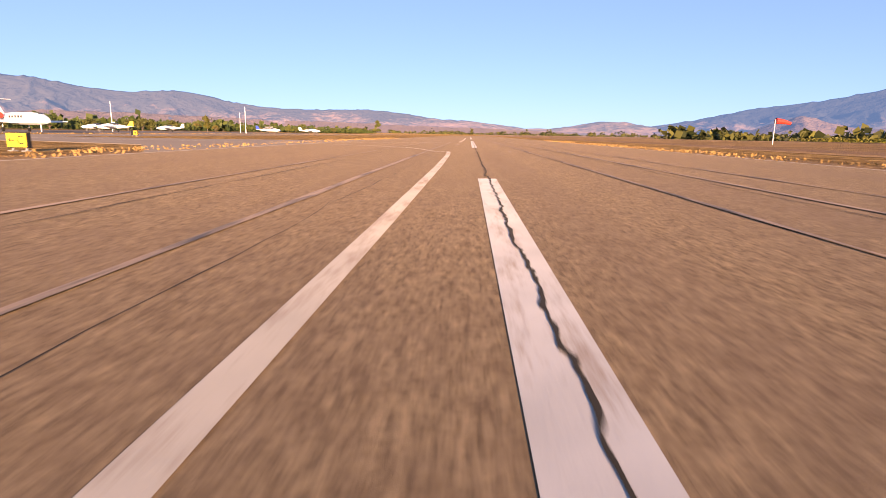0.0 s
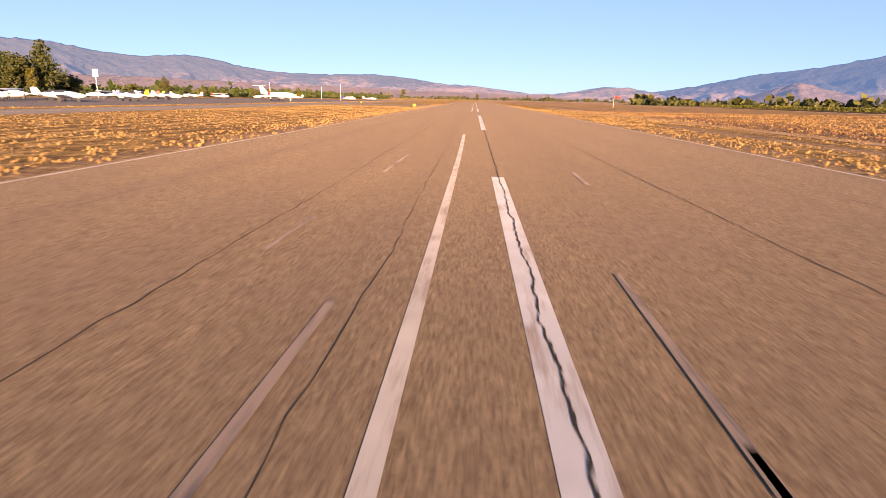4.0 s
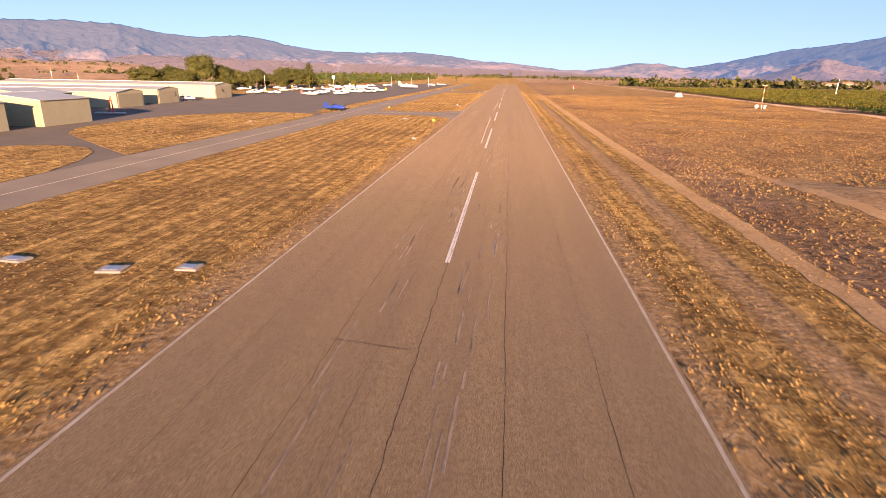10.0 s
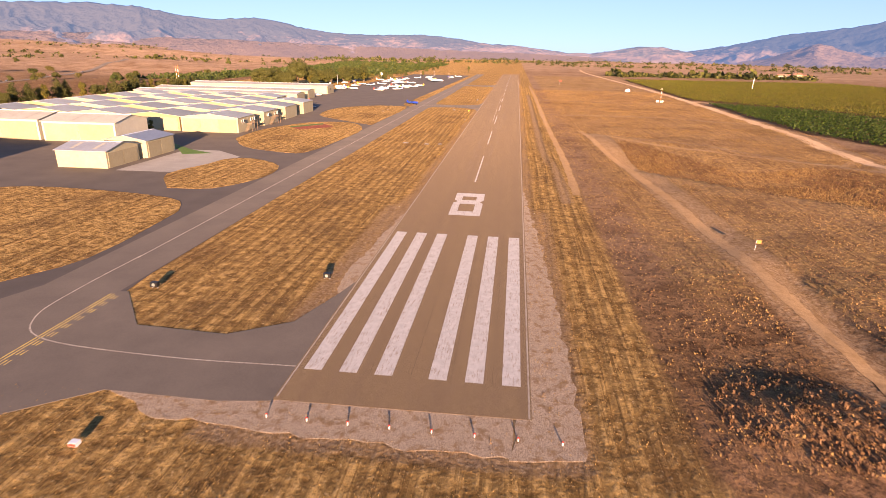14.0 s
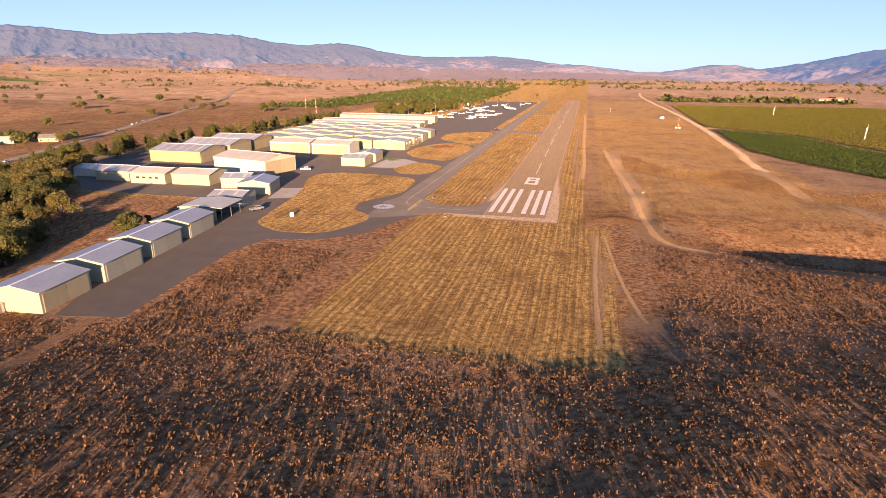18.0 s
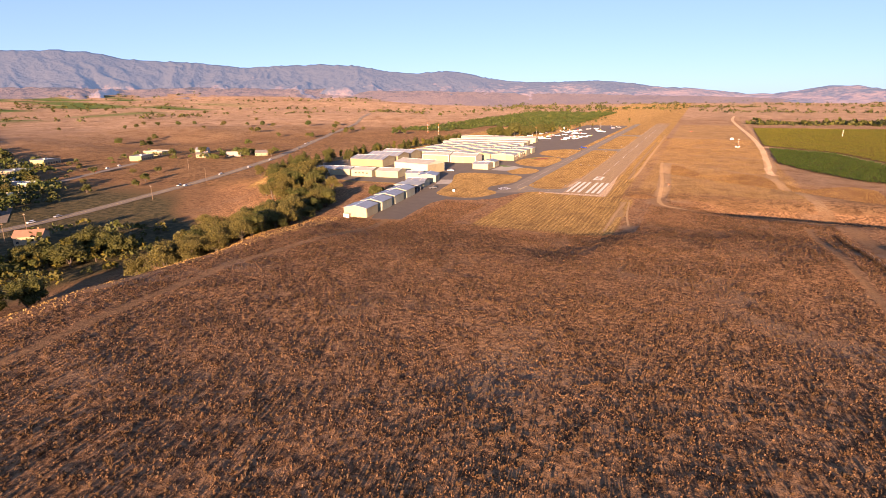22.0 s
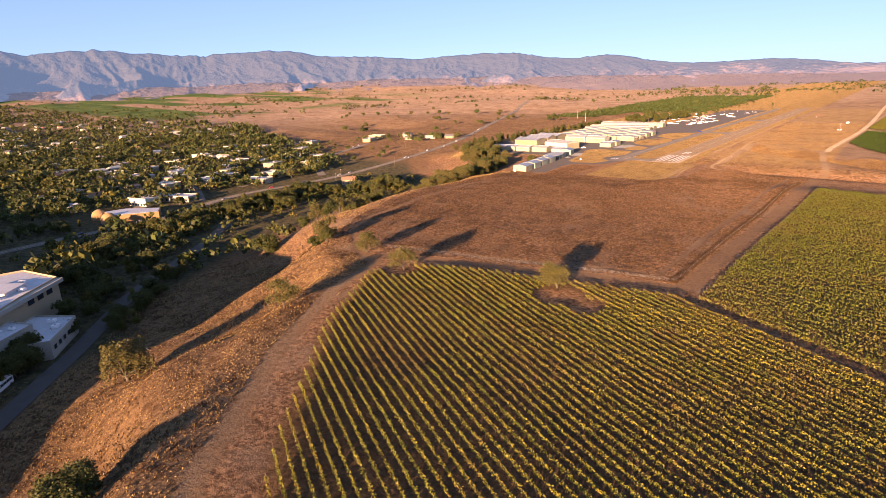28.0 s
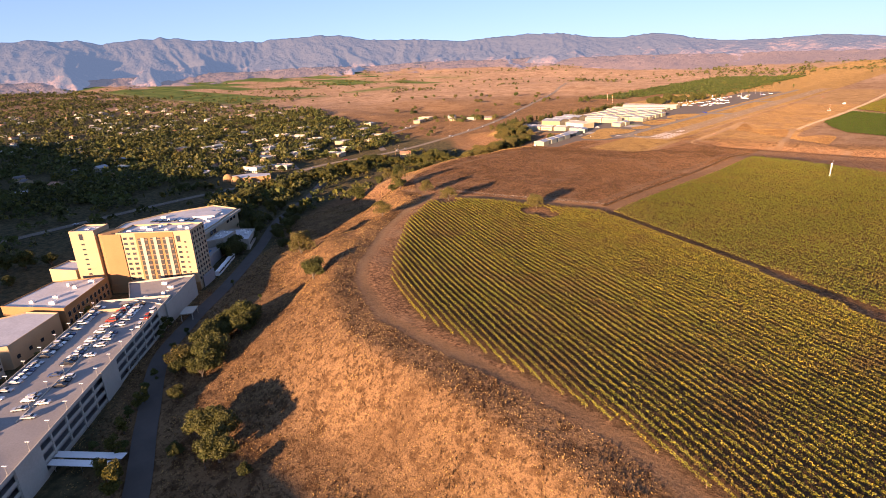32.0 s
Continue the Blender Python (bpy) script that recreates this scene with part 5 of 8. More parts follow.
for x, y, s in ((-153, -603, 1.5), (-158, -612, 1.2), (-121, -617, 0.8), (-146, -590, 1.0)):
    plant("oak", x, y, s, group="oaks behind the resort")
for i in range(90):                                  # dark trees in the hollow behind the resort
    a = trng.uniform(0, 1)
    x, y = -52 - 95 * a + trng.normal(0, 11), -508 + 95 * a + trng.normal(0, 11)
    if line_distance(x, y, CASINO_ROAD)[0] > 6 and line_distance(x, y, RIM)[1] > 55:
        plant(("oak", "oak", "gold")[i % 3], x, y, trng.uniform(0.7, 1.2), group="trees of the hollow")
# the wooded ravine below the hangars
for i in range(175):
    a = trng.uniform(0, 1)
    x, y = np.interp(a, [0, 0.35, 0.7, 1], [-128, -136, -168, -240]) + trng.normal(0, 15), np.interp(a, [0, 0.35, 0.7, 1], [-190, -125, -55, 15]) + trng.normal(0, 12)
    if x > -108 - max(0, y + 70) * 0.35:
        continue
    plant(("oak", "pale", "pale")[i % 3], x, y, trng.uniform(0.75, 1.25), group="oaks of the ravine")
plant("oak", -111, -60, 0.8), plant("oak", -114, -55, 0.7), plant("green", -110, -52, 0.6)
# tree line behind the hangars
for i in range(46):
    y = 36 + 7.2 * i
    x = np.interp(y, [36, 96, 146, 181, 242, 360], [-262, -250, -246, -238, -228, -226]) + trng.normal(0, 3)
    plant(("con", "con", "gold", "oak")[i % 4], x, y, trng.uniform(0.75, 1.15), group="windbreak behind the hangars")
for i in range(8):
    plant("con", -262 + 4.2 * i + trng.normal(0, 2), 52 + 4 * i + trng.normal(0, 4), trng.uniform(0.8, 1.1), group="windbreak behind the hangars")
plant("gold", -116.5, 139.5, 0.5), plant("oak", -218, 36, 0.5)
# big trees beside the apron
plant("gum", -175, 435, 1.05), plant("gum", -171, 452, 0.7)
for x, y, k, s in ((-200, 420, "oak", 1.35), (-191, 428, "con", 1.3), (-162, 440, "oak", 0.75), (-186, 446, "con", 1.3), (-166, 462, "oak", 1.1), (-158, 470, "oak", 1.15), (-164, 486, "oak", 1.3), (-152, 500, "oak", 1.0), (-158, 512, "con", 1.3), (-150, 520, "oak", 1.35), (-143, 528, "con", 1.45), (-172, 500, "oak", 1.2), (-210, 436, "oak", 1.2), (-180, 420, "oak", 1.1), (-204, 452, "oak", 1.3), (-176, 470, "oak", 1.2), (-170, 448, "gold", 0.9), (-150, 484, "oak", 1.0), (-160, 526, "oak", 1.3),
                   (-140, 520, "gold", 0.9), (-148, 545, "oak", 0.8), (-136, 590, "con", 0.75), (-110, 700, "gold", 0.7), (-148, 560, "green", 0.6), (-66, 874, "green", 1.0)):
    plant(k, x, y, s * 1.1, wide=1.25 if k == "oak" else 1.1)
for i in range(44):
    y = trng.uniform(560, 1050)
    plant("far", -140 - 0.04 * (y - 560) + trng.normal(0, 12), y, trng.uniform(0.35, 0.65), group="scrub beyond the apron")
# lone oaks on the dry hills
for x, y in ((-521, 307), (-801, 464), (-909, 504), (-1350, 1093), (-800, 648), (-558, 486), (-562, 558), (-576, 638), (-416, 170), (-511, 163), (-437, 148), (-1310, 1438), (-620, 420), (-700, 520), (-640, 700), (-880, 720), (-1000, 800), (-430, 560), (-470, 640), (-1100, 600), (-1020, 480), (-760, 330), (-690, 250)):
    for k in range(trng.integers(1, 4)):
        plant("far", x + trng.normal(0, 14), y + trng.normal(0, 14), trng.uniform(0.8, 1.25), group="oaks on the dry hills")
for i in range(40):
    a, r = radians(trng.uniform(-78, -8)), trng.uniform(900, 2600)
    plant("far", r * math.sin(a), r * math.cos(a), trng.uniform(0.8, 1.4), group="oaks on the dry hills")
# along the creek and the road in the valley
CREEK = [(-120, -500), (-165, -462), (-195, -430), (-218, -395), (-230, -350), (-236, -305), (-246, -265), (-242, -228), (-212, -200), (-205, -150)]
for i in range(200):
    t = trng.uniform(0, len(CREEK) - 1.001)
    k = int(t)
    x, y = np.array(CREEK[k]) + (np.array(CREEK[k + 1]) - np.array(CREEK[k])) * (t - k) + trng.normal(0, 10, 2)
    if line_distance(x, y, CASINO_ROAD)[0] < 5:
        continue
    plant(("gold", "oak", "green", "gold", "oak")[i % 5], x, y, trng.uniform(0.7, 1.25), group="creek trees", wide=1.15)
for i in range(24):
    y = trng.uniform(-480, -300)
    x = np.interp(y, [-480, -390, -300], [-300, -300, -330]) + trng.normal(0, 12)
    plant(("gold", "oak", "green")[i % 3], x, y, trng.uniform(0.5, 1.0), group="creek trees")
for i in range(46):
    a = trng.uniform(0, 1)
    x, y = 165 - 190 * a + trng.normal(0, 3), -668 + 118 * a + trng.normal(0, 3) + 6
    if line_distance(x, y, CASINO_ROAD)[0] > 6 and line_distance(x, y, [(110, -657), (-12, -551)])[1] < -5:
        plant(("gold", "green", "oak")[i % 3], x, y, trng.uniform(0.35, 0.7), group="roadside trees")
# the wooded town: the nearest trees one by one, the rest as woods
TOWN_REST = []
count = 0
for i in range(7600):
    x, y = trng.uniform(-1000, -340), trng.uniform(-700, 220)
    if y > -60 + (-x - 400) * 0.42 or line_distance(x, y, HIGHWAY)[0] < 16 or bumps(x, y, 60) < 0.24:
        continue
    if x > -640 and y > -330 and trng.random() < 0.42:
        continue
    if x > -480 and count < 70:
        plant("far", x, y, trng.uniform(0.7, 1.3), group="trees of the town", wide=1.1)
        count += 1
    else:
        TOWN_REST.append((x, y, 0))
for i in range(40):
    x, y = trng.uniform(-620, -350), trng.uniform(-300, 60)
    if line_distance(x, y, HIGHWAY)[0] > 22 and y < -x - 360:
        plant("far", x, y, trng.uniform(0.5, 0.95), group="trees of the town")


def far_woods(name, label, centres, size, material, n=16):
    """Woods too far off to count: crowns of many sizes, each a rounded clump of leaves over a darker core."""
    rg = np.random.default_rng(31)
    c = np.asarray(centres)
    r = size * np.clip(rg.lognormal(-0.05, 0.38, len(c)), 0.4, 2.1)
    tall = rg.uniform(0.75, 1.35, len(c))
    big = np.repeat(r, n)
    d = rg.normal(size=(len(big), 3))
    d /= np.linalg.norm(d, axis=1, keepdims=True)
    d[:, 2] = np.abs(d[:, 2]) * np.repeat(tall, n)
    lobe = 1 + 0.25 * np.sin(4 * d[:, 0] + np.repeat(rg.uniform(0, 6, len(c)), n)) * np.cos(3 * d[:, 1])
    pts = np.repeat(c, n, 0) + d * (big * lobe * rg.uniform(0.72, 1.0, len(big)))[:, None] + np.outer(big * 0.35, (0, 0, 1))
    q = leaf_quads(pts, big * (0.75 if n < 30 else 0.52), rg)
    tagged(part(name, quads_mesh(name, q, M[material]), M[material]), label, "woods", kind="stuff")


pts = []
for i in range(30000):
    x, y = trng.uniform(-3600, -700), trng.uniform(-1500, 1500)
    dens = 0.9 if y < min(-0.35 * (x + 700) + 60, 230) else 0.0
    if x > -1000 and y > -640:
        dens *= 0.25
    if trng.random() < dens * (0.30 + 0.9 * float(bumps(x, y, 110) > 0.40)):
        pts.append((x, y, 0))
for i in range(700):                                 # between the resort, the creek and the highway
    x, y = trng.uniform(-420, -110), trng.uniform(-640, -330)
    if line_distance(x, y, HIGHWAY)[0] > 14 and line_distance(x, y, CASINO_ROAD)[0] > 7 and bumps(x, y, 40) > 0.42 and math.hypot(x + 305, y + 372) > 36 and (x < -165 or y > -520):
        TOWN_REST.append((x, y, 0))
pts = np.array(pts)
pts[:, 2] = ground_z(pts[:, 0], pts[:, 1])
rest = np.array(TOWN_REST)
rest[:, 2] = ground_z(rest[:, 0], rest[:, 1]) + 1.2
kinds = np.random.default_rng(33).random(len(rest))
far_woods("town_woods", "dense dark garden trees between the houses of the town", rest[kinds < 0.6], 4.2, "woods", 44)
far_woods("town_trees", "leafy green garden trees of the town", rest[(kinds >= 0.6) & (kinds < 0.85)], 3.9, "green_leaf", 44)
far_woods("town_autumn_trees", "yellowing garden trees of the town", rest[kinds >= 0.85], 3.4, "gold_leaf", 44)
thicket = []
for i in range(900):                                 # undergrowth along the creek and at the slope's foot
    t = trng.uniform(0, len(CREEK) - 1.001)
    k = int(t)
    x, y = np.array(CREEK[k]) + (np.array(CREEK[k + 1]) - np.array(CREEK[k])) * (t - k) + trng.normal(0, 21, 2)
    if line_distance(x, y, CASINO_ROAD)[0] > 6 and line_distance(x, y, HIGHWAY)[0] > 10 and line_distance(x, y, RIM)[1] > 66:
        thicket.append((x, y, gz(x, y) + 0.2))
thicket = np.array(thicket)
far_woods("creek_thicket", "dark thicket along the creek", thicket[::2], 2.6, "woods", 40)
far_woods("creek_willows", "yellow-green willows along the creek", thicket[1::2], 2.2, "gold_leaf", 40)
far_woods("far_woods", "distant woods and gardens of the valley town", pts, 5.0, "woods", 14)
pts = []
for i in range(6500):
    a, r = radians(trng.uniform(-100, 45)), trng.uniform(1500, 3600)
    x, y = r * math.sin(a), r * math.cos(a)
    if bumps(x, y, 260) > 0.62 or trng.random() < 0.12:
        pts.append((x, y, 0))
for i in range(420):                                 # hedge and grove beyond the vineyards
    x = trng.uniform(150, 460)
    pts.append((x, 900 + trng.normal(0, 26) + (x - 150) * 0.08, 1))
pts = np.array(pts)
pts[:, 2] = ground_z(pts[:, 0], pts[:, 1]) - 3.0 * pts[:, 2]
far_woods("far_scrub", "distant scattered trees and scrub on dry hills", pts, 4.4, "woods")
pts = [(x + trng.normal(0, 0.6), y + trng.normal(0, 0.6), 0) for x in np.arange(-480, -100, 8.5) for y in np.arange(660, 1450, 7.5)
       if y < 714 + (x + 380) * -5.3 + 0 * x or (y < 1453 and y > 662 - (x + 273) * 0.5 and y < 1400 + (x + 380) * 0.2 and x > -380 - (y - 714) * 0.19 and x < -150 - (y - 700) * 0.02)]
pts = np.array(pts)
pts[:, 2] = ground_z(pts[:, 0], pts[:, 1])
far_woods("orchard", "planted orchard rows of green trees", pts, 2.6, "green_leaf")
for group in PROTO.values():
    for p in group:
        for o in list(p.children_recursive) + [p]:
            bpy.data.objects.remove(o)


# ---------------------------------------------------------------- vineyards
post_mesh = Shape().box(-0.05, -0.05, -0.3, 0.05, 0.05, 1.75).mesh("end_post")
post_mesh.materials.append(M["wood"])


def vineyard(poly, angle, spacing, material, per_metre, leaf, label, group, holes=(), tall=1.6, wide=0.34, gaps=0.012, far=False):
    rg = np.random.default_rng(41)
    rows = []
    u = np.array((math.cos(radians(angle)), math.sin(radians(angle))))
    nrm = np.array((-u[1], u[0]))
    P = np.array(poly)
    ks, ss = P @ nrm, P @ u
    for k in np.arange(ks.min() + spacing / 2, ks.max(), spacing):
        s = np.arange(ss.min(), ss.max(), 1.0)
        xy = np.outer(s, u) + k * nrm
        ok = inside(xy[:, 0], xy[:, 1], poly)
        for cx, cy, cr in holes:
            ok &= np.hypot(xy[:, 0] - cx, xy[:, 1] - cy) > cr
        s = s[ok]
        if len(s) < 6:
            continue
        n = int(len(s) * per_metre)
        pos = s[rg.integers(0, len(s), n)] + rg.uniform(0, 1, n)
        vigour = bumps(pos * 1.0, np.full(n, k * 7.3), 5.0)
        keep = vigour > gaps * 6 * rg.random(n)
        pos, vigour = pos[keep], vigour[keep]
        n = len(pos)
        side = rg.normal(0, wide * 0.5, n)
        xy = np.outer(pos, u) + np.outer(k + side, nrm)
        z = ground_z(xy[:, 0], xy[:, 1]) + 0.55 + rg.uniform(0, 1, n) ** 0.8 * (tall - 0.5) * (0.75 + 0.5 * vigour)
        q = leaf_quads(np.column_stack([xy, z]), leaf, rg)
        if far:
            rows.append(q)
            continue
        ob = part("vine_trellis", quads_mesh("vine_trellis", q, M[material]), M[material])
        tagged(ob, label, "vine row", group)
        for e in (s[0], s[-1]):
            x, y = e * u + k * nrm
            p = new("end_post", post_mesh)
            p.parent = ob
            p.location = (x, y, gz(x, y))
    if far:
        tagged(part("far_vines", quads_mesh("far_vines", np.concatenate(rows), M[material]), M[material]), label, "vineyard", group, "stuff")


vineyard(VINES[0],
         -27.0, 2.45, "vine", 22, 0.42, "trellised vine row with yellowing autumn leaves", "vine rows of the mesa vineyard", VINE_GAPS)
vineyard(VINES[1], -27.0, 2.45, "vine_green", 10, 0.58, "trellised vine row with dense green leaves", "vine rows of the east vineyard")
vineyard(VINES[2], -62.0, 3.4, "vine_green", 4.5, 0.85, "far trellised vine rows with green leaves", "vineyards south of the runway", far=True)
vineyard(VINES[3], -62.0, 2.9, "vine_dark", 5.0, 0.85, "trellised vine rows with dark green leaves", "vineyards south of the runway", far=True)


# ---------------------------------------------------------------- the resort in the valley
def window_grid(parent, origin, u, cols, rows, dx, dz, w, h, proud=0.06, frame_m="stucco", name="window"):
    """Windows on a wall: origin is the lower left corner of the first, u the wall's direction; each has a frame and a dark pane."""
    nrm = Vector((u.y, -u.x, 0))
    r = Matrix(((u.x, nrm.x, 0), (u.y, nrm.y, 0), (0, 0, 1))).to_4x4()
    fm = Shape().box(-0.08, -0.05, -0.08, w + 0.08, proud, 0).box(-0.08, -0.05, h, w + 0.08, proud, h + 0.08).box(-0.08, -0.05, 0, 0, proud, h).box(w, -0.05, 0, w + 0.08, proud, h).mesh("window_frame")
    pm = Shape().box(0, -0.04, 0, w, proud * 0.35, h).mesh("pane")
    fm.materials.append(M[frame_m]), pm.materials.append(M["glass"])
    for i in range(cols):
        for j in range(rows):
            f = new(name, fm)
            f.parent = parent
            f.matrix_local = Matrix.Translation(Vector(origin) + u * (i * dx) + Vector((0, 0, j * dz))) @ r
            p = new("pane", pm)
            p.parent = f


def block(name, poly, z0, z1, wall, roof, label, category, parapet=0.9, group=""):
    """A flat-roofed building: walls with a parapet round a roof deck."""
    ob = thing(name, Matrix.Identity(4), label, category, group)
    part("wall", Shape().prism(poly, z0 - 2, z1), M[wall], ob)
    c = Vector((sum(p[0] for p in poly) / len(poly), sum(p[1] for p in poly) / len(poly)))
    inner = [tuple(c + (Vector(p) - c) * 0.985) for p in poly]
    part("roof", Shape().prism(inner, z1 - 0.02, z1 + 0.06), M[roof], ob)
    if parapet:
        n = len(poly)
        for i in range(n):
            a, b = Vector(poly[i]), Vector(poly[(i + 1) % n])
            d = (b - a).normalized()
            nn = Vector((d.y, -d.x)) * 0.12
            part("parapet", Shape().prism([tuple(a + nn), tuple(b + nn), tuple(b - nn), tuple(a - nn)], z1 - 0.3, z1 + parapet), M[wall], ob)
    return ob


def rooftop_units(spots, z, seed):
    rg = np.random.default_rng(seed)
    for x, y in spots:
        ob = thing("rooftop_unit", pose(x, y, z, 0, 0, 42), "pale grey rooftop air handler on a flat roof", "air handler", "rooftop units")
        w, d, h = rg.uniform(1.4, 4), rg.uniform(1.2, 2.4), rg.uniform(0.8, 1.7)
        part("casing", Shape().box(-w / 2, -d / 2, 0.2, w / 2, d / 2, h), M["white"], ob)
        part("curb", Shape().box(-w / 2 + 0.1, -d / 2 + 0.1, -0.1, w / 2 - 0.1, d / 2 - 0.1, 0.22), M["steel"], ob)
        part("fan_cowl", Shape().tube([(0, 0, h - 0.05), (0, 0, h + 0.25)], [0.45, 0.45], 10), M["steel"], ob)


U = Vector((math.cos(0.74), math.sin(0.74)))          # the line of the resort's front
N = Vector((-U.y, U.x))
U3, N3 = Vector((U.x, U.y, 0)), Vector((N.x, N.y, 0))
C = Vector((-19.5, -546.2))
Z0, Z1 = -15.2, 17.2
LOC = lambda a, b: C + U * a + N * b                   # a along the front (negative: left), b back from it

tower = thing("hotel_tower", Matrix.Identity(4), "ten-storey cream and tan stucco hotel tower in sunlight", "hotel")
part("main_wall", Shape().prism([tuple(LOC(-41, 0)), tuple(LOC(0, 0)), tuple(LOC(0, 17)), tuple(LOC(-41, 17))], Z0 - 2, Z1), M["stucco"], tower)
part("left_wing", Shape().prism([tuple(LOC(-69, 3)), tuple(LOC(-55, 3)), tuple(LOC(-55, 17)), tuple(LOC(-69, 17))], Z0 - 2, Z1 + 1.2), M["stucco"], tower)
part("link_wall", Shape().prism([tuple(LOC(-55, 5)), tuple(LOC(-41, 1.2)), tuple(LOC(-41, 16)), tuple(LOC(-55, 16))], Z0 - 2, Z1 - 0.5), M["stucco_tan"], tower, "golden tan stucco wall")
part("tan_panel", Shape().prism([tuple(LOC(-49, -0.5)), tuple(LOC(-38.5, -0.5)), tuple(LOC(-38.5, 1)), tuple(LOC(-49, 1.6))], Z0 - 2, Z1 + 0.3), M["stucco_tan"], tower, "golden tan stucco panel")
part("bay_panel", Shape().prism([tuple(LOC(-30.5, -0.35)), tuple(LOC(-9.5, -0.35)), tuple(LOC(-9.5, 0.3)), tuple(LOC(-30.5, 0.3))], Z0 + 2, Z1 + 0.5), M["stucco_tan"], tower, "golden tan stucco bay")
for a, b in ((-41, 0), (-69, -55)):
    z = Z1 if a == -41 else Z1 + 1.2
    off = 0 if a == -41 else 3
    part("roof", Shape().prism([tuple(LOC(a + 0.5, off + 0.5)), tuple(LOC(b - 0.5, off + 0.5)), tuple(LOC(b - 0.5, 16.6)), tuple(LOC(a + 0.5, 16.6))], z - 0.1, z + 0.05), M["membrane"], tower)
    for p, q, r, s_ in ((a, b, off, off + 0.35), (a, b, 16.65, 17)):
        part("parapet", Shape().prism([tuple(LOC(p, r - 0.15)), tuple(LOC(q, r - 0.15)), tuple(LOC(q, s_)), tuple(LOC(p, s_))], z - 0.4, z + 1.0), M["stucco"], tower)
    for p in (a, b - 0.35):
        part("parapet", Shape().prism([tuple(LOC(p, off + 0.35)), tuple(LOC(p + 0.35, off + 0.35)), tuple(LOC(p + 0.35, 16.65)), tuple(LOC(p, 16.65))], z - 0.4, z + 1.0), M["stucco"], tower)
for k in range(3):                                     # three tall bays, each with two glass strips and a white pier between
    a = -29.6 + 6.9 * k
    pier = part("pier", Shape().prism([tuple(LOC(a + 2.0, -0.75)), tuple(LOC(a + 3.9, -0.75)), tuple(LOC(a + 3.9, -0.3)), tuple(LOC(a + 2.0, -0.3))], Z0 + 5, Z1 - 2.0), M["stucco_white"], tower, "pale stucco pier")
    for off in (0.2, 3.95):
        strip = part("glass_strip", Shape().prism([tuple(LOC(a + off, -0.5)), tuple(LOC(a + off + 1.75, -0.5)), tuple(LOC(a + off + 1.75, -0.32)), tuple(LOC(a + off, -0.32))], Z0 + 5, Z1 - 2.4), M["dark"], tower)
        for j in range(9):
            z = Z0 + 5.6 + 2.9 * j
            part("spandrel", Shape().prism([tuple(LOC(a + off, -0.58)), tuple(LOC(a + off + 1.75, -0.58)), tuple(LOC(a + off + 1.75, -0.5)), tuple(LOC(a + off, -0.5))], z, z + 0.6), M["wood"], strip)
window_grid(tower, (*LOC(-37.6, 0), Z0 + 6.2), U3, 2, 9, 3.6, 2.9, 2.1, 1.3)
window_grid(tower, (*LOC(-8.2, 0), Z0 + 6.2), U3, 1, 7, 3.6, 2.9, 1.9, 1.2)
window_grid(tower, (*LOC(-4.2, 0), Z0 + 6.2), U3, 1, 8, 3.6, 2.9, 1.0, 0.8)
window_grid(tower, (*LOC(-8.2, 0), Z0 + 27.2), U3, 1, 1, 3, 3, 2.1, 3.4)
window_grid(tower, (*LOC(-63.5, 3), Z0 + 9.0), U3, 1, 7, 3, 2.9, 1.9, 0.9)
window_grid(tower, (*LOC(-63.8, 3), Z0 + 29.4), U3, 1, 1, 3, 3, 2.2, 3.4)
window_grid(tower, (*LOC(-52.3, 4.26), Z0 + 9.0), (U3 + N3 * -0.26).normalized(), 1, 8, 3, 2.9, 0.8, 0.9)
window_grid(tower, (*LOC(0, 1.6), Z0 + 4.2), N3, 5, 10, 3.2, 2.9, 1.5, 1.6)
part("plinth", Shape().prism([tuple(LOC(-50, -0.8)), tuple(LOC(0.5, -0.8)), tuple(LOC(0.5, 0)), tuple(LOC(-50, 0))], Z0 - 2, Z0 + 3.6), M["stucco_tan"], tower)
rooftop_units([tuple(LOC(a, b)) for a, b in ((-36, 5), (-31, 11), (-25, 6), (-22, 12), (-15, 5), (-10, 10), (-4, 6), (-62, 9), (-60, 13))], Z1 + 0.05, 1)

rear = block("resort_hall", [tuple(LOC(a, b)) for a, b in ((-88, 40), (-66, 20), (-24, 20), (-22, 84), (-23, 97), (-23, 122), (-46, 135), (-72, 118), (-92, 92))], -15, -0.4, "stucco", "membrane", "sprawling cream resort hall with a white roof", "resort hall", 0.8)
part("fascia", Shape().prism([tuple(LOC(a, b)) for a, b in ((-22.9, 22), (-21.2, 22), (-20.2, 84), (-20.2, 122), (-22.6, 122), (-22.6, 97), (-21.8, 84))], -1.9, -0.2), M["stucco_white"], rear, "pale roof fascia")
for a0, b0, a1, b1, h in ((-60, 60, -40, 82, 2.2), (-78, 66, -64, 86, 1.6), (-46, 98, -30, 112, 1.8), (-56, 30, -36, 46, 1.4)):
    part("roof_storey", Shape().prism([tuple(LOC(*p)) for p in ((a0, b0), (a1, b0), (a1, b1), (a0, b1))], -0.4, -0.4 + h), M["membrane"], rear, "raised white roof section")
for k in range(7):
    part("roof_vent_panel", Shape().prism([tuple(LOC(*p)) for p in ((-74 + 4.6 * k, 92), (-70.6 + 4.6 * k, 92), (-70.6 + 4.6 * k, 97), (-74 + 4.6 * k, 97))], -0.4, 0.5), M["glass"], rear, "dark tilted roof panel")
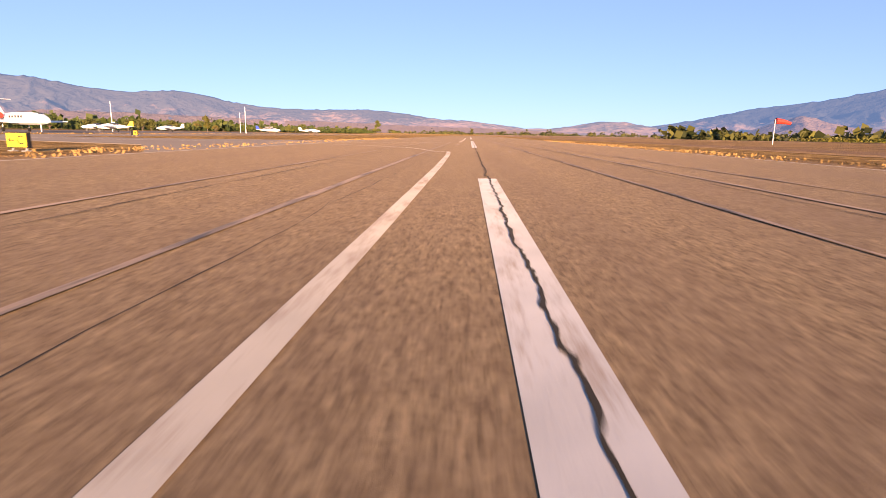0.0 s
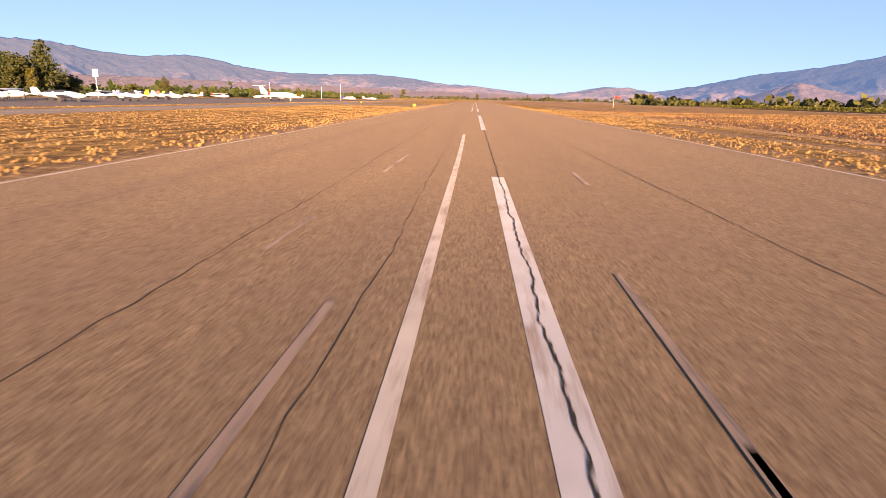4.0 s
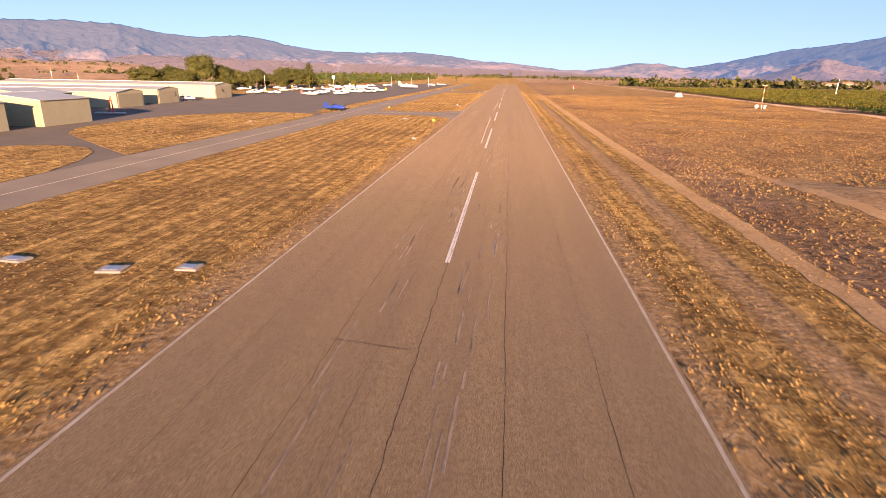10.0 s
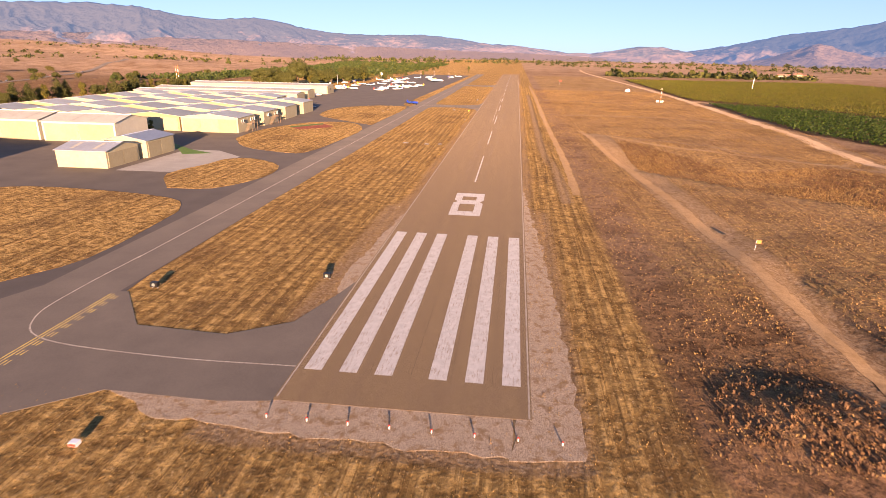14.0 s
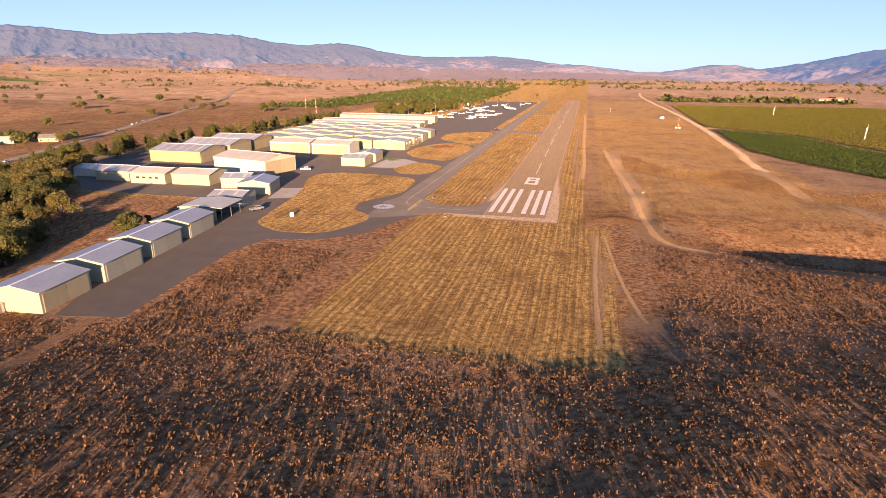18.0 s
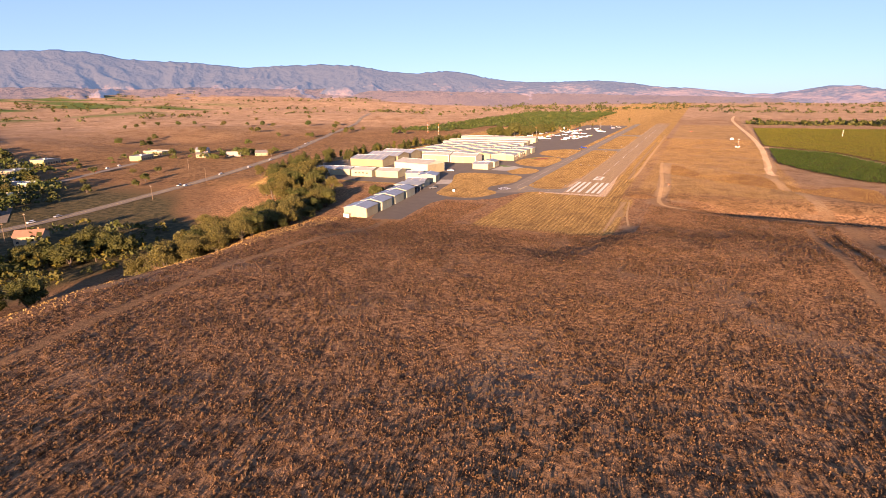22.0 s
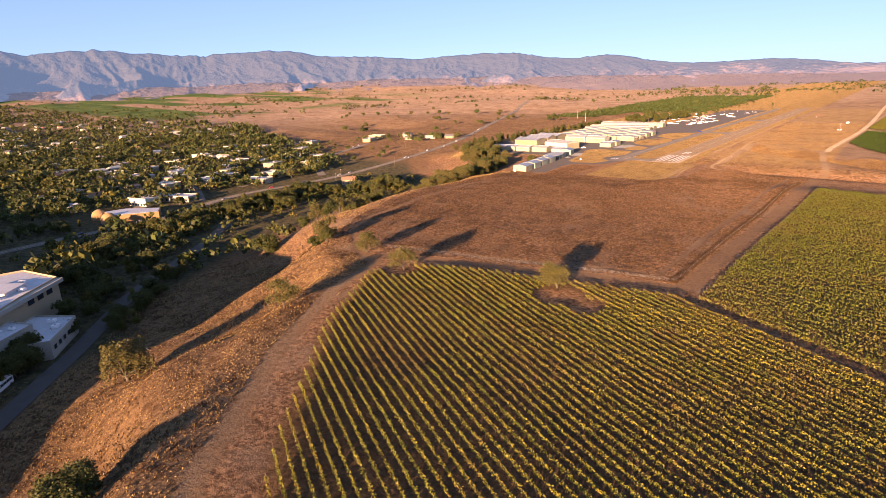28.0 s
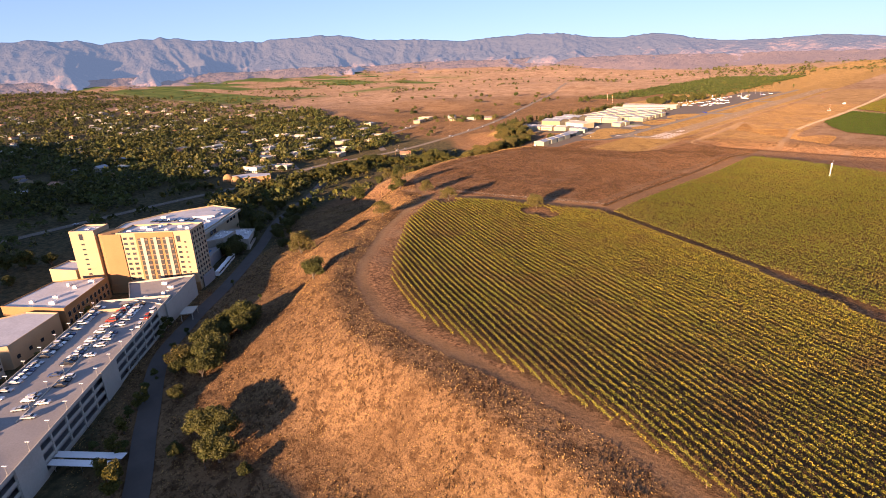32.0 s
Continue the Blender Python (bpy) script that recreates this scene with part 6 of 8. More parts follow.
rooftop_units([tuple(LOC(a, b)) for a, b in ((-40, 24), (-30, 30), (-28, 40), (-32, 52), (-34, 66), (-28, 74), (-30, 88), (-34, 92), (-28, 106), (-36, 118), (-62, 96), (-70, 104), (-50, 90), (-66, 46), (-74, 52), (-82, 60))], -0.34, 2)
window_grid(rear, (*LOC(-21.9, 70), -5.5), N3, 2, 1, 5.4, 3, 3.6, 3.0)
window_grid(rear, (*LOC(-22.9, 100), -5.5), N3, 3, 1, 6.4, 3, 4.2, 3.0)
block("resort_annex", [tuple(LOC(a, b)) for a, b in ((-21.5, 56), (-11, 63), (-9, 80), (-20.5, 84))], -15, -6.0, "stucco_white", "membrane", "low pale resort annex with a blue-grey roof", "annex", 0.6)
rooftop_units([tuple(LOC(a, b)) for a, b in ((-16, 68), (-14, 76), (-18, 74))], -5.94, 5)
annex3 = block("resort_annex", [tuple(LOC(a, b)) for a, b in ((-8.6, 66), (3, 70), (-1.5, 95), (-19.5, 97), (-19.5, 85), (-8.6, 81))], -15.5, -9.4, "stucco_white", "membrane", "low pale service building with a roof of plant", "annex", 0.7)
window_grid(annex3, (*LOC(2.8, 72), -13.4), (Vector((*(LOC(-1.5, 95) - LOC(3, 70)), 0))).normalized(), 5, 1, 4.4, 3, 2.4, 1.8)
rooftop_units([tuple(LOC(a, b)) for a, b in ((-4, 74), (-3, 84), (-8, 90))], -9.34, 6)
pool = thing("pool_terrace", Matrix.Identity(4), "raised terrace with a small blue swimming pool", "terrace")
part("deck", Shape().prism([tuple(LOC(a, b)) for a, b in ((1, 3), (0.8, 17.8), (-7, 24), (-10, 42), (-10.8, 62), (-21.6, 55), (-23.4, 22), (-9.8, 17.8))], -17, -10.2), M["deck"], pool)
part("parapet", Shape().prism([tuple(LOC(a, b)) for a, b in ((-6.9, 24), (-6.5, 24), (-9.6, 42), (-10.3, 62), (-10.7, 62), (-10, 42))], -10.2, -9.2), M["stucco_white"], pool, "pale terrace wall")
part("pool_water", Shape().prism([tuple(LOC(a, b)) for a, b in ((-20, 44), (-14, 43), (-14.5, 52), (-20, 52))], -10.25, -10.14), surface("pool_water", (0.02, 0.16, 0.34), (0.03, 0.2, 0.4), rough=0.08, relief=0.0, spec=0.6), pool)
block("resort_wing", [tuple(LOC(a, b)) for a, b in ((-88, 6), (-70, 2), (-69.3, 16), (-86, 20))], -15, -3.6, "stucco", "membrane", "cream lower wing beside the hotel tower", "resort wing", 0.8)
front = block("resort_hall", [tuple(LOC(a, b)) for a, b in ((-44, -47), (-48, -5), (-75, -10), (-79, -42))], -16, -5.2, "stucco_tan", "membrane", "long low tan front hall with a pale roof", "resort hall", 0.6)
window_grid(front, (*LOC(-44.2, -45), -14.2), (Vector((*(LOC(-48, -5) - LOC(-44, -47)), 0))).normalized(), 10, 2, 4.0, 3.8, 2.2, 2.6, frame_m="stucco_white")
rooftop_units([tuple(LOC(a, b)) for a, b in ((-52, -12), (-56, -20), (-62, -16), (-58, -32), (-66, -38), (-54, -40))], -5.14, 7)
hall2 = block("resort_hall", [tuple(LOC(a, b)) for a, b in ((-44, -83), (-45, -50), (-62, -48), (-80, -61), (-78, -93))], -16, -6.2, "stucco", "membrane", "cream hall with a pale blue-grey roof", "resort hall", 0.6)
window_grid(hall2, (*LOC(-44.1, -80), -13.5), (Vector((*(LOC(-45, -50) - LOC(-44, -83)), 0))).normalized(), 4, 1, 7.5, 3, 2.2, 1.8)
deck2 = block("parking_block", [tuple(LOC(a, b)) for a, b in ((-44, -124), (-44, -88), (-79, -98), (-80, -128))], -16, -9.0, "garage", "deck", "low grey concrete parking block", "garage", 0.9)
# dark panes stand in for the shaded openings of the block
window_grid(deck2, (*LOC(-44, -121), -13.6), N3, 6, 2, 5.6, 2.6, 4.4, 1.2, frame_m="garage")
podium = block("resort_podium", [(16, -577), (-13.5, -550.5), (-31, -578), (-6, -586)], -16, -5.6, "garage", "deck", "grey concrete entrance block with plant on its roof", "podium", 0.9)
window_grid(podium, (12, -573.5, -12.4), Vector((-29.5, 26.5, 0)).normalized(), 5, 1, 6.4, 3, 4.4, 2.6, frame_m="garage")
rooftop_units([(0, -572), (-6, -566), (-14, -566), (-2, -580)], -5.55, 3)
canopy = thing("resort_canopy", pose(15, -567, gz(15, -567), 0, 0, -40), "flat grey canopy on posts over the resort entrance", "canopy")
part("roof", Shape().box(-4.5, -3, 3.6, 4.5, 3, 4.0), M["garage"], canopy)
for a in (-4, 4):
    for b in (-2.6, 2.6):
        part("post", Shape().box(a - 0.15, b - 0.15, -0.5, a + 0.15, b + 0.15, 3.62), M["garage"], canopy)

# the parking garage: decks with open sides, a ramp, parapets and lamp posts
G0, G1 = Vector((118, -664)), Vector((7, -571))
GU = (G1 - G0).normalized()
GN = Vector((-GU.y, GU.x))
GL = (G1 - G0).length
garage = thing("parking_garage", Matrix.Identity(4), "long four-level grey concrete parking garage with cars on top", "garage")
P = lambda a, b: tuple(G0 + GU * a + GN * b)
W_ = 33.0
for k, z in enumerate((-15.9, -12.3, -8.8, -5.3)):
    part("deck", Shape().prism([P(0, 0), P(GL, 0), P(GL, W_), P(0, W_)], z - 0.35, z), M["deck"], garage)
# near-black block between the decks stands in for the shaded interior
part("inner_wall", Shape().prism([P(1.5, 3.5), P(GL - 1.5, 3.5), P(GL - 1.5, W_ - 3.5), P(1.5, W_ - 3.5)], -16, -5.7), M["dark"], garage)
for z0, z1 in ((-17.5, -14.8), (-12.7, -11.2), (-9.2, -7.7), (-5.7, -4.2)):
    for a0, b0, a1, b1 in ((0, 0, GL, 0.3), (0, W_ - 0.3, GL, W_), (0, 0.3, 0.3, W_ - 0.3), (GL - 0.3, 0.3, GL, W_ - 0.3)):
        part("parapet", Shape().prism([P(a0, b0), P(a1, b0), P(a1, b1), P(a0, b1)], z0, z1), M["garage"], garage)
for a in np.arange(0, GL + 0.1, GL / 16):
    for b in (-0.12, W_ - 0.4):
        part("column", Shape().prism([P(a - 0.35, b), P(a + 0.35, b), P(a + 0.35, b + 0.52), P(a - 0.35, b + 0.52)], -17, -4.3), M["garage"], garage)
for a0, a1 in ((18, 30), (70, 82), (126, 140)):
    part("stair_panel", Shape().prism([P(a0, -0.3), P(a1, -0.3), P(a1, -0.02), P(a0, -0.02)], -17, -4.0), M["garage"], garage, "blank concrete stair panel")
for a0 in (40, 132):
    part("ramp_wall", Shape().prism([P(a0, 17), P(a0 + 0.4, 17), P(a0 + 0.4, W_), P(a0, W_)], -5.3, -3.9), M["stucco"], garage, "cream ramp wall")
part("median", Shape().prism([P(44, 14.4), P(GL - 10, 14.4), P(GL - 10, 14.8), P(44, 14.8)], -5.3, -5.0), M["garage"], garage)


def lamp(x, y, z, h, label, group, turn=0.0):
    ob = thing("street_lamp", pose(x, y, z, 0, 0, turn), label, "lamp post", group)
    part("pole", Shape().tube([(0, 0, -0.05), (0, 0, h)], [0.09, 0.06], 6), M["steel"], ob)
    part("base", Shape().tube([(0, 0, -0.05), (0, 0, 0.6)], [0.28, 0.28], 8), M["garage"], ob)
    for s in (-1, 1):
        part("head", Shape().box(0.05 * s if s > 0 else -0.75, -0.17, h - 0.02, 0.75 if s > 0 else -0.05, 0.17, h + 0.14), M["white"], ob)
    return ob


l0 = lamp(*P(6, 0.9), -5.3, 3.6, "white twin-headed lamp post on a garage deck", "garage lamps", 40)
for k in range(1, 14):
    copy_thing(l0, pose(*P(6 + 10.6 * k, 0.9), -5.3, 0, 0, 40))
for k in range(8):
    copy_thing(l0, pose(*P(52 + 11 * k, 14.6), -5.3, 0, 0, 40))
for k in range(9):
    copy_thing(l0, pose(*P(48 + 11 * k, W_ - 0.9), -5.3, 0, 0, 40))


# ---------------------------------------------------------------- cars
def car_proto(paint, name, length=4.6, tall=1.45, van=False):
    ob = thing(name, pose(0, 0, -500), "", "car")
    L, w = length, 1.8
    s = Shape()
    prof = [(-L / 2, 0.45), (-L / 2, 0.85), (-L / 2 + 0.9, 0.95), (L / 2 - 1.1, 0.95), (L / 2, 0.78), (L / 2, 0.4)]
    n = len(prof)
    s.add([(x, -w / 2, z) for x, z in prof] + [(x, w / 2, z) for x, z in prof], [tuple(range(n)), tuple(range(n, 2 * n))[::-1]] + [(i, n + i, n + (i + 1) % n, (i + 1) % n) for i in range(n)])
    part("body", s, M[paint], ob)
    cab = [(-L / 2 + (0.25 if van else 0.75), 0.93), (-L / 2 + (0.35 if van else 1.35), tall - 0.04), (L / 2 - 2.1, tall - 0.04), (L / 2 - 1.25, 0.93)]
    c = Shape().add([(x, -w / 2 + 0.08 + (0.14 if z > 1 else 0), z) for x, z in cab] + [(x, w / 2 - 0.08 - (0.14 if z > 1 else 0), z) for x, z in cab], [(0, 1, 2, 3), (7, 6, 5, 4), (0, 4, 5, 1), (1, 5, 6, 2), (2, 6, 7, 3), (3, 7, 4, 0)])
    part("glasshouse", c, M["glass"], ob)
    part("roof", Shape().box(cab[1][0] + 0.05, -w / 2 + 0.2, tall - 0.05, cab[2][0] - 0.02, w / 2 - 0.2, tall + 0.02), M[paint], ob)
    for x in (-L / 2 + 0.85, L / 2 - 0.9):
        for y in (-w / 2 + 0.1, w / 2 - 0.1):
            part("wheel", Shape().tube([(x, y - 0.12, 0.33), (x, y + 0.12, 0.33)], [0.33, 0.33], 10), M["black"], ob)
    for y in (-0.6, 0.6):
        part("headlight", Shape().box(L / 2 - 0.06, y - 0.2, 0.62, L / 2 + 0.01, y + 0.2, 0.76), M["white"], ob)
    return ob


M["car_silver"] = surface("silver_car_paint", (0.42, 0.43, 0.45), (0.46, 0.47, 0.49), rough=0.25, metal=0.3, relief=0.0, spec=0.6)
M["car_black"] = surface("black_car_paint", (0.02, 0.02, 0.023), (0.03, 0.03, 0.034), rough=0.15, relief=0.0, spec=0.7)
M["car_blue"] = surface("dark_blue_car_paint", (0.03, 0.05, 0.12), (0.04, 0.06, 0.14), rough=0.2, relief=0.0, spec=0.6)
CARS = [(car_proto(m, "car", l, t, v), text) for m, l, t, v, text in (
    ("white", 4.7, 1.6, True, "white parked estate car"), ("car_silver", 4.6, 1.45, False, "silver parked saloon car"), ("car_black", 4.7, 1.5, False, "black parked saloon car"),
    ("red", 4.8, 1.75, True, "red parked sport utility car"), ("car_blue", 4.5, 1.45, False, "dark blue parked saloon car"), ("white", 4.4, 1.4, False, "white parked saloon car"))]
crng = np.random.default_rng(51)


def park(x, y, z, turn, group, k=None):
    k = int(crng.choice(6, p=[0.2, 0.24, 0.22, 0.06, 0.12, 0.16])) if k is None else k
    ob = copy_thing(CARS[k][0], pose(x, y, z, 0, 0, turn))
    ob["label"], ob["group"] = CARS[k][1], group
    return ob


gturn = math.degrees(math.atan2(GN.y, GN.x))
for a in np.arange(46, GL - 6, 2.75):
    for b, keep in ((W_ - 3.2, 0.72), (11.6, 0.6), (17.6, 0.62)):
        if crng.random() < keep * (1.15 if a > 80 else 0.6):
            park(*P(a, b), -5.3, gturn + (180 if b > 20 else 0) + crng.normal(0, 2), "cars on the garage roof")
for a in (112, 121, 128):
    park(*P(a, 2.4), -5.3, gturn + 90, "cars on the garage roof", 3 if a == 121 else None)
for a in np.arange(2, 36, 2.8):
    if crng.random() < 0.7:
        park(*P(a, W_ - 9), -5.3, gturn, "cars on the garage roof")


# shuttle coaches beside the hotel
def coach(x, y, turn):
    z = gz(x, y)
    ob = thing("coach", pose(x, y, z, 0, 0, turn), "parked white shuttle coach with dark windows", "coach", "shuttle coaches")
    part("body", Shape().prism([(-5.6, -1.2), (5.3, -1.2), (5.6, -0.9), (5.6, 0.9), (5.3, 1.2), (-5.6, 1.2)], 0.45, 3.2), M["white"], ob)
    part("roof", Shape().box(-5.4, -1.1, 3.2, 5.2, 1.1, 3.35), M["white"], ob)
    for s in (-1, 1):
        for k in range(6):
            part("window", Shape().box(-5.2 + 1.7 * k, s * 1.2 - 0.02, 1.7, -3.7 + 1.7 * k, s * 1.2 + 0.02, 2.7), M["glass"], ob)
        for xw in (-3.6, 3.6):
            part("wheel", Shape().tube([(xw, s * 1.05 - 0.15, 0.5), (xw, s * 1.05 + 0.15, 0.5)], [0.5, 0.5], 12), M["black"], ob)
    part("windscreen", Shape().box(5.58, -0.85, 1.4, 5.63, 0.85, 2.8), M["glass"], ob)


for x, y in ((-36, -527), (-44.5, -519.5), (-53, -512)):
    coach(x, y, 137)
solar = thing("car_park_canopy", pose(101, -637, gz(101, -637), 0, 0, 38), "long white flat canopy over a car park", "canopy")
for k in range(2):
    part("roof", Shape().box(-12, -1.6 + 3.8 * k, 3.2, 12, 1.2 + 3.8 * k, 3.4), M["white"], solar)
    for xx in (-9, 0, 9):
        part("post", Shape().tube([(xx, -0.2 + 3.8 * k, -0.3), (xx, -0.2 + 3.8 * k, 3.3)], [0.12, 0.12], 6), M["steel"], solar)


# ---------------------------------------------------------------- valley roads and the town
def draped(name, line, width, material, label, category, lift=0.22):
    pts = bend(line, 12)
    out = []
    for (ax_, ay_), (bx_, by_) in zip(pts[:-1], pts[1:]):
        k = max(1, int(math.hypot(bx_ - ax_, by_ - ay_) / 6))
        out += [(ax_ + (bx_ - ax_) * i / k, ay_ + (by_ - ay_) * i / k) for i in range(k)]
    s, v = Shape(), []
    for i, (x, y) in enumerate(out):
        a, b = out[max(i - 1, 0)], out[min(i + 1, len(out) - 1)]
        d = Vector((b[0] - a[0], b[1] - a[1])).normalized() * (width / 2)
        zz = max(gz(x - d.y, y + d.x), gz(x, y), gz(x + d.y, y - d.x)) + lift
        v += [(x - d.y, y + d.x, zz), (x + d.y, y - d.x, zz)]
    s.add(v, [(2 * i + 1, 2 * i, 2 * i + 2, 2 * i + 3) for i in range(len(out) - 1)])
    return tagged(part(name, s, material), label, category, kind="structure"), out


hw, hw_line = draped("road_highway", HIGHWAY, 10, M["taxi"], "two-lane grey valley highway", "road", 0.3)
part("centre_line", draped("line", HIGHWAY, 0.35, M["yellow"], "", "", 0.36)[0].data, M["yellow"], hw)
cr, cr_line = draped("road_resort", CASINO_ROAD, 7.5, M["road"], "dark shaded access road below the mesa", "road", 0.25)
for o in [o for o in scene.objects if o.name.startswith("line")]:
    bpy.data.objects.remove(o)
for i in range(26):
    k = int(crng.integers(40, len(hw_line) - 60))
    (ax_, ay_), (bx_, by_) = hw_line[k], hw_line[k + 1]
    a = math.degrees(math.atan2(by_ - ay_, bx_ - ax_))
    side = 3.0 * (1 if crng.random() < 0.5 else -1)
    d = Vector((bx_ - ax_, by_ - ay_)).normalized()
    park(ax_ - d.y * side, ay_ + d.x * side, gz(ax_, ay_) + 0.32, a if side < 0 else a + 180, "cars on the highway")


def dirt_material(name, a, b_, c):
    m, n, l, b = nodes_of(name)
    co = n.new("ShaderNodeNewGeometry").outputs["Position"]
    grit, blot, wide = noise_node(n, l, co, 5.0, 6.0, 0.75), noise_node(n, l, co, 0.7, 5.0, 0.7), noise_node(n, l, co, 0.06, 3.0)
    col = mix(n, l, ramp(n, l, grit, 0.38, 0.62), a, b_)
    col = mix(n, l, maths(n, l, "MULTIPLY", ramp(n, l, blot, 0.50, 0.64), 0.7), col, c)
    col = mix(n, l, maths(n, l, "MULTIPLY", ramp(n, l, wide, 0.45, 0.65), 0.5), col, c)
    l.new(col, b.inputs["Base Color"])
    value(b, "Roughness", 1.0), value(b, "Specular IOR Level", 0.05), value(b, "Diffuse Roughness", 0.4)
    bump(n, l, b, maths(n, l, "ADD", grit, blot), 0.6, 0.10)
    return m


def frayed(name, line, width, material, label, lift, seed):
    """A dirt track that lies on the ground, with an uneven edge on either side."""
    rg = np.random.default_rng(seed)
    pts = bend(line, 10)
    out = []
    for (ax_, ay_), (bx_, by_) in zip(pts[:-1], pts[1:]):
        k = max(1, int(math.hypot(bx_ - ax_, by_ - ay_) / 1.3))
        out += [(ax_ + (bx_ - ax_) * i / k, ay_ + (by_ - ay_) * i / k) for i in range(k)]
    v = []
    for i, (x, y) in enumerate(out):
        a, b = out[max(i - 1, 0)], out[min(i + 1, len(out) - 1)]
        d = Vector((b[0] - a[0], b[1] - a[1])).normalized()
        sides = (width / 2 * rg.uniform(0.7, 1.2), 0.0, -width / 2 * rg.uniform(0.7, 1.2))
        v += [(x - d.y * o, y + d.x * o, gz(x - d.y * o, y + d.x * o) + (lift if o == 0 else lift - 0.03)) for o in sides]
    f = [q for i in range(len(out) - 1) for q in ((3 * i + 1, 3 * i, 3 * i + 3, 3 * i + 4), (3 * i + 2, 3 * i + 1, 3 * i + 4, 3 * i + 5))]
    tagged(part(name, Shape().add(v, f), material), label, "track", kind="structure")


M["dirt_road"] = dirt_material("pale_dirt_road", (0.30, 0.21, 0.135), (0.47, 0.35, 0.235), (0.27, 0.175, 0.10))
M["dirt_path"] = dirt_material("worn_dirt_path", (0.24, 0.157, 0.086), (0.35, 0.238, 0.136), (0.22, 0.136, 0.068))
for k, (w, m, line) in enumerate((
        (5.5, "dirt_road", [(142, 1250), (128, 1010), (129, 550), (126, 350), (118, 203), (114.5, 150), (116, 122)]),
        (3.6, "dirt_road", [(127, 374), (150, 348), (187, 319), (208, 228), (260, 163), (322, 124)]),
        (2.4, "dirt_path", [(37, 178), (42, 176), (50, 165), (62, 150), (85, 138), (102, 130), (112, 142)]),
        (2.0, "dirt_path", [(21, 520), (22, 400), (22.2, 217), (23, 140), (23, 108), (22.5, 75)]),
        (2.4, "dirt_path", [(35, 190), (36, 172), (38.5, 120), (42, 70), (44, 20), (45, -12), (49, -25), (57, -28.5), (70, -28), (82, -31), (122, -44)]),
        (1.6, "dirt_path", [(24, 250), (68, 252), (118, 234)]), (1.6, "dirt_path", [(24, 346), (70, 344), (122, 338)]), (1.4, "dirt_path", [(24, 182), (36, 180)]), (1.6, "dirt_path", [(24, 430), (70, 426), (120, 430)]),
        (1.1, "dirt_path", [(28, -22), (27, -60), (27.5, -100)]), (1.0, "dirt_path", [(30, -22), (33, -60), (37, -88)]))):
    frayed("track_dirt", line, w, M[m], "pale dirt road beside the vineyards" if m == "dirt_road" else "worn dirt path over the airfield's rough grass", 0.045 + 0.004 * k, 300 + k)

STREETS = [[(-312, -300), (-480, -225), (-640, -160), (-790, -95)], [(-345, -240), (-430, -80), (-500, 90)], [(-400, -340), (-545, -110), (-640, 60)], [(-325, -150), (-500, -40), (-660, 20)], [(-330, -345), (-520, -300), (-720, -250)]]
for line in STREETS:
    draped("road_street", line, 9, M["taxi"], "grey asphalt street between shops", "road", 0.2)
for i in range(26):
    line = STREETS[i % 5]
    k, f = int(crng.integers(len(line) - 1)), crng.random()
    (ax_, ay_), (bx_, by_) = line[k], line[k + 1]
    d = Vector((bx_ - ax_, by_ - ay_)).normalized()
    x, y = ax_ + (bx_ - ax_) * f - d.y * 5.6, ay_ + (by_ - ay_) * f + d.x * 5.6
    park(x, y, gz(x, y) + 0.05, math.degrees(math.atan2(d.y, d.x)), "cars along the streets")


def house_proto(seed):
    rg = np.random.default_rng(seed)
    w, d, h = rg.uniform(11, 17), rg.uniform(8, 11), rg.uniform(2.8, 5.5)
    ob = thing("house", pose(0, 0, -500), "", "house", "houses of the town")
    wall = ("stucco_white", "stucco", "stucco_white", "wall_beige")[seed % 4]
    roof = ("roof_dark", "roof_tile", "roof_grey", "roof_dark", "roof_pale")[seed % 5]
    r = d * 0.24
    body = Shape().box(-w / 2, -d / 2, -1.5, w / 2, d / 2, h)
    body.add([(-w / 2, -d / 2, h), (-w / 2, d / 2, h), (-w / 2, 0, h + r), (w / 2, -d / 2, h), (w / 2, d / 2, h), (w / 2, 0, h + r)], [(0, 2, 1), (3, 4, 5)])
    part("wall", body, M[wall], ob)
    for s in (-1, 1):
        e = [(-w / 2 - 0.5, s * (d / 2 + 0.5), h - r / d), (w / 2 + 0.5, s * (d / 2 + 0.5), h - r / d), (w / 2 + 0.5, 0, h + r), (-w / 2 - 0.5, 0, h + r)]
        part("roof", Shape().add([(a, b, c + 0.02) for a, b, c in e] + [(a, b, c + 0.2) for a, b, c in e], [(0, 1, 2, 3), (7, 6, 5, 4), (0, 4, 5, 1), (1, 5, 6, 2), (2, 6, 7, 3), (3, 7, 4, 0)]), M[roof], ob)
    for s in (-1, 1):
        for k in range(3):
            x = -w / 2 + 1.2 + k * (w - 3.4) / 2
            part("window", Shape().box(x, s * d / 2 - 0.08, 1.03, x + 1.2, s * d / 2 + 0.08, 2.22), M["glass"], ob)
    part("door", Shape().box(-0.5, -d / 2 - 0.09, 0, 0.5, -d / 2 + 0.02, 2.05), M["wood"], ob)
    part("chimney", Shape().box(w * 0.25, 0.6, h, w * 0.25 + 0.7, 1.3, h + r + 0.9), M["stucco_tan"], ob)
    return ob, ("pale house with a low pitched roof among trees", "cream house with a clay tile roof", "white house with a grey metal roof", "small pale house with a dark shingle roof")[seed % 4]


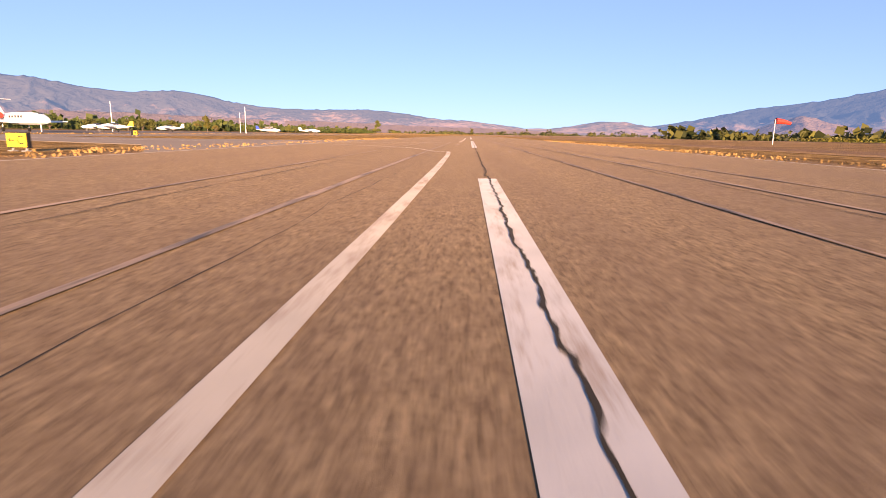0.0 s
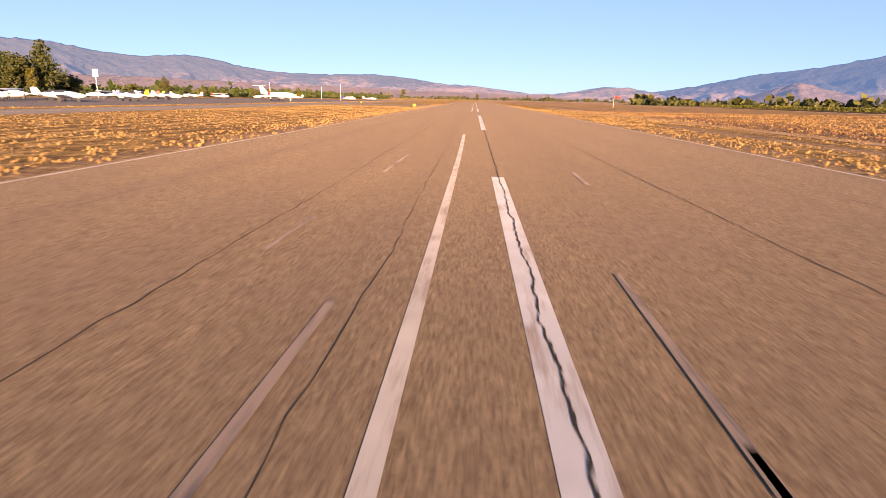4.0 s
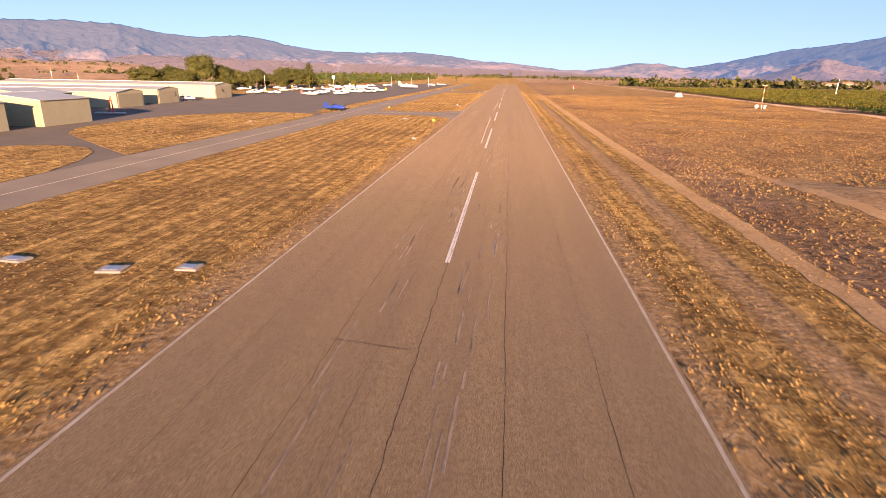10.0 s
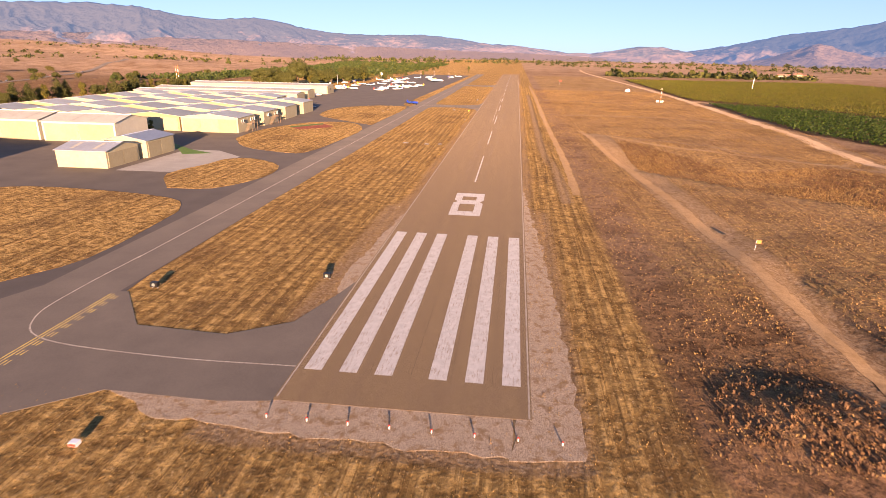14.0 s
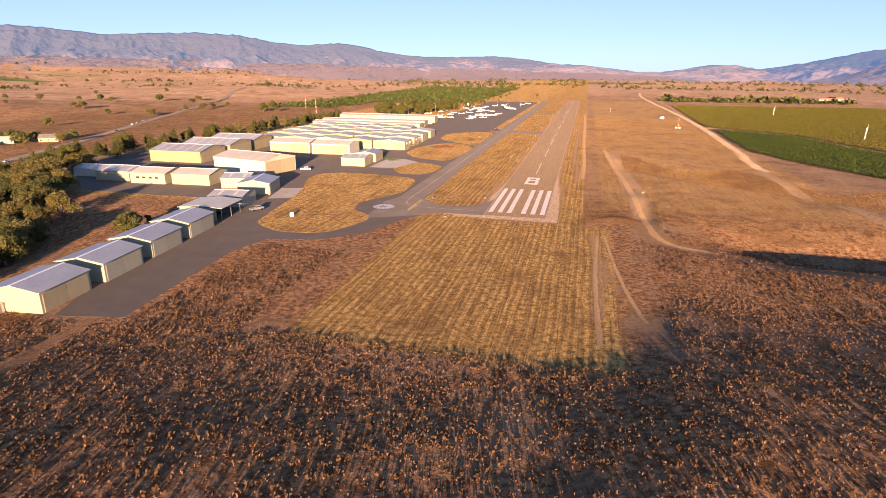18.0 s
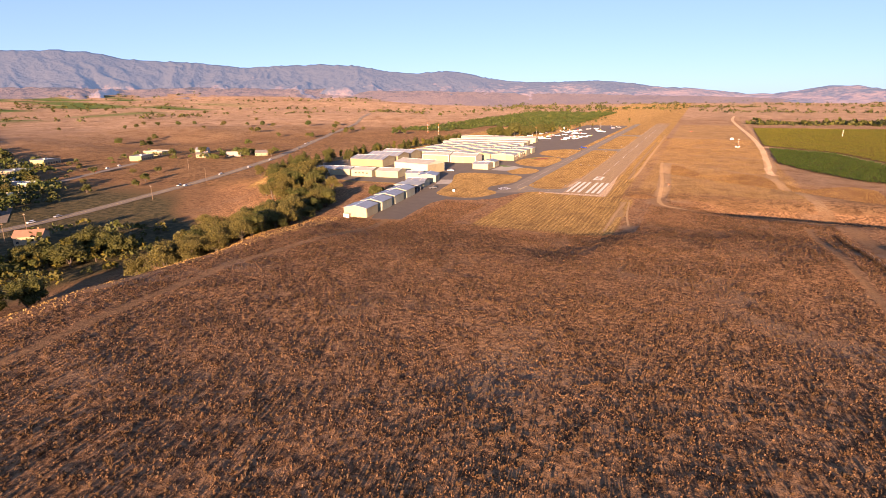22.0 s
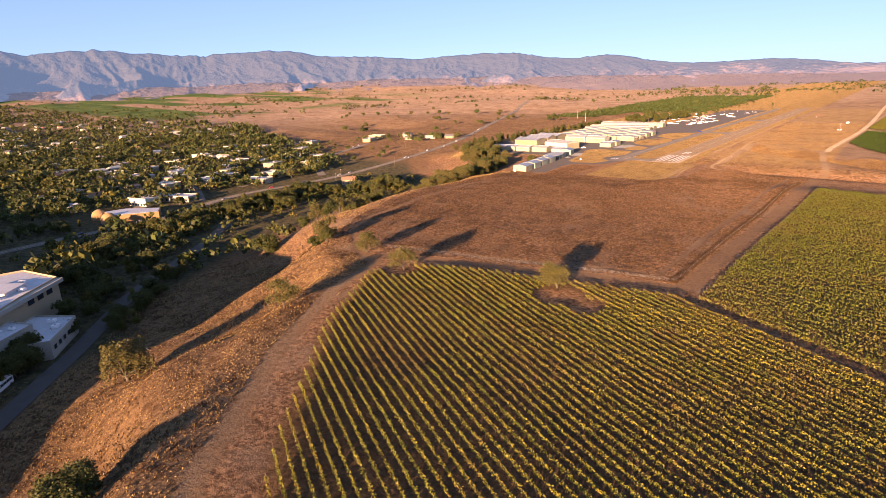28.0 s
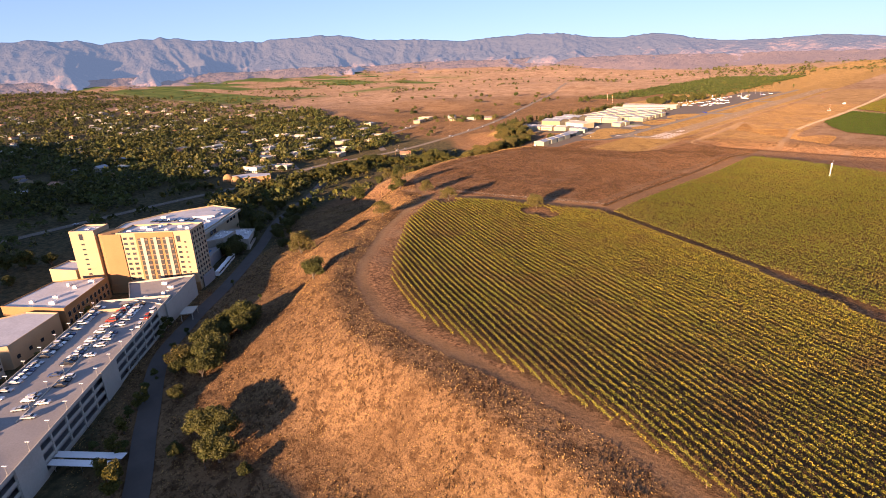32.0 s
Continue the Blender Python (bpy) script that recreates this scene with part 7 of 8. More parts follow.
def shop_proto(seed):
    rg = np.random.default_rng(seed)
    w, d, h = rg.uniform(18, 34), rg.uniform(12, 18), rg.uniform(4.2, 7.5)
    ob = thing("shop_building", pose(0, 0, -500), "", "shop", "shops of the town")
    part("wall", Shape().box(-w / 2, -d / 2, -1.5, w / 2, d / 2, h), M[("stucco_white", "stucco", "wall_white")[seed % 3]], ob)
    part("roof", Shape().box(-w / 2 + 0.3, -d / 2 + 0.3, h - 0.1, w / 2 - 0.3, d / 2 - 0.3, h + 0.05), M[("membrane", "roof_pale", "membrane")[seed % 3]], ob)
    for a, b, c, e in ((-w / 2 - 0.1, -d / 2 - 0.1, w / 2 + 0.1, -d / 2 + 0.2), (-w / 2 - 0.1, d / 2 - 0.2, w / 2 + 0.1, d / 2 + 0.1)):
        part("parapet", Shape().box(a, b, h - 0.3, c, e, h + 0.7), M["stucco_white"], ob)
    for s in (-1, 1):
        for k in range(6):
            x = -w / 2 + 1.5 + k * (w - 5.0) / 5
            part("window", Shape().box(x, s * d / 2 - 0.08, 0.6, x + 2, s * d / 2 + 0.08, 2.6), M["glass"], ob)
    part("roof_unit", Shape().box(-2, -1.2, h, 1.5, 1.2, h + 1.1), M["steel"], ob)
    return ob, "pale flat-roofed commercial building"


HOUSES, SHOPS = [house_proto(s) for s in range(60, 66)], [shop_proto(s) for s in range(70, 74)]
hrng = np.random.default_rng(61)
placed = []


def settle(protos, x, y, turn, gap):
    if line_distance(x, y, HIGHWAY)[0] < 15 or math.hypot(x + 305, y + 372) < 30 or any(math.hypot(x - a, y - b) < gap for a, b in placed):
        return
    placed.append((x, y))
    p, text = protos[hrng.integers(len(protos))]
    ob = copy_thing(p, pose(x, y, gz(x, y), 0, 0, turn))
    ob["label"] = text


for x, y in ((-607, -139), (-628, -105), (-502, -145), (-478, -120), (-440, -132), (-466, -93), (-450, -66), (-594, -88), (-625, -28), (-592, 46), (-520, 109), (-545, 150), (-440, -191), (-420, -214), (-545, -281), (-493, -274), (-412, -284), (-392, -250), (-586, -187),
             (-574, -128), (-489, -61), (-345, -335), (-335, -309), (-768, -215), (-350, -215), (-372, -180), (-520, -215), (-480, -235), (-640, -240), (-690, -150), (-530, -20), (-400, -105), (-660, -60), (-560, -240), (-448, -255), (-620, -310)):
    settle(SHOPS, x, y, hrng.choice([18, 25, 108]) + hrng.normal(0, 4), 20)
for i in range(110):
    x, y = hrng.uniform(-780, -360), hrng.uniform(-680, 130)
    if y > -130 + (-x - 400) * 0.42:
        continue
    settle(HOUSES, x, y, hrng.choice([20, 110]) + hrng.normal(0, 8), 21 if x > -800 else 44)
for x, y, t in ((-440, 170, 30), (-470, 150, 30), (-415, 190, 30), (-500, 180, 30), (-258, -170, 40)):
    settle(HOUSES, x, y, t, 8)

def far_house(seed):
    """A house too far off to show more than walls and a roof."""
    rg = np.random.default_rng(seed)
    w, d, h = rg.uniform(11, 22), rg.uniform(8, 12), rg.uniform(3.0, 5.0)
    r = d * 0.2
    sh = Shape().box(-w / 2, -d / 2, -2.5, w / 2, d / 2, h)
    e = [(-w / 2 - 0.5, -d / 2 - 0.5, h), (w / 2 + 0.5, -d / 2 - 0.5, h), (w / 2 + 0.5, d / 2 + 0.5, h), (-w / 2 - 0.5, d / 2 + 0.5, h), (-w / 2 + 2, 0, h + r), (w / 2 - 2, 0, h + r)]
    sh.add(e, [(0, 1, 5, 4), (2, 3, 4, 5), (1, 2, 5), (3, 0, 4), (3, 2, 1, 0)])
    mm = sh.mesh("far_house")
    mm.materials.append(M[("stucco_white", "stucco", "wall_white")[seed % 3]]), mm.materials.append(M[("roof_pale", "roof_dark", "roof_mid", "roof_tile", "roof_pale")[seed % 5]])
    mm.polygons.foreach_set("material_index", [0] * 6 + [1] * 5)
    return mm


FAR_HOUSES = [far_house(k) for k in range(80, 95)]
for i in range(520):
    x, y = hrng.uniform(-1900, -420), hrng.uniform(-900, 190)
    if y > min(-0.35 * (x + 700) + 30, 190) or line_distance(x, y, HIGHWAY)[0] < 22 or any(math.hypot(x - a, y - b) < 27 for a, b in placed) or bumps(x, y, 90) < 0.42:
        continue
    placed.append((x, y))
    ob = new("far_house", FAR_HOUSES[hrng.integers(len(FAR_HOUSES))])
    ob.matrix_world = pose(x, y, gz(x, y), 0, 0, hrng.choice([15, 105]) + hrng.normal(0, 9))
    tagged(ob, "distant pale house half hidden among trees", "house", "far houses of the town")

# the visitor pavilion with two straw-coloured domes
pav = thing("visitor_pavilion", pose(-305, -372, gz(-305, -372), 0, 0, 25), "tan pavilion with two golden ribbed domes", "pavilion")
M["thatch"] = surface("golden_ribbed_dome", (0.29, 0.175, 0.075), (0.37, 0.235, 0.11), fine=3.0, coarse=0.4, rough=0.9, relief=0.4, depth=0.1)
for x, y, r in ((-16, -4, 6.0), (3, -14, 6.0)):
    part("dome", Shape().dome((x, y, 1.2), r, 18, 6, (1, 1, 1.15)), M["thatch"], pav)
    part("drum", Shape().tube([(x, y, -1.5), (x, y, 1.3)], [r, r], 18), M["stucco_tan"], pav)
part("hall", Shape().prism([(-14, -2), (6, -12), (34, 4), (24, 18), (-4, 12)], -1.5, 5.5), M["stucco_tan"], pav)
part("roof", Shape().prism([(-13, -2), (6, -11), (33, 4), (24, 17), (-4, 11)], 5.48, 5.6), M["membrane"], pav)
grng = np.random.default_rng(63)
gardens = []
for a, b in placed:
    for k in range(5):
        x, y = a + grng.normal(0, 17), b + grng.normal(0, 17)
        if math.hypot(x - a, y - b) > 11 and line_distance(x, y, HIGHWAY)[0] > 12:
            gardens.append((x, y, gz(x, y) + 0.6))
far_woods("garden_trees", "green garden trees round the houses and shops", gardens, 3.4, "green_leaf", 56)
for p, _ in CARS + HOUSES + SHOPS:
    for o in list(p.children_recursive) + [p]:
        bpy.data.objects.remove(o)


# ---------------------------------------------------------------- aircraft on the apron
def flat(poly, z0, z1, dihedral=0.0):
    """A thin panel in plan, lifted towards its tips."""
    s = Shape()
    k = len(poly)
    v = [(x, y, z0 + dihedral * abs(y)) for x, y in poly] + [(x, y, z1 + dihedral * abs(y)) for x, y in poly]
    return s.add(v, [tuple(range(k))[::-1], tuple(range(k, 2 * k))] + [(i, (i + 1) % k, k + (i + 1) % k, k + i) for i in range(k)])


def fin(profile, y0, y1):
    k = len(profile)
    v = [(x, y0, z) for x, z in profile] + [(x, y1, z) for x, z in profile]
    return Shape().add(v, [tuple(range(k)), tuple(range(k, 2 * k))[::-1]] + [(i, k + i, k + (i + 1) % k, (i + 1) % k) for i in range(k)])


def light_plane(name, high, trim, label, body="white", size=1.0):
    """A single-engined light aircraft, nose along +x, wheels on the ground."""
    ob = thing(name, pose(0, 0, -500), label, "aircraft", "aircraft parked on the apron")
    L = 8.0 * size
    st = [(-0.50, 1.25, 0.08), (-0.30, 1.18, 0.26), (-0.08, 1.22, 0.52), (0.10, 1.30, 0.68), (0.24, 1.22, 0.62), (0.38, 1.12, 0.46), (0.47, 1.08, 0.34), (0.50, 1.08, 0.10)]
    part("fuselage", Shape().tube([(a * L, 0, z) for a, z, r in st], [r for a, z, r in st], 10), M[body], ob)
    zw = 1.92 if high else 0.82
    ch, sp = 1.55, 5.4 * size
    w = flat([(1.1, 0), (1.05, sp * 0.6), (0.75, sp), (-0.35, sp), (-0.5, sp * 0.6), (-0.5, 0), (-0.5, -sp * 0.6), (-0.35, -sp), (0.75, -sp), (1.05, -sp * 0.6)], zw, zw + 0.14, 0.03 if high else 0.075)
    part("wing", w, M["white" if body == "white" else body], ob)
    part("tailplane", flat([(-0.36 * L, 0), (-0.40 * L, 1.7), (-0.49 * L, 1.7), (-0.50 * L, 0), (-0.49 * L, -1.7), (-0.40 * L, -1.7)], 1.22, 1.3), M[body], ob)
    part("tail_fin", fin([(-0.34 * L, 1.3), (-0.43 * L, 2.5), (-0.52 * L, 2.55), (-0.51 * L, 1.2)], -0.06, 0.06), M[trim], ob)
    if high:
        part("cabin", Shape().prism([(-0.9, -0.5), (1.2, -0.5), (1.7, 0), (1.2, 0.5), (-0.9, 0.5), (-1.6, 0)], 1.55, 1.95), M["glass"], ob)
        for s in (-1, 1):
            part("wing_strut", Shape().tube([(0.5, 0.45 * s, 0.85), (0.4, 2.6 * s, 1.96)], [0.05, 0.05], 5), M["white"], ob)
    else:
        part("cabin", Shape().dome((0.3, 0, 1.6), 0.62, 10, 3, (2.2, 0.85, 0.85)), M["glass"], ob)
    part("stripe", Shape().box(-0.36 * L, -0.56, 1.16, 0.30 * L, 0.56, 1.26), M[trim], ob)
    for x, y in ((0.36 * L, 0), (-0.2, 1.15), (-0.2, -1.15)):
        leg = part("landing_gear", Shape().tube([(x, y * 0.5, 0.85), (x, y, 0.28)], [0.06, 0.045], 5), M["steel"], ob)
        part("wheel", Shape().tube([(x, y - 0.09, 0.26), (x, y + 0.09, 0.26)], [0.26, 0.26], 10), M["black"], leg)
    part("spinner", Shape().tube([(0.5 * L, 0, 1.08), (0.53 * L, 0, 1.08)], [0.16, 0.03], 8), M[trim], ob)
    part("propeller", Shape().box(0.512 * L, -0.05, 0.25, 0.518 * L, 0.07, 1.92), M["black"], ob)
    return ob


WHITE_PLANES = [(light_plane("light_aircraft", True, "red", "", "white"), "white high-wing light aircraft with a red stripe parked on asphalt"),
                (light_plane("light_aircraft", True, "blue", "", "white"), "white high-wing light aircraft with a blue stripe parked on asphalt"),
                (light_plane("light_aircraft", False, "white", "", "white"), "white low-wing light aircraft parked on asphalt"),
                (light_plane("light_aircraft", False, "signyellow", "", "white"), "white low-wing light aircraft with a yellow stripe parked on asphalt")]
prng = np.random.default_rng(81)
APRON = [(-155, 446), (-118, 400), (-126, 396), (-135, 421), (-127, 441), (-128, 464), (-118, 456), (-131, 410), (-95, 390), (-94, 402), (-98, 420), (-84, 408), (-93, 436), (-84, 436), (-85, 453), (-78, 446), (-95, 453), (-76, 466), (-112, 475), (-104, 498),
         (-100, 512), (-91, 508), (-106, 524), (-118, 521), (-112, 540), (-120, 552), (-112, 566), (-122, 576), (-112, 591), (-84, 596), (-132, 553), (-148, 503), (-148, 483), (-104, 620), (-94, 640), (-70, 660), (-64, 690)]
for i, (x, y) in enumerate(APRON):
    p, text = WHITE_PLANES[i * 7 % 4 if i % 3 else 2]
    ob = copy_thing(p, pose(x, y, 0.06, 0, 0, (180 if prng.random() < 0.7 else 0) + prng.normal(12, 16)))
    ob["label"] = text
ob = copy_thing(WHITE_PLANES[0][0], pose(-121, 322, 0.06, 0, 0, 35))
ob["label"] = "white high-wing light aircraft before a cream hangar"
blue = light_plane("light_aircraft", False, "blue", "", "blue", 0.97)
blue.matrix_world = pose(-50.4, 285.4, 0.05, 0, 0, -24)
blue["label"], blue["group"] = "glossy blue low-wing light aircraft standing on the taxiway", ""
for p, _ in WHITE_PLANES:
    for o in list(p.children_recursive) + [p]:
        bpy.data.objects.remove(o)

jet = thing("business_jet", pose(-74, 555, 0.06, 0, 0, -28), "white business jet with a tall T-tail beside the taxiway", "aircraft")
part("fuselage", Shape().tube([(-8.6, 0, 2.5), (-6, 0, 2.3), (-2, 0, 2.1), (4, 0, 2.1), (7, 0, 2.0), (8.8, 0, 1.75), (9.6, 0, 1.6)], [0.15, 0.6, 1.0, 1.0, 0.9, 0.5, 0.08], 12), M["white"], jet)
part("wing", flat([(1.6, 0), (-0.6, 7.6), (-1.7, 7.6), (-2.2, 0), (-1.7, -7.6), (-0.6, -7.6)], 1.3, 1.5, 0.05), M["white"], jet)
part("tail_fin", fin([(-5.0, 2.6), (-8.2, 5.4), (-9.8, 5.4), (-8.8, 2.5)], -0.12, 0.12), M["white"], jet)
part("tailplane", flat([(-7.9, 0), (-9.2, 2.9), (-10.1, 2.9), (-9.9, 0), (-10.1, -2.9), (-9.2, -2.9)], 5.35, 5.5), M["white"], jet)
for s in (-1, 1):
    eng = part("engine", Shape().tube([(-3.0, 1.55 * s, 2.6), (-4.2, 1.55 * s, 2.6), (-6.0, 1.55 * s, 2.6)], [0.52, 0.58, 0.36], 10), M["white"], jet)
    part("intake_ring", Shape().tube([(-2.96, 1.55 * s, 2.6), (-3.1, 1.55 * s, 2.6)], [0.53, 0.55], 10), M["red"], eng)
    part("landing_gear", Shape().tube([(-1.6, 1.9 * s, 1.35), (-1.6, 1.9 * s, 0.3)], [0.1, 0.08], 6), M["steel"], jet)
    part("wheel", Shape().tube([(-1.6, 1.9 * s - 0.14, 0.34), (-1.6, 1.9 * s + 0.14, 0.34)], [0.34, 0.34], 10), M["black"], jet)
    for k in range(5):
        part("cabin_window", Shape().box(-1.4 + 1.0 * k, 0.97 * s - 0.06, 2.2, -1.0 + 1.0 * k, 0.97 * s + 0.06, 2.55), M["glass"], jet)
part("windscreen", Shape().tube([(6.8, 0, 2.42), (7.7, 0, 2.2)], [0.62, 0.40], 10), M["glass"], jet)
part("nose_gear", Shape().tube([(6.6, 0, 1.4), (6.6, 0, 0.05)], [0.1, 0.12], 6), M["steel"], jet)


# ---------------------------------------------------------------- airfield signs, lights and masts
def letters(text, size, m, parent, material="black"):
    cu = bpy.data.curves.new("lettering", "FONT")
    cu.body, cu.size, cu.extrude, cu.align_x, cu.align_y = text, size, 0.008, "CENTER", "CENTER"
    cu.materials.append(M[material])
    ob = new("lettering", cu)
    ob.parent = parent
    ob.matrix_world = parent.matrix_world @ m
    return ob


def taxi_sign(x, y, letter, label, w=1.35):
    ob = thing("taxiway_sign", pose(x, y, gz(x, y), 0, 0, -4), label, "airfield sign", "airfield signs")
    part("housing", Shape().box(-w / 2, -0.12, 0.2, w / 2, 0.16, 1.12), M["black"], ob)
    part("face", Shape().box(-w / 2 + 0.05, -0.15, 0.25, w / 2 - 0.05, -0.123, 1.07), M["signyellow"], ob)
    for s in (-0.45, 0.45):
        leg = part("leg", Shape().tube([(s, 0.02, -0.1), (s, 0.02, 0.22)], [0.05, 0.05], 6), M["steel"], ob)
        part("footing", Shape().box(s - 0.16, -0.2, -0.05, s + 0.16, 0.2, 0.06), M["concrete"], leg)
    if letter:
        a = Shape().box(-0.52, -0.165, 0.62, -0.10, -0.152, 0.69)
        for q in (1, -1):
            a.add([(-0.54, -0.165, 0.655), (-0.38, -0.165, 0.655 + q * 0.17), (-0.33, -0.165, 0.655 + q * 0.13), (-0.45, -0.165, 0.655)], [(0, 1, 2, 3)])
        part("arrow", a, M["black"], ob)
        letters(letter, 0.72, pose(0.26, -0.158, 0.655, 90, 0, 0), ob)
    else:
        part("dark_panel", Shape().box(-w / 2 + 0.05, -0.17, 0.25, -0.15, -0.153, 1.07), M["black"], ob)
        part("mark_bar", Shape().box(0.05, -0.165, 0.5, 0.45, -0.153, 0.85), M["black"], ob)
    ob.scale = (0.56, 0.56, 0.56)
    return ob


taxi_sign(-15.2, 254.3, "D", "yellow taxiway sign with a black arrow and letter D")
taxi_sign(-15.3, 482.0, "C", "yellow taxiway sign with a black arrow and letter C")
taxi_sign(-37.0, 303.9, "", "yellow and black taxiway sign in dry grass")
taxi_sign(-37.0, 525.0, "", "yellow taxiway sign beside the apron")
for x, y in ((-15.1, 256.7), (-13.2, 340), (-13.2, 420), (13.2, 180), (13.2, 240), (13.2, 300), (13.2, 360), (-13.2, 180), (-13.0, 120), (13.0, 120), (13.0, 60), (-13.0, 60), (-13.2, 228)):
    ob = thing("runway_edge_light", pose(x, y, gz(x, y)), "short yellow runway edge light on a small base", "airfield light", "runway edge lights")
    part("stem", Shape().tube([(0, 0, -0.05), (0, 0, 0.26)], [0.03, 0.028], 8), M["signyellow"], ob)
    part("lens", Shape().dome((0, 0, 0.26), 0.05, 8, 3), M["glass"], ob)
    part("base", Shape().tube([(0, 0, -0.05), (0, 0, 0.03)], [0.12, 0.1], 10), M["steel"], ob)
for i in range(8):
    x = -10.5 + 3.4 * i
    ob = thing("threshold_light", pose(x, -7.4, gz(x, -7.4)), "small red and white runway end light", "airfield light", "runway end lights")
    part("stem", Shape().tube([(0, 0, -0.05), (0, 0, 0.3)], [0.06, 0.05], 8), M["white"], ob)
    part("lens", Shape().dome((0, 0, 0.3), 0.1, 8, 3), M["red"], ob)
for x, y in ((-23, -13),):
    ob = thing("slope_light_box", pose(x, y, gz(x, y)), "white approach slope light box with a red end", "airfield light", "approach lights")
    part("housing", Shape().box(-0.6, -0.5, 0.3, 0.6, 0.5, 0.75), M["white"], ob)
    part("front", Shape().box(-0.55, -0.53, 0.35, 0.55, -0.502, 0.7), M["red"], ob)
    for s in (-0.45, 0.45):
        part("leg", Shape().tube([(s, 0, -0.05), (s, 0, 0.32)], [0.04, 0.04], 6), M["steel"], ob)
    ob.scale = (0.55, 0.55, 0.7)
for x, y in ((-15.7, 328), (-15, 22), (-35, 15.5)):
    ob = thing("equipment_box", pose(x, y, gz(x, y)), "small black equipment box on legs in dry grass", "equipment box", "equipment boxes")
    part("case", Shape().box(-0.45, -0.3, 0.25, 0.45, 0.3, 0.85), M["black"], ob)
    part("lamp", Shape().tube([(0, -0.34, 0.55), (0, -0.3, 0.55)], [0.2, 0.22], 10), M["steel"], ob)
    for s in (-0.35, 0.35):
        part("leg", Shape().box(s - 0.05, -0.05, -0.1, s + 0.05, 0.05, 0.27), M["steel"], ob)
# concrete covers and pale stones in the grass
for x, y, w, d, t in ((-19.8, 139.7, 1.5, 1.2, 8), (-15.5, 140.7, 1.3, 1.1, 4), (-27, 140.5, 1.8, 1.0, -6), (-23.5, 260, 1.4, 1.9, 0), (-57.5, 241, 1.3, 0.7, 20), (-57, 249, 1.0, 0.5, 50), (-13.6, 214, 0.9, 0.6, 10), (-14.1, 216, 0.6, 0.4, 70)):
    ob = thing("drain_cover", pose(x, y, gz(x, y), 0, 0, t), "pale concrete drain cover set in dry grass", "drain cover", "drain covers")
    part("slab", Shape().box(-w / 2, -d / 2, -0.1, w / 2, d / 2, 0.13), M["concrete"], ob)
    part("lid", Shape().box(-w * 0.3, -d * 0.32, 0.131, w * 0.3, d * 0.32, 0.16), M["steel"], ob)
# windsock
x, y = 52, 565
ob = thing("windsock", pose(x, y, gz(x, y)), "orange-red windsock on a white pole", "windsock")
part("pole", Shape().tube([(0, 0, -0.3), (0, 0, 4.2)], [0.07, 0.05], 8), M["white"], ob)
part("sock", Shape().tube([(0.1, 0, 4.0), (1.4, 0.1, 3.9), (2.7, 0.2, 3.6)], [0.5, 0.4, 0.25], 10), M["red"], ob)
# weather mast with its instrument boxes
x, y = 103.6, 354
ob = thing("weather_mast", pose(x, y, gz(x, y)), "tall red and white banded weather mast with instruments", "mast")
for k in range(6):
    part("band", Shape().tube([(0, 0, 1.5 * k - (0.3 if k == 0 else 0)), (0, 0, 1.5 * k + 1.5)], [0.16 - 0.01 * k, 0.15 - 0.01 * k], 8), M["orange" if k % 2 else "white"], ob)
part("crossarm", Shape().box(-0.9, -0.06, 8.75, 0.9, 0.06, 8.9), M["steel"], ob)
for dx, dy in ((-2.4, -0.5), (-1.4, 0.3), (0.9, -0.6), (1.6, 0.5)):
    b = thing("instrument_cabinet", pose(x + dx, y + dy, gz(x + dx, y + dy)), "white weather instrument cabinet on legs", "cabinet", "weather instruments")
    part("case", Shape().box(-0.3, -0.25, 0.7, 0.3, 0.25, 1.5), M["white"], b)
    for s in (-0.22, 0.22):
        part("leg", Shape().box(s - 0.05, -0.05, -0.1, s + 0.05, 0.05, 0.72), M["steel"], b)
# white wind tee cone beside the strip
x, y = 102.3, 466
ob = thing("wind_indicator", pose(x, y, gz(x, y), 0, 0, 20), "white four-sided wind indicator on a low stand", "wind indicator")
part("body", Shape().add([(-2.2, -0.9, 0.7), (2.0, -1.3, 0.7), (2.0, 1.3, 0.7), (-2.2, 0.9, 0.7), (-1.6, 0, 2.3), (1.7, 0, 2.9)], [(3, 2, 1, 0), (0, 1, 5, 4), (2, 3, 4, 5), (1, 2, 5), (3, 0, 4)]), M["white"], ob)
part("stand", Shape().tube([(0, 0, -0.2), (0, 0, 0.72)], [0.25, 0.2], 8), M["steel"], ob)
# wind machines in the vineyards
for x, y, h in ((238, 561, 9.0), (230, 302, 9.0), (205, -179, 9.5)):
    ob = thing("wind_machine", pose(x, y, gz(x, y), 0, 0, 30), "white vineyard wind machine with two still blades", "wind machine", "vineyard wind machines")
    part("tower", Shape().tube([(0, 0, -0.3), (0, 0, h)], [0.32, 0.26], 10), M["white"], ob)
    part("hub", Shape().box(-0.5, -0.3, h - 0.1, 0.6, 0.3, h + 0.45), M["white"], ob)
    part("blade", Shape().box(0.62, -0.12, h - 2.6, 0.70, 0.12, h + 2.9), M["white"], ob)
    part("engine", Shape().box(-0.9, -0.6, 0.1, 0.9, 0.6, 1.2), M["steel"], ob)
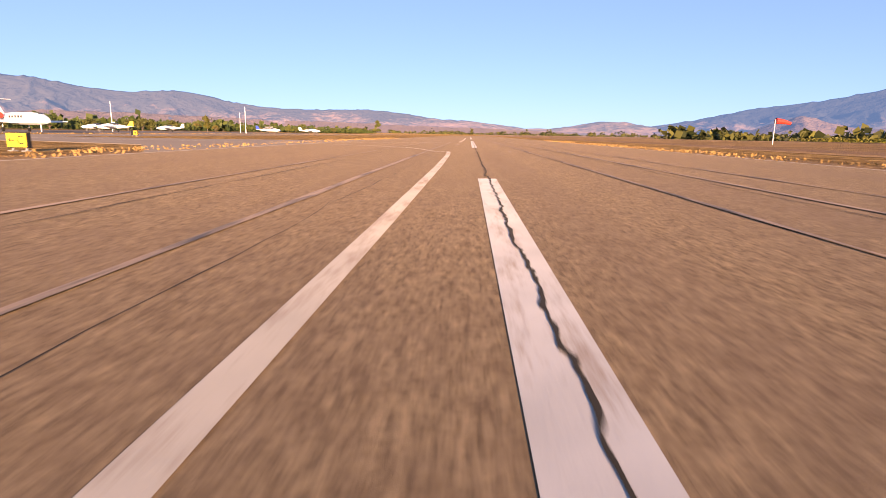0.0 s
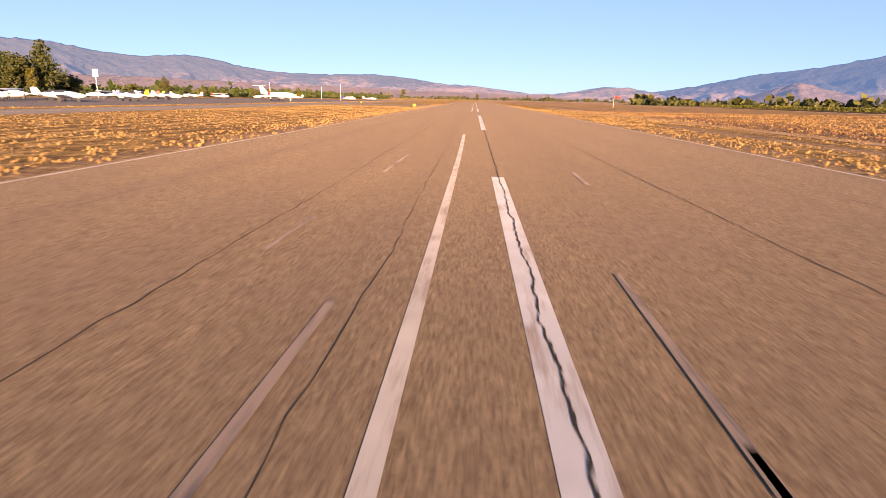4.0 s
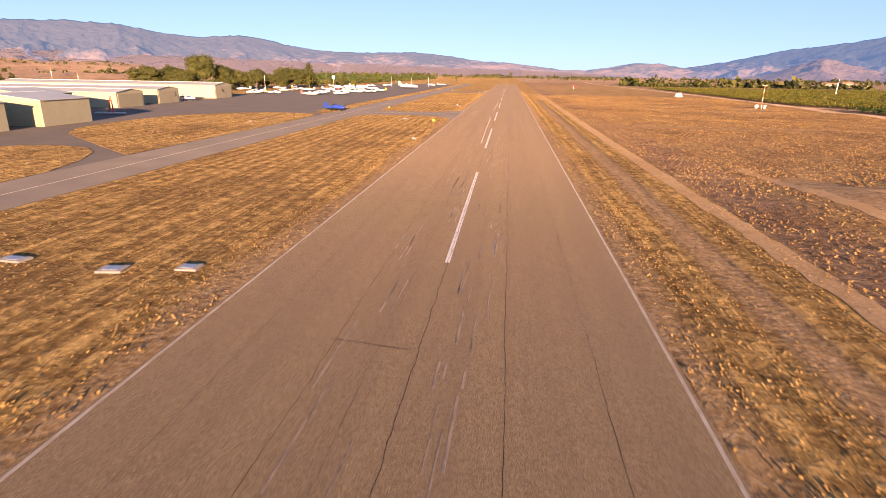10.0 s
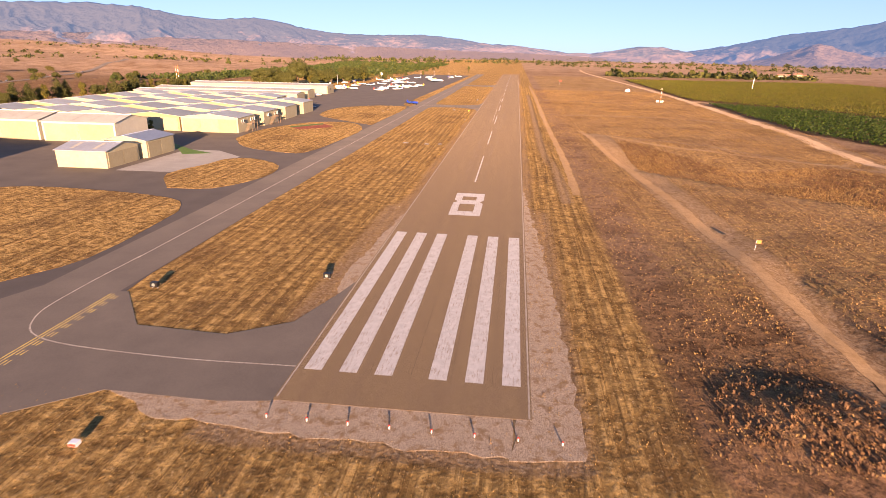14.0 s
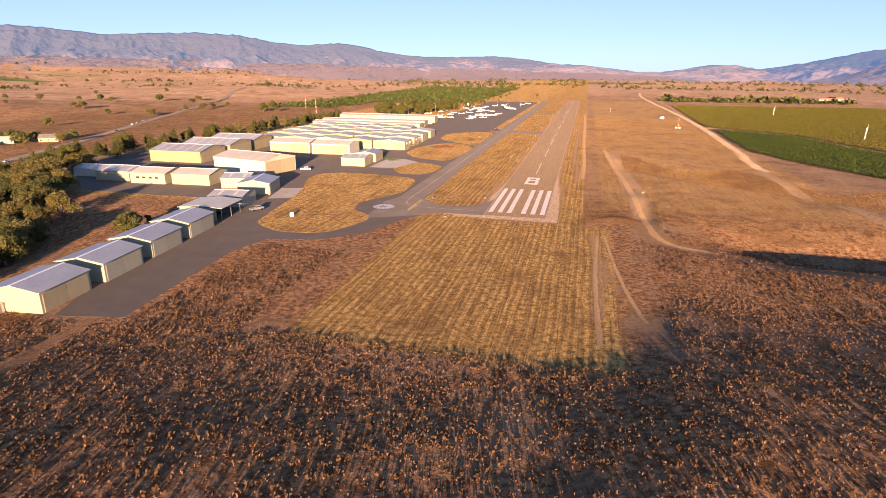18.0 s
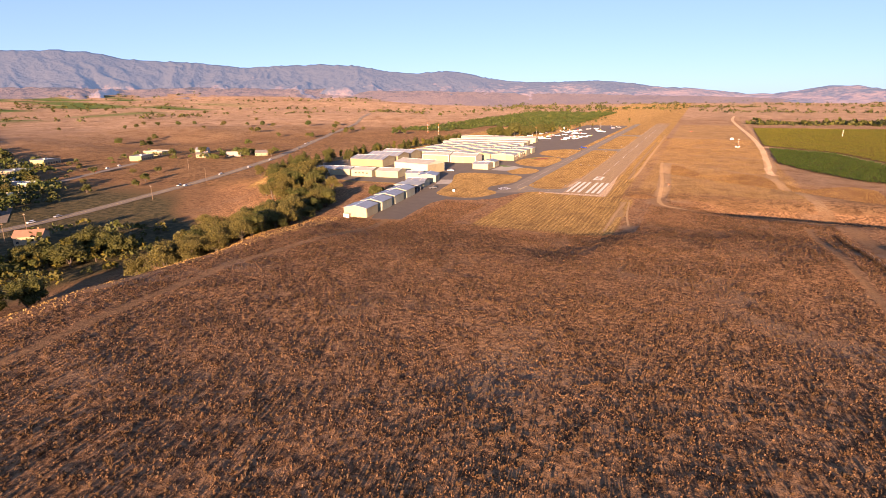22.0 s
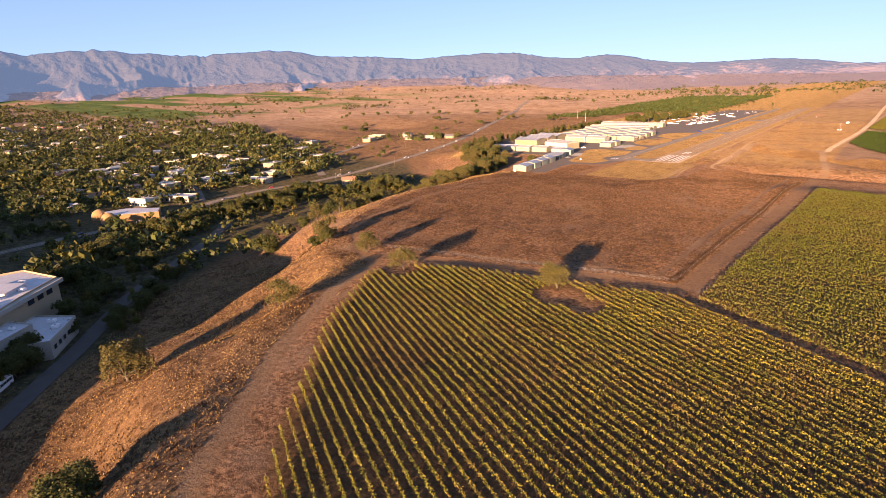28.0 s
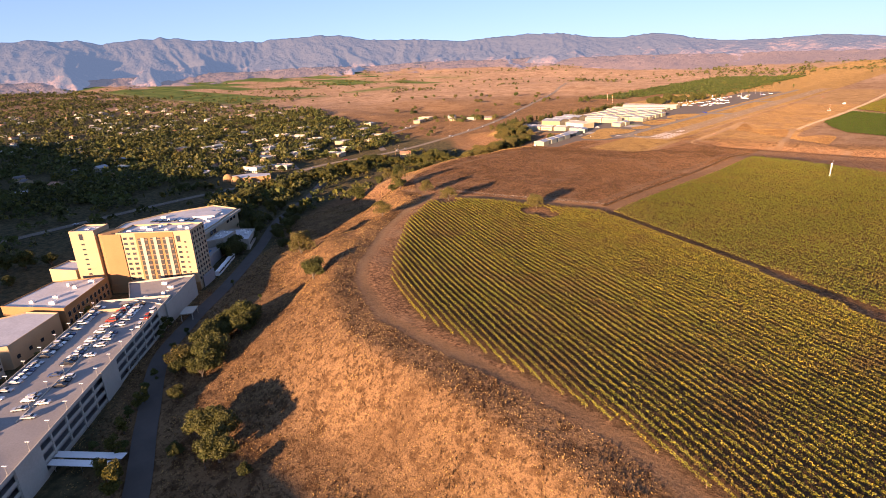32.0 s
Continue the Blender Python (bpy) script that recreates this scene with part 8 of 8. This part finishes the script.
# masts and poles
for x, y, h in ((-318, 492, 20), (-396, 616, 18)):
    ob = thing("antenna_mast", pose(x, y, gz(x, y)), "slim red and white radio mast beyond the hangars", "mast", "radio masts")
    for k in range(7):
        part("section", Shape().tube([(0, 0, h / 7 * k - 0.2), (0, 0, h / 7 * (k + 1))], [0.28, 0.26], 5), M["white" if k % 2 else "orange"], ob)
x, y = -124, 526
ob = thing("apron_sign", pose(x, y, gz(x, y)), "blank white sign on a tall steel pole", "sign")
part("pole", Shape().tube([(0, 0, -0.3), (0, 0, 7.2)], [0.12, 0.1], 8), M["steel"], ob)
part("panel", Shape().box(-0.9, -0.1, 6.6, 0.9, 0.1, 9.0), M["white"], ob)
for x, y, h in ((-152, 470, 9), (-100, 620, 8), (-70, 640, 8), (-96, 700, 8)):
    ob = thing("flag_pole", pose(x, y, gz(x, y)), "plain pale metal pole beside the apron", "pole", "apron poles")
    part("shaft", Shape().tube([(0, 0, -0.3), (0, 0, h)], [0.12, 0.08], 8), M["white"], ob)
    part("cap", Shape().dome((0, 0, h), 0.14, 8, 2), M["steel"], ob)
x, y = -99.5, 250.7
ob = thing("red_derrick", pose(x, y, 0.05), "rusty red steel derrick on a trailer beside a hangar", "derrick")
for a, b in ((-0.7, -0.5), (0.7, -0.5), (0, 0.7)):
    part("leg", Shape().tube([(a, b, 0), (a * 0.15, b * 0.15, 4.6)], [0.14, 0.09], 6), M["red"], ob)
part("brace", Shape().box(-0.5, -0.5, 1.4, 0.5, -0.36, 1.55), M["red"], ob)
part("trailer", Shape().box(-4.5, -1.0, 0.25, 3.5, 0.6, 0.55), M["steel"], ob)
for i, (x, y, turn) in enumerate([(-114, 62, 20), (-99, -31.6, 95), (-91.5, -20.5, 60)]):
    ob = thing("pickup", pose(x, y, 0.06, 0, 0, turn), ("white", "dark", "pale")[i] + " pickup parked beside the hangars", "car", "vehicles by the hangars")
    m = M[("white", "black", "steel")[i]]
    part("body", Shape().box(-2.5, -0.9, 0.45, 2.5, 0.9, 1.05), m, ob)
    part("cab", Shape().prism([(-0.6, -0.85), (1.3, -0.85), (1.3, 0.85), (-0.6, 0.85)], 1.05, 1.75), m, ob)
    part("window", Shape().box(-0.62, -0.87, 1.2, 1.32, 0.87, 1.6), M["glass"], ob)
    for a in (-1.6, 1.6):
        for b in (-0.85, 0.85):
            part("wheel", Shape().tube([(a, b - 0.1, 0.36), (a, b + 0.1, 0.36)], [0.36, 0.36], 10), M["black"], ob)
x, y = -75, -25
ob = thing("utility_box", pose(x, y, gz(x, y) + 0.07, 0, 0, 20), "small white utility box in dry grass", "utility box")
part("case", Shape().box(-0.6, -0.5, -0.05, 0.6, 0.5, 1.3), M["white"], ob)
part("door", Shape().box(-0.5, -0.53, 0.1, 0.5, -0.502, 1.2), M["steel"], ob)
# the low house beyond the vineyards
x, y = 440, 935
ob = thing("ranch_house", pose(x, y, gz(x, y), 0, 0, -12), "long white ranch house with a tan tile roof", "house")
for a, b, h in ((-27, -4, 5.5), (-4, 10, 7.2), (10, 26, 5.0)):
    part("wall", Shape().box(a, -6, -2, b, 6, h), M["stucco_white"], ob)
    part("roof", Shape().add([(a - 0.8, -7, h - 0.1), (b + 0.8, -7, h - 0.1), (b + 0.8, 7, h - 0.1), (a - 0.8, 7, h - 0.1), (a + 3, 0, h + 2.2), (b - 3, 0, h + 2.2)], [(0, 1, 5, 4), (2, 3, 4, 5), (1, 2, 5), (3, 0, 4), (3, 2, 1, 0)]), M["roof_tile"], ob)
    for k in range(int((b - a) / 3)):
        part("window", Shape().box(a + 1 + 3 * k, -6.08, 1.2, a + 2.4 + 3 * k, -5.98, 3.0), M["glass"], ob)
# power poles
for x, y, h in ((-271, -176, 11), (-286, -156, 11), (-396, 62, 11), (-12, -478, 8), (-330, 20, 11), (-300, -60, 11)):
    ob = thing("power_pole", pose(x, y, gz(x, y)), "weathered wooden power pole with a crossarm", "power pole", "power poles")
    part("pole", Shape().tube([(0, 0, -0.6), (0, 0, h)], [0.16, 0.11], 8), M["wood"], ob)
    part("crossarm", Shape().box(-1.2, -0.06, h - 0.9, 1.2, 0.06, h - 0.75), M["wood"], ob)
    for s in (-1.0, -0.4, 0.4, 1.0):
        part("insulator", Shape().tube([(s, 0, h - 0.75), (s, 0, h - 0.55)], [0.06, 0.04], 6), M["white"], ob)
# the field's wire fence
FENCE = [(2, -375), (42, -366), (82, -356), (120, -348), (120, -210), (119, -77)]
fence = thing("field_fence", pose(0, 0, 0), "wire fence on thin steel posts round the dry field", "fence")
post_bar = Shape().tube([(0, 0, -0.2), (0, 0, 1.35)], [0.05, 0.05], 5).mesh("post")
post_bar.materials.append(M["wood"])
line = []
for (ax_, ay_), (bx_, by_) in zip(FENCE[:-1], FENCE[1:]):
    k = int(math.hypot(bx_ - ax_, by_ - ay_) / 5)
    line += [(ax_ + (bx_ - ax_) * i / k, ay_ + (by_ - ay_) * i / k) for i in range(k)]
line.append(FENCE[-1])
for x, y in line:
    p = new("post", post_bar)
    p.parent = fence
    p.location = (x, y, gz(x, y))
for h in (0.45, 0.85, 1.2):
    part("wire", Shape().tube([(x, y, gz(x, y) + h) for x, y in line], [0.012] * len(line), 4), M["steel"], fence)

# a white shed at the end of the hangar lane, and marker flags
x, y = -94.5, -115.5
ob = thing("storage_shed", pose(x, y, gz(x, y), 0, 0, 6.5), "small white storage shed beside the end hangar", "shed")
part("wall", Shape().box(-1.4, -1.2, -0.6, 1.4, 1.2, 2.0), M["white"], ob)
part("roof", Shape().box(-1.6, -1.4, 2.0, 1.6, 1.4, 2.12), M["roof_pale"], ob)
part("door", Shape().box(1.402, -0.5, 0.0, 1.44, 0.5, 1.85), M["wall_grey"], ob)
x, y = 47, 45
ob = thing("marker_flag", pose(x, y, gz(x, y)), "orange marker flag on a thin pole", "flag")
part("pole", Shape().tube([(0, 0, -0.2), (0, 0, 1.7)], [0.03, 0.03], 6), M["white"], ob)
part("cloth", Shape().box(0.03, -0.015, 1.1, 0.75, 0.015, 1.65), M["orange"], ob)


# ---------------------------------------------------------------- dry grass
def tufts(name, label, box, density, tall, blades, material, keep, clump=6.0, seed=0, sparse=0.25, slim=1.0):
    """Grass too fine to count: small fans of blades, thicker in patches."""
    rg = np.random.default_rng(900 + seed)
    x0, y0, x1, y1 = box
    n = int((x1 - x0) * (y1 - y0) * density)
    x, y = rg.uniform(x0, x1, n), rg.uniform(y0, y1, n)
    thick = bumps(x, y, clump) * 0.6 + bumps(x + 300, y, clump * 3.1) * 0.4
    ok = keep(x, y) & (rg.random(n) < sparse + (1 - sparse) * ease(0.30, 0.62, thick))
    x, y, thick = x[ok], y[ok], thick[ok]
    x, y, thick = np.repeat(x, blades), np.repeat(y, blades), np.repeat(thick, blades)
    n = len(x)
    h = tall * rg.uniform(0.5, 1.25, n) * (0.55 + 0.8 * thick)
    a = rg.uniform(0, 2 * math.pi, n)
    lean, wide = h * rg.uniform(0.2, 0.9, n), slim * tall * rg.uniform(0.35, 0.8, n)
    jx, jy = rg.normal(0, tall * 0.35, n), rg.normal(0, tall * 0.35, n)
    c = np.stack([x + jx, y + jy, ground_z(x + jx, y + jy) - 0.03], -1)
    u = np.stack([np.cos(a), np.sin(a), 0 * a], -1)
    w = np.stack([-np.sin(a), np.cos(a), 0 * a], -1)
    up = np.stack([0 * a, 0 * a, h], -1) + w * lean[:, None]
    q = np.stack([c - u * wide[:, None] * 0.3, c + u * wide[:, None] * 0.3, c + up + u * wide[:, None] * 0.55, c + up * 0.9 - u * wide[:, None] * 0.45], 1)
    tagged(part(name, quads_mesh(name, q, M[material]), M[material]), label, "grass", kind="stuff")


def off_tracks(x, y, gap=0.4):
    ok = np.ones(x.shape, bool)
    for w_, line_ in TRACKS:
        ok &= line_distance(x, y, line_)[0] > w_ + gap
    return ok


def on_mesa(x, y):
    return line_distance(x, y, RIM)[1] < -1.0


MOWN = lambda x, y: (np.abs(x) < 41) & (y > -108)
FURROWS = lambda x, y: (np.sin(3.3 * x + 3.5) < 0.35) | (bumps(x, y, 5.0) > 0.6)
tufts("field_stubble", "brown dry grass tufts of the ploughed mesa field", (-112, -378, 122, -12), 1.9, 0.30, 3, "fieldstraw",
      lambda x, y: on_mesa(x, y) & off_tracks(x, y) & ~MOWN(x, y) & ~((x < -66) & (y > -114)) & ~((x < -40) & (y > -58)) & (y > -385 + 0.25 * x) & ~((x < -46) & (y > -48)), 2.2, 1, 0.35)
tufts("mown_stubble", "short golden stubble of the mown overrun", (-34, -107, 34, -6), 2.4, 0.11, 2, "straw", lambda x, y: off_tracks(x, y) & FURROWS(x, y), 2.0, 2, 0.6)
SLOPE = lambda x, y: (line_distance(x, y, RIM)[1] > -14) & (line_distance(x, y, RIM)[1] < 92) & off_tracks(x, y) & (line_distance(x, y, CASINO_ROAD)[0] > 6)
tufts("slope_grass", "tawny dry grass on the steep mesa slope", (-110, -700, 330, -372), 0.9, 0.30, 3, "straw", SLOPE, 5.0, 3, 0.4)
tufts("slope_weeds", "dark brown weeds among the grass of the slope", (-110, -700, 330, -372), 0.45, 0.5, 3, "weed", SLOPE, 7.0, 13, 0.12)
tufts("fence_weeds", "dark tall weeds along the field fence", (116.5, -350, 121.5, -70), 5.0, 0.55, 3, "weed", lambda x, y: np.abs(x - 119.4) < 1.4, 3.0, 31, 0.5)
tufts("rim_grass", "tawny dry grass along the mesa's rim", (-160, -372, -40, -110), 0.5, 0.40, 2, "straw",
      lambda x, y: (line_distance(x, y, RIM)[1] > -2) & (line_distance(x, y, RIM)[1] < 60), 5.0, 4)
VERGE = lambda x, y: off_tracks(x, y, 0) & FURROWS(x, y) & ((x > 0) | (np.abs(y - 283) > 10))
tufts("verge_grass", "short golden grass beside the runway", (-38, 14, -12.2, 480), 4.6, 0.10, 2, "straw", VERGE, 1.6, 5, 0.65)
tufts("verge_grass", "short golden grass beside the runway", (12.2, -6, 24, 480), 5.0, 0.11, 2, "straw", VERGE, 1.6, 6, 0.65)
tufts("rough_grass", "rough brown grass of the airfield", (24, -8, 126, 470), 1.5, 0.20, 2, "fieldstraw", lambda x, y: off_tracks(x, y), 3.0, 7, 0.4)
tufts("rough_straw", "pale straw among the airfield's rough grass", (24, -8, 126, 470), 1.9, 0.18, 2, "straw", lambda x, y: off_tracks(x, y), 5.0, 17, 0.25)
CUT = lambda x, y: (y - 107 + 0.75 * (x - 44) > 4) & (y - 107 + 0.75 * (x - 44) < 46 - 12 * np.sin(x * 0.11)) & off_tracks(x, y, 0)
tufts("ditch_grass", "tall orange grass in the drainage cut", (44, 0, 165, 160), 3.6, 0.42, 3, "fieldstraw", CUT, 6.0, 8, 0.4, 0.35)
tufts("ditch_straw", "pale straw in the drainage cut", (44, 0, 165, 160), 3.4, 0.42, 2, "straw", CUT, 9.0, 18, 0.3, 0.35)
tufts("field_clumps", "taller clumps of dry weeds on the field", (-112, -378, 122, -12), 0.4, 0.5, 4, "weed",
      lambda x, y: on_mesa(x, y) & off_tracks(x, y) & ~MOWN(x, y) & ~((x < -66) & (y > -114)) & ~((x < -40) & (y > -58)) & (y > -385 + 0.25 * x), 4.0, 19, 0.1)
tufts("draw_grass", "tall orange grass in the dry draw", (60, -48, 330, 12), 0.7, 0.42, 2, "fieldstraw", lambda x, y: np.abs(y + 14 + 0.10 * (x - 60)) < 20 + 0 * x, 8.0, 9)
tufts("edge_grass", "sparse dry grass along the runway's edge", (-14.5, 60, -11.2, 560), 3.0, 0.13, 2, "straw", lambda x, y: np.abs(y - 283) > 9, 1.2, 10)
tufts("edge_grass", "sparse dry grass along the runway's edge", (11.2, -4, 14.5, 560), 3.0, 0.13, 2, "straw", lambda x, y: x > 0, 1.2, 11)
tufts("mound_brush", "tall dry brush on a mound beside the overrun", (24, -10, 47, 8), 3.0, 0.30, 3, "fieldstraw", lambda x, y: ((x - 35) / 8.5) ** 2 + ((y + 1) / 6.5) ** 2 < 1, 2.0, 41, 0.5)
for k, poly in enumerate(ISLANDS):
    px, py = [p[0] for p in poly], [p[1] for p in poly]
    tufts("island_grass", "short dry grass on an island between lanes", (min(px), min(py), max(px), max(py)), 1.4, 0.18, 2, "straw", lambda x, y: inside(x, y, poly), 2.5, 20 + k)
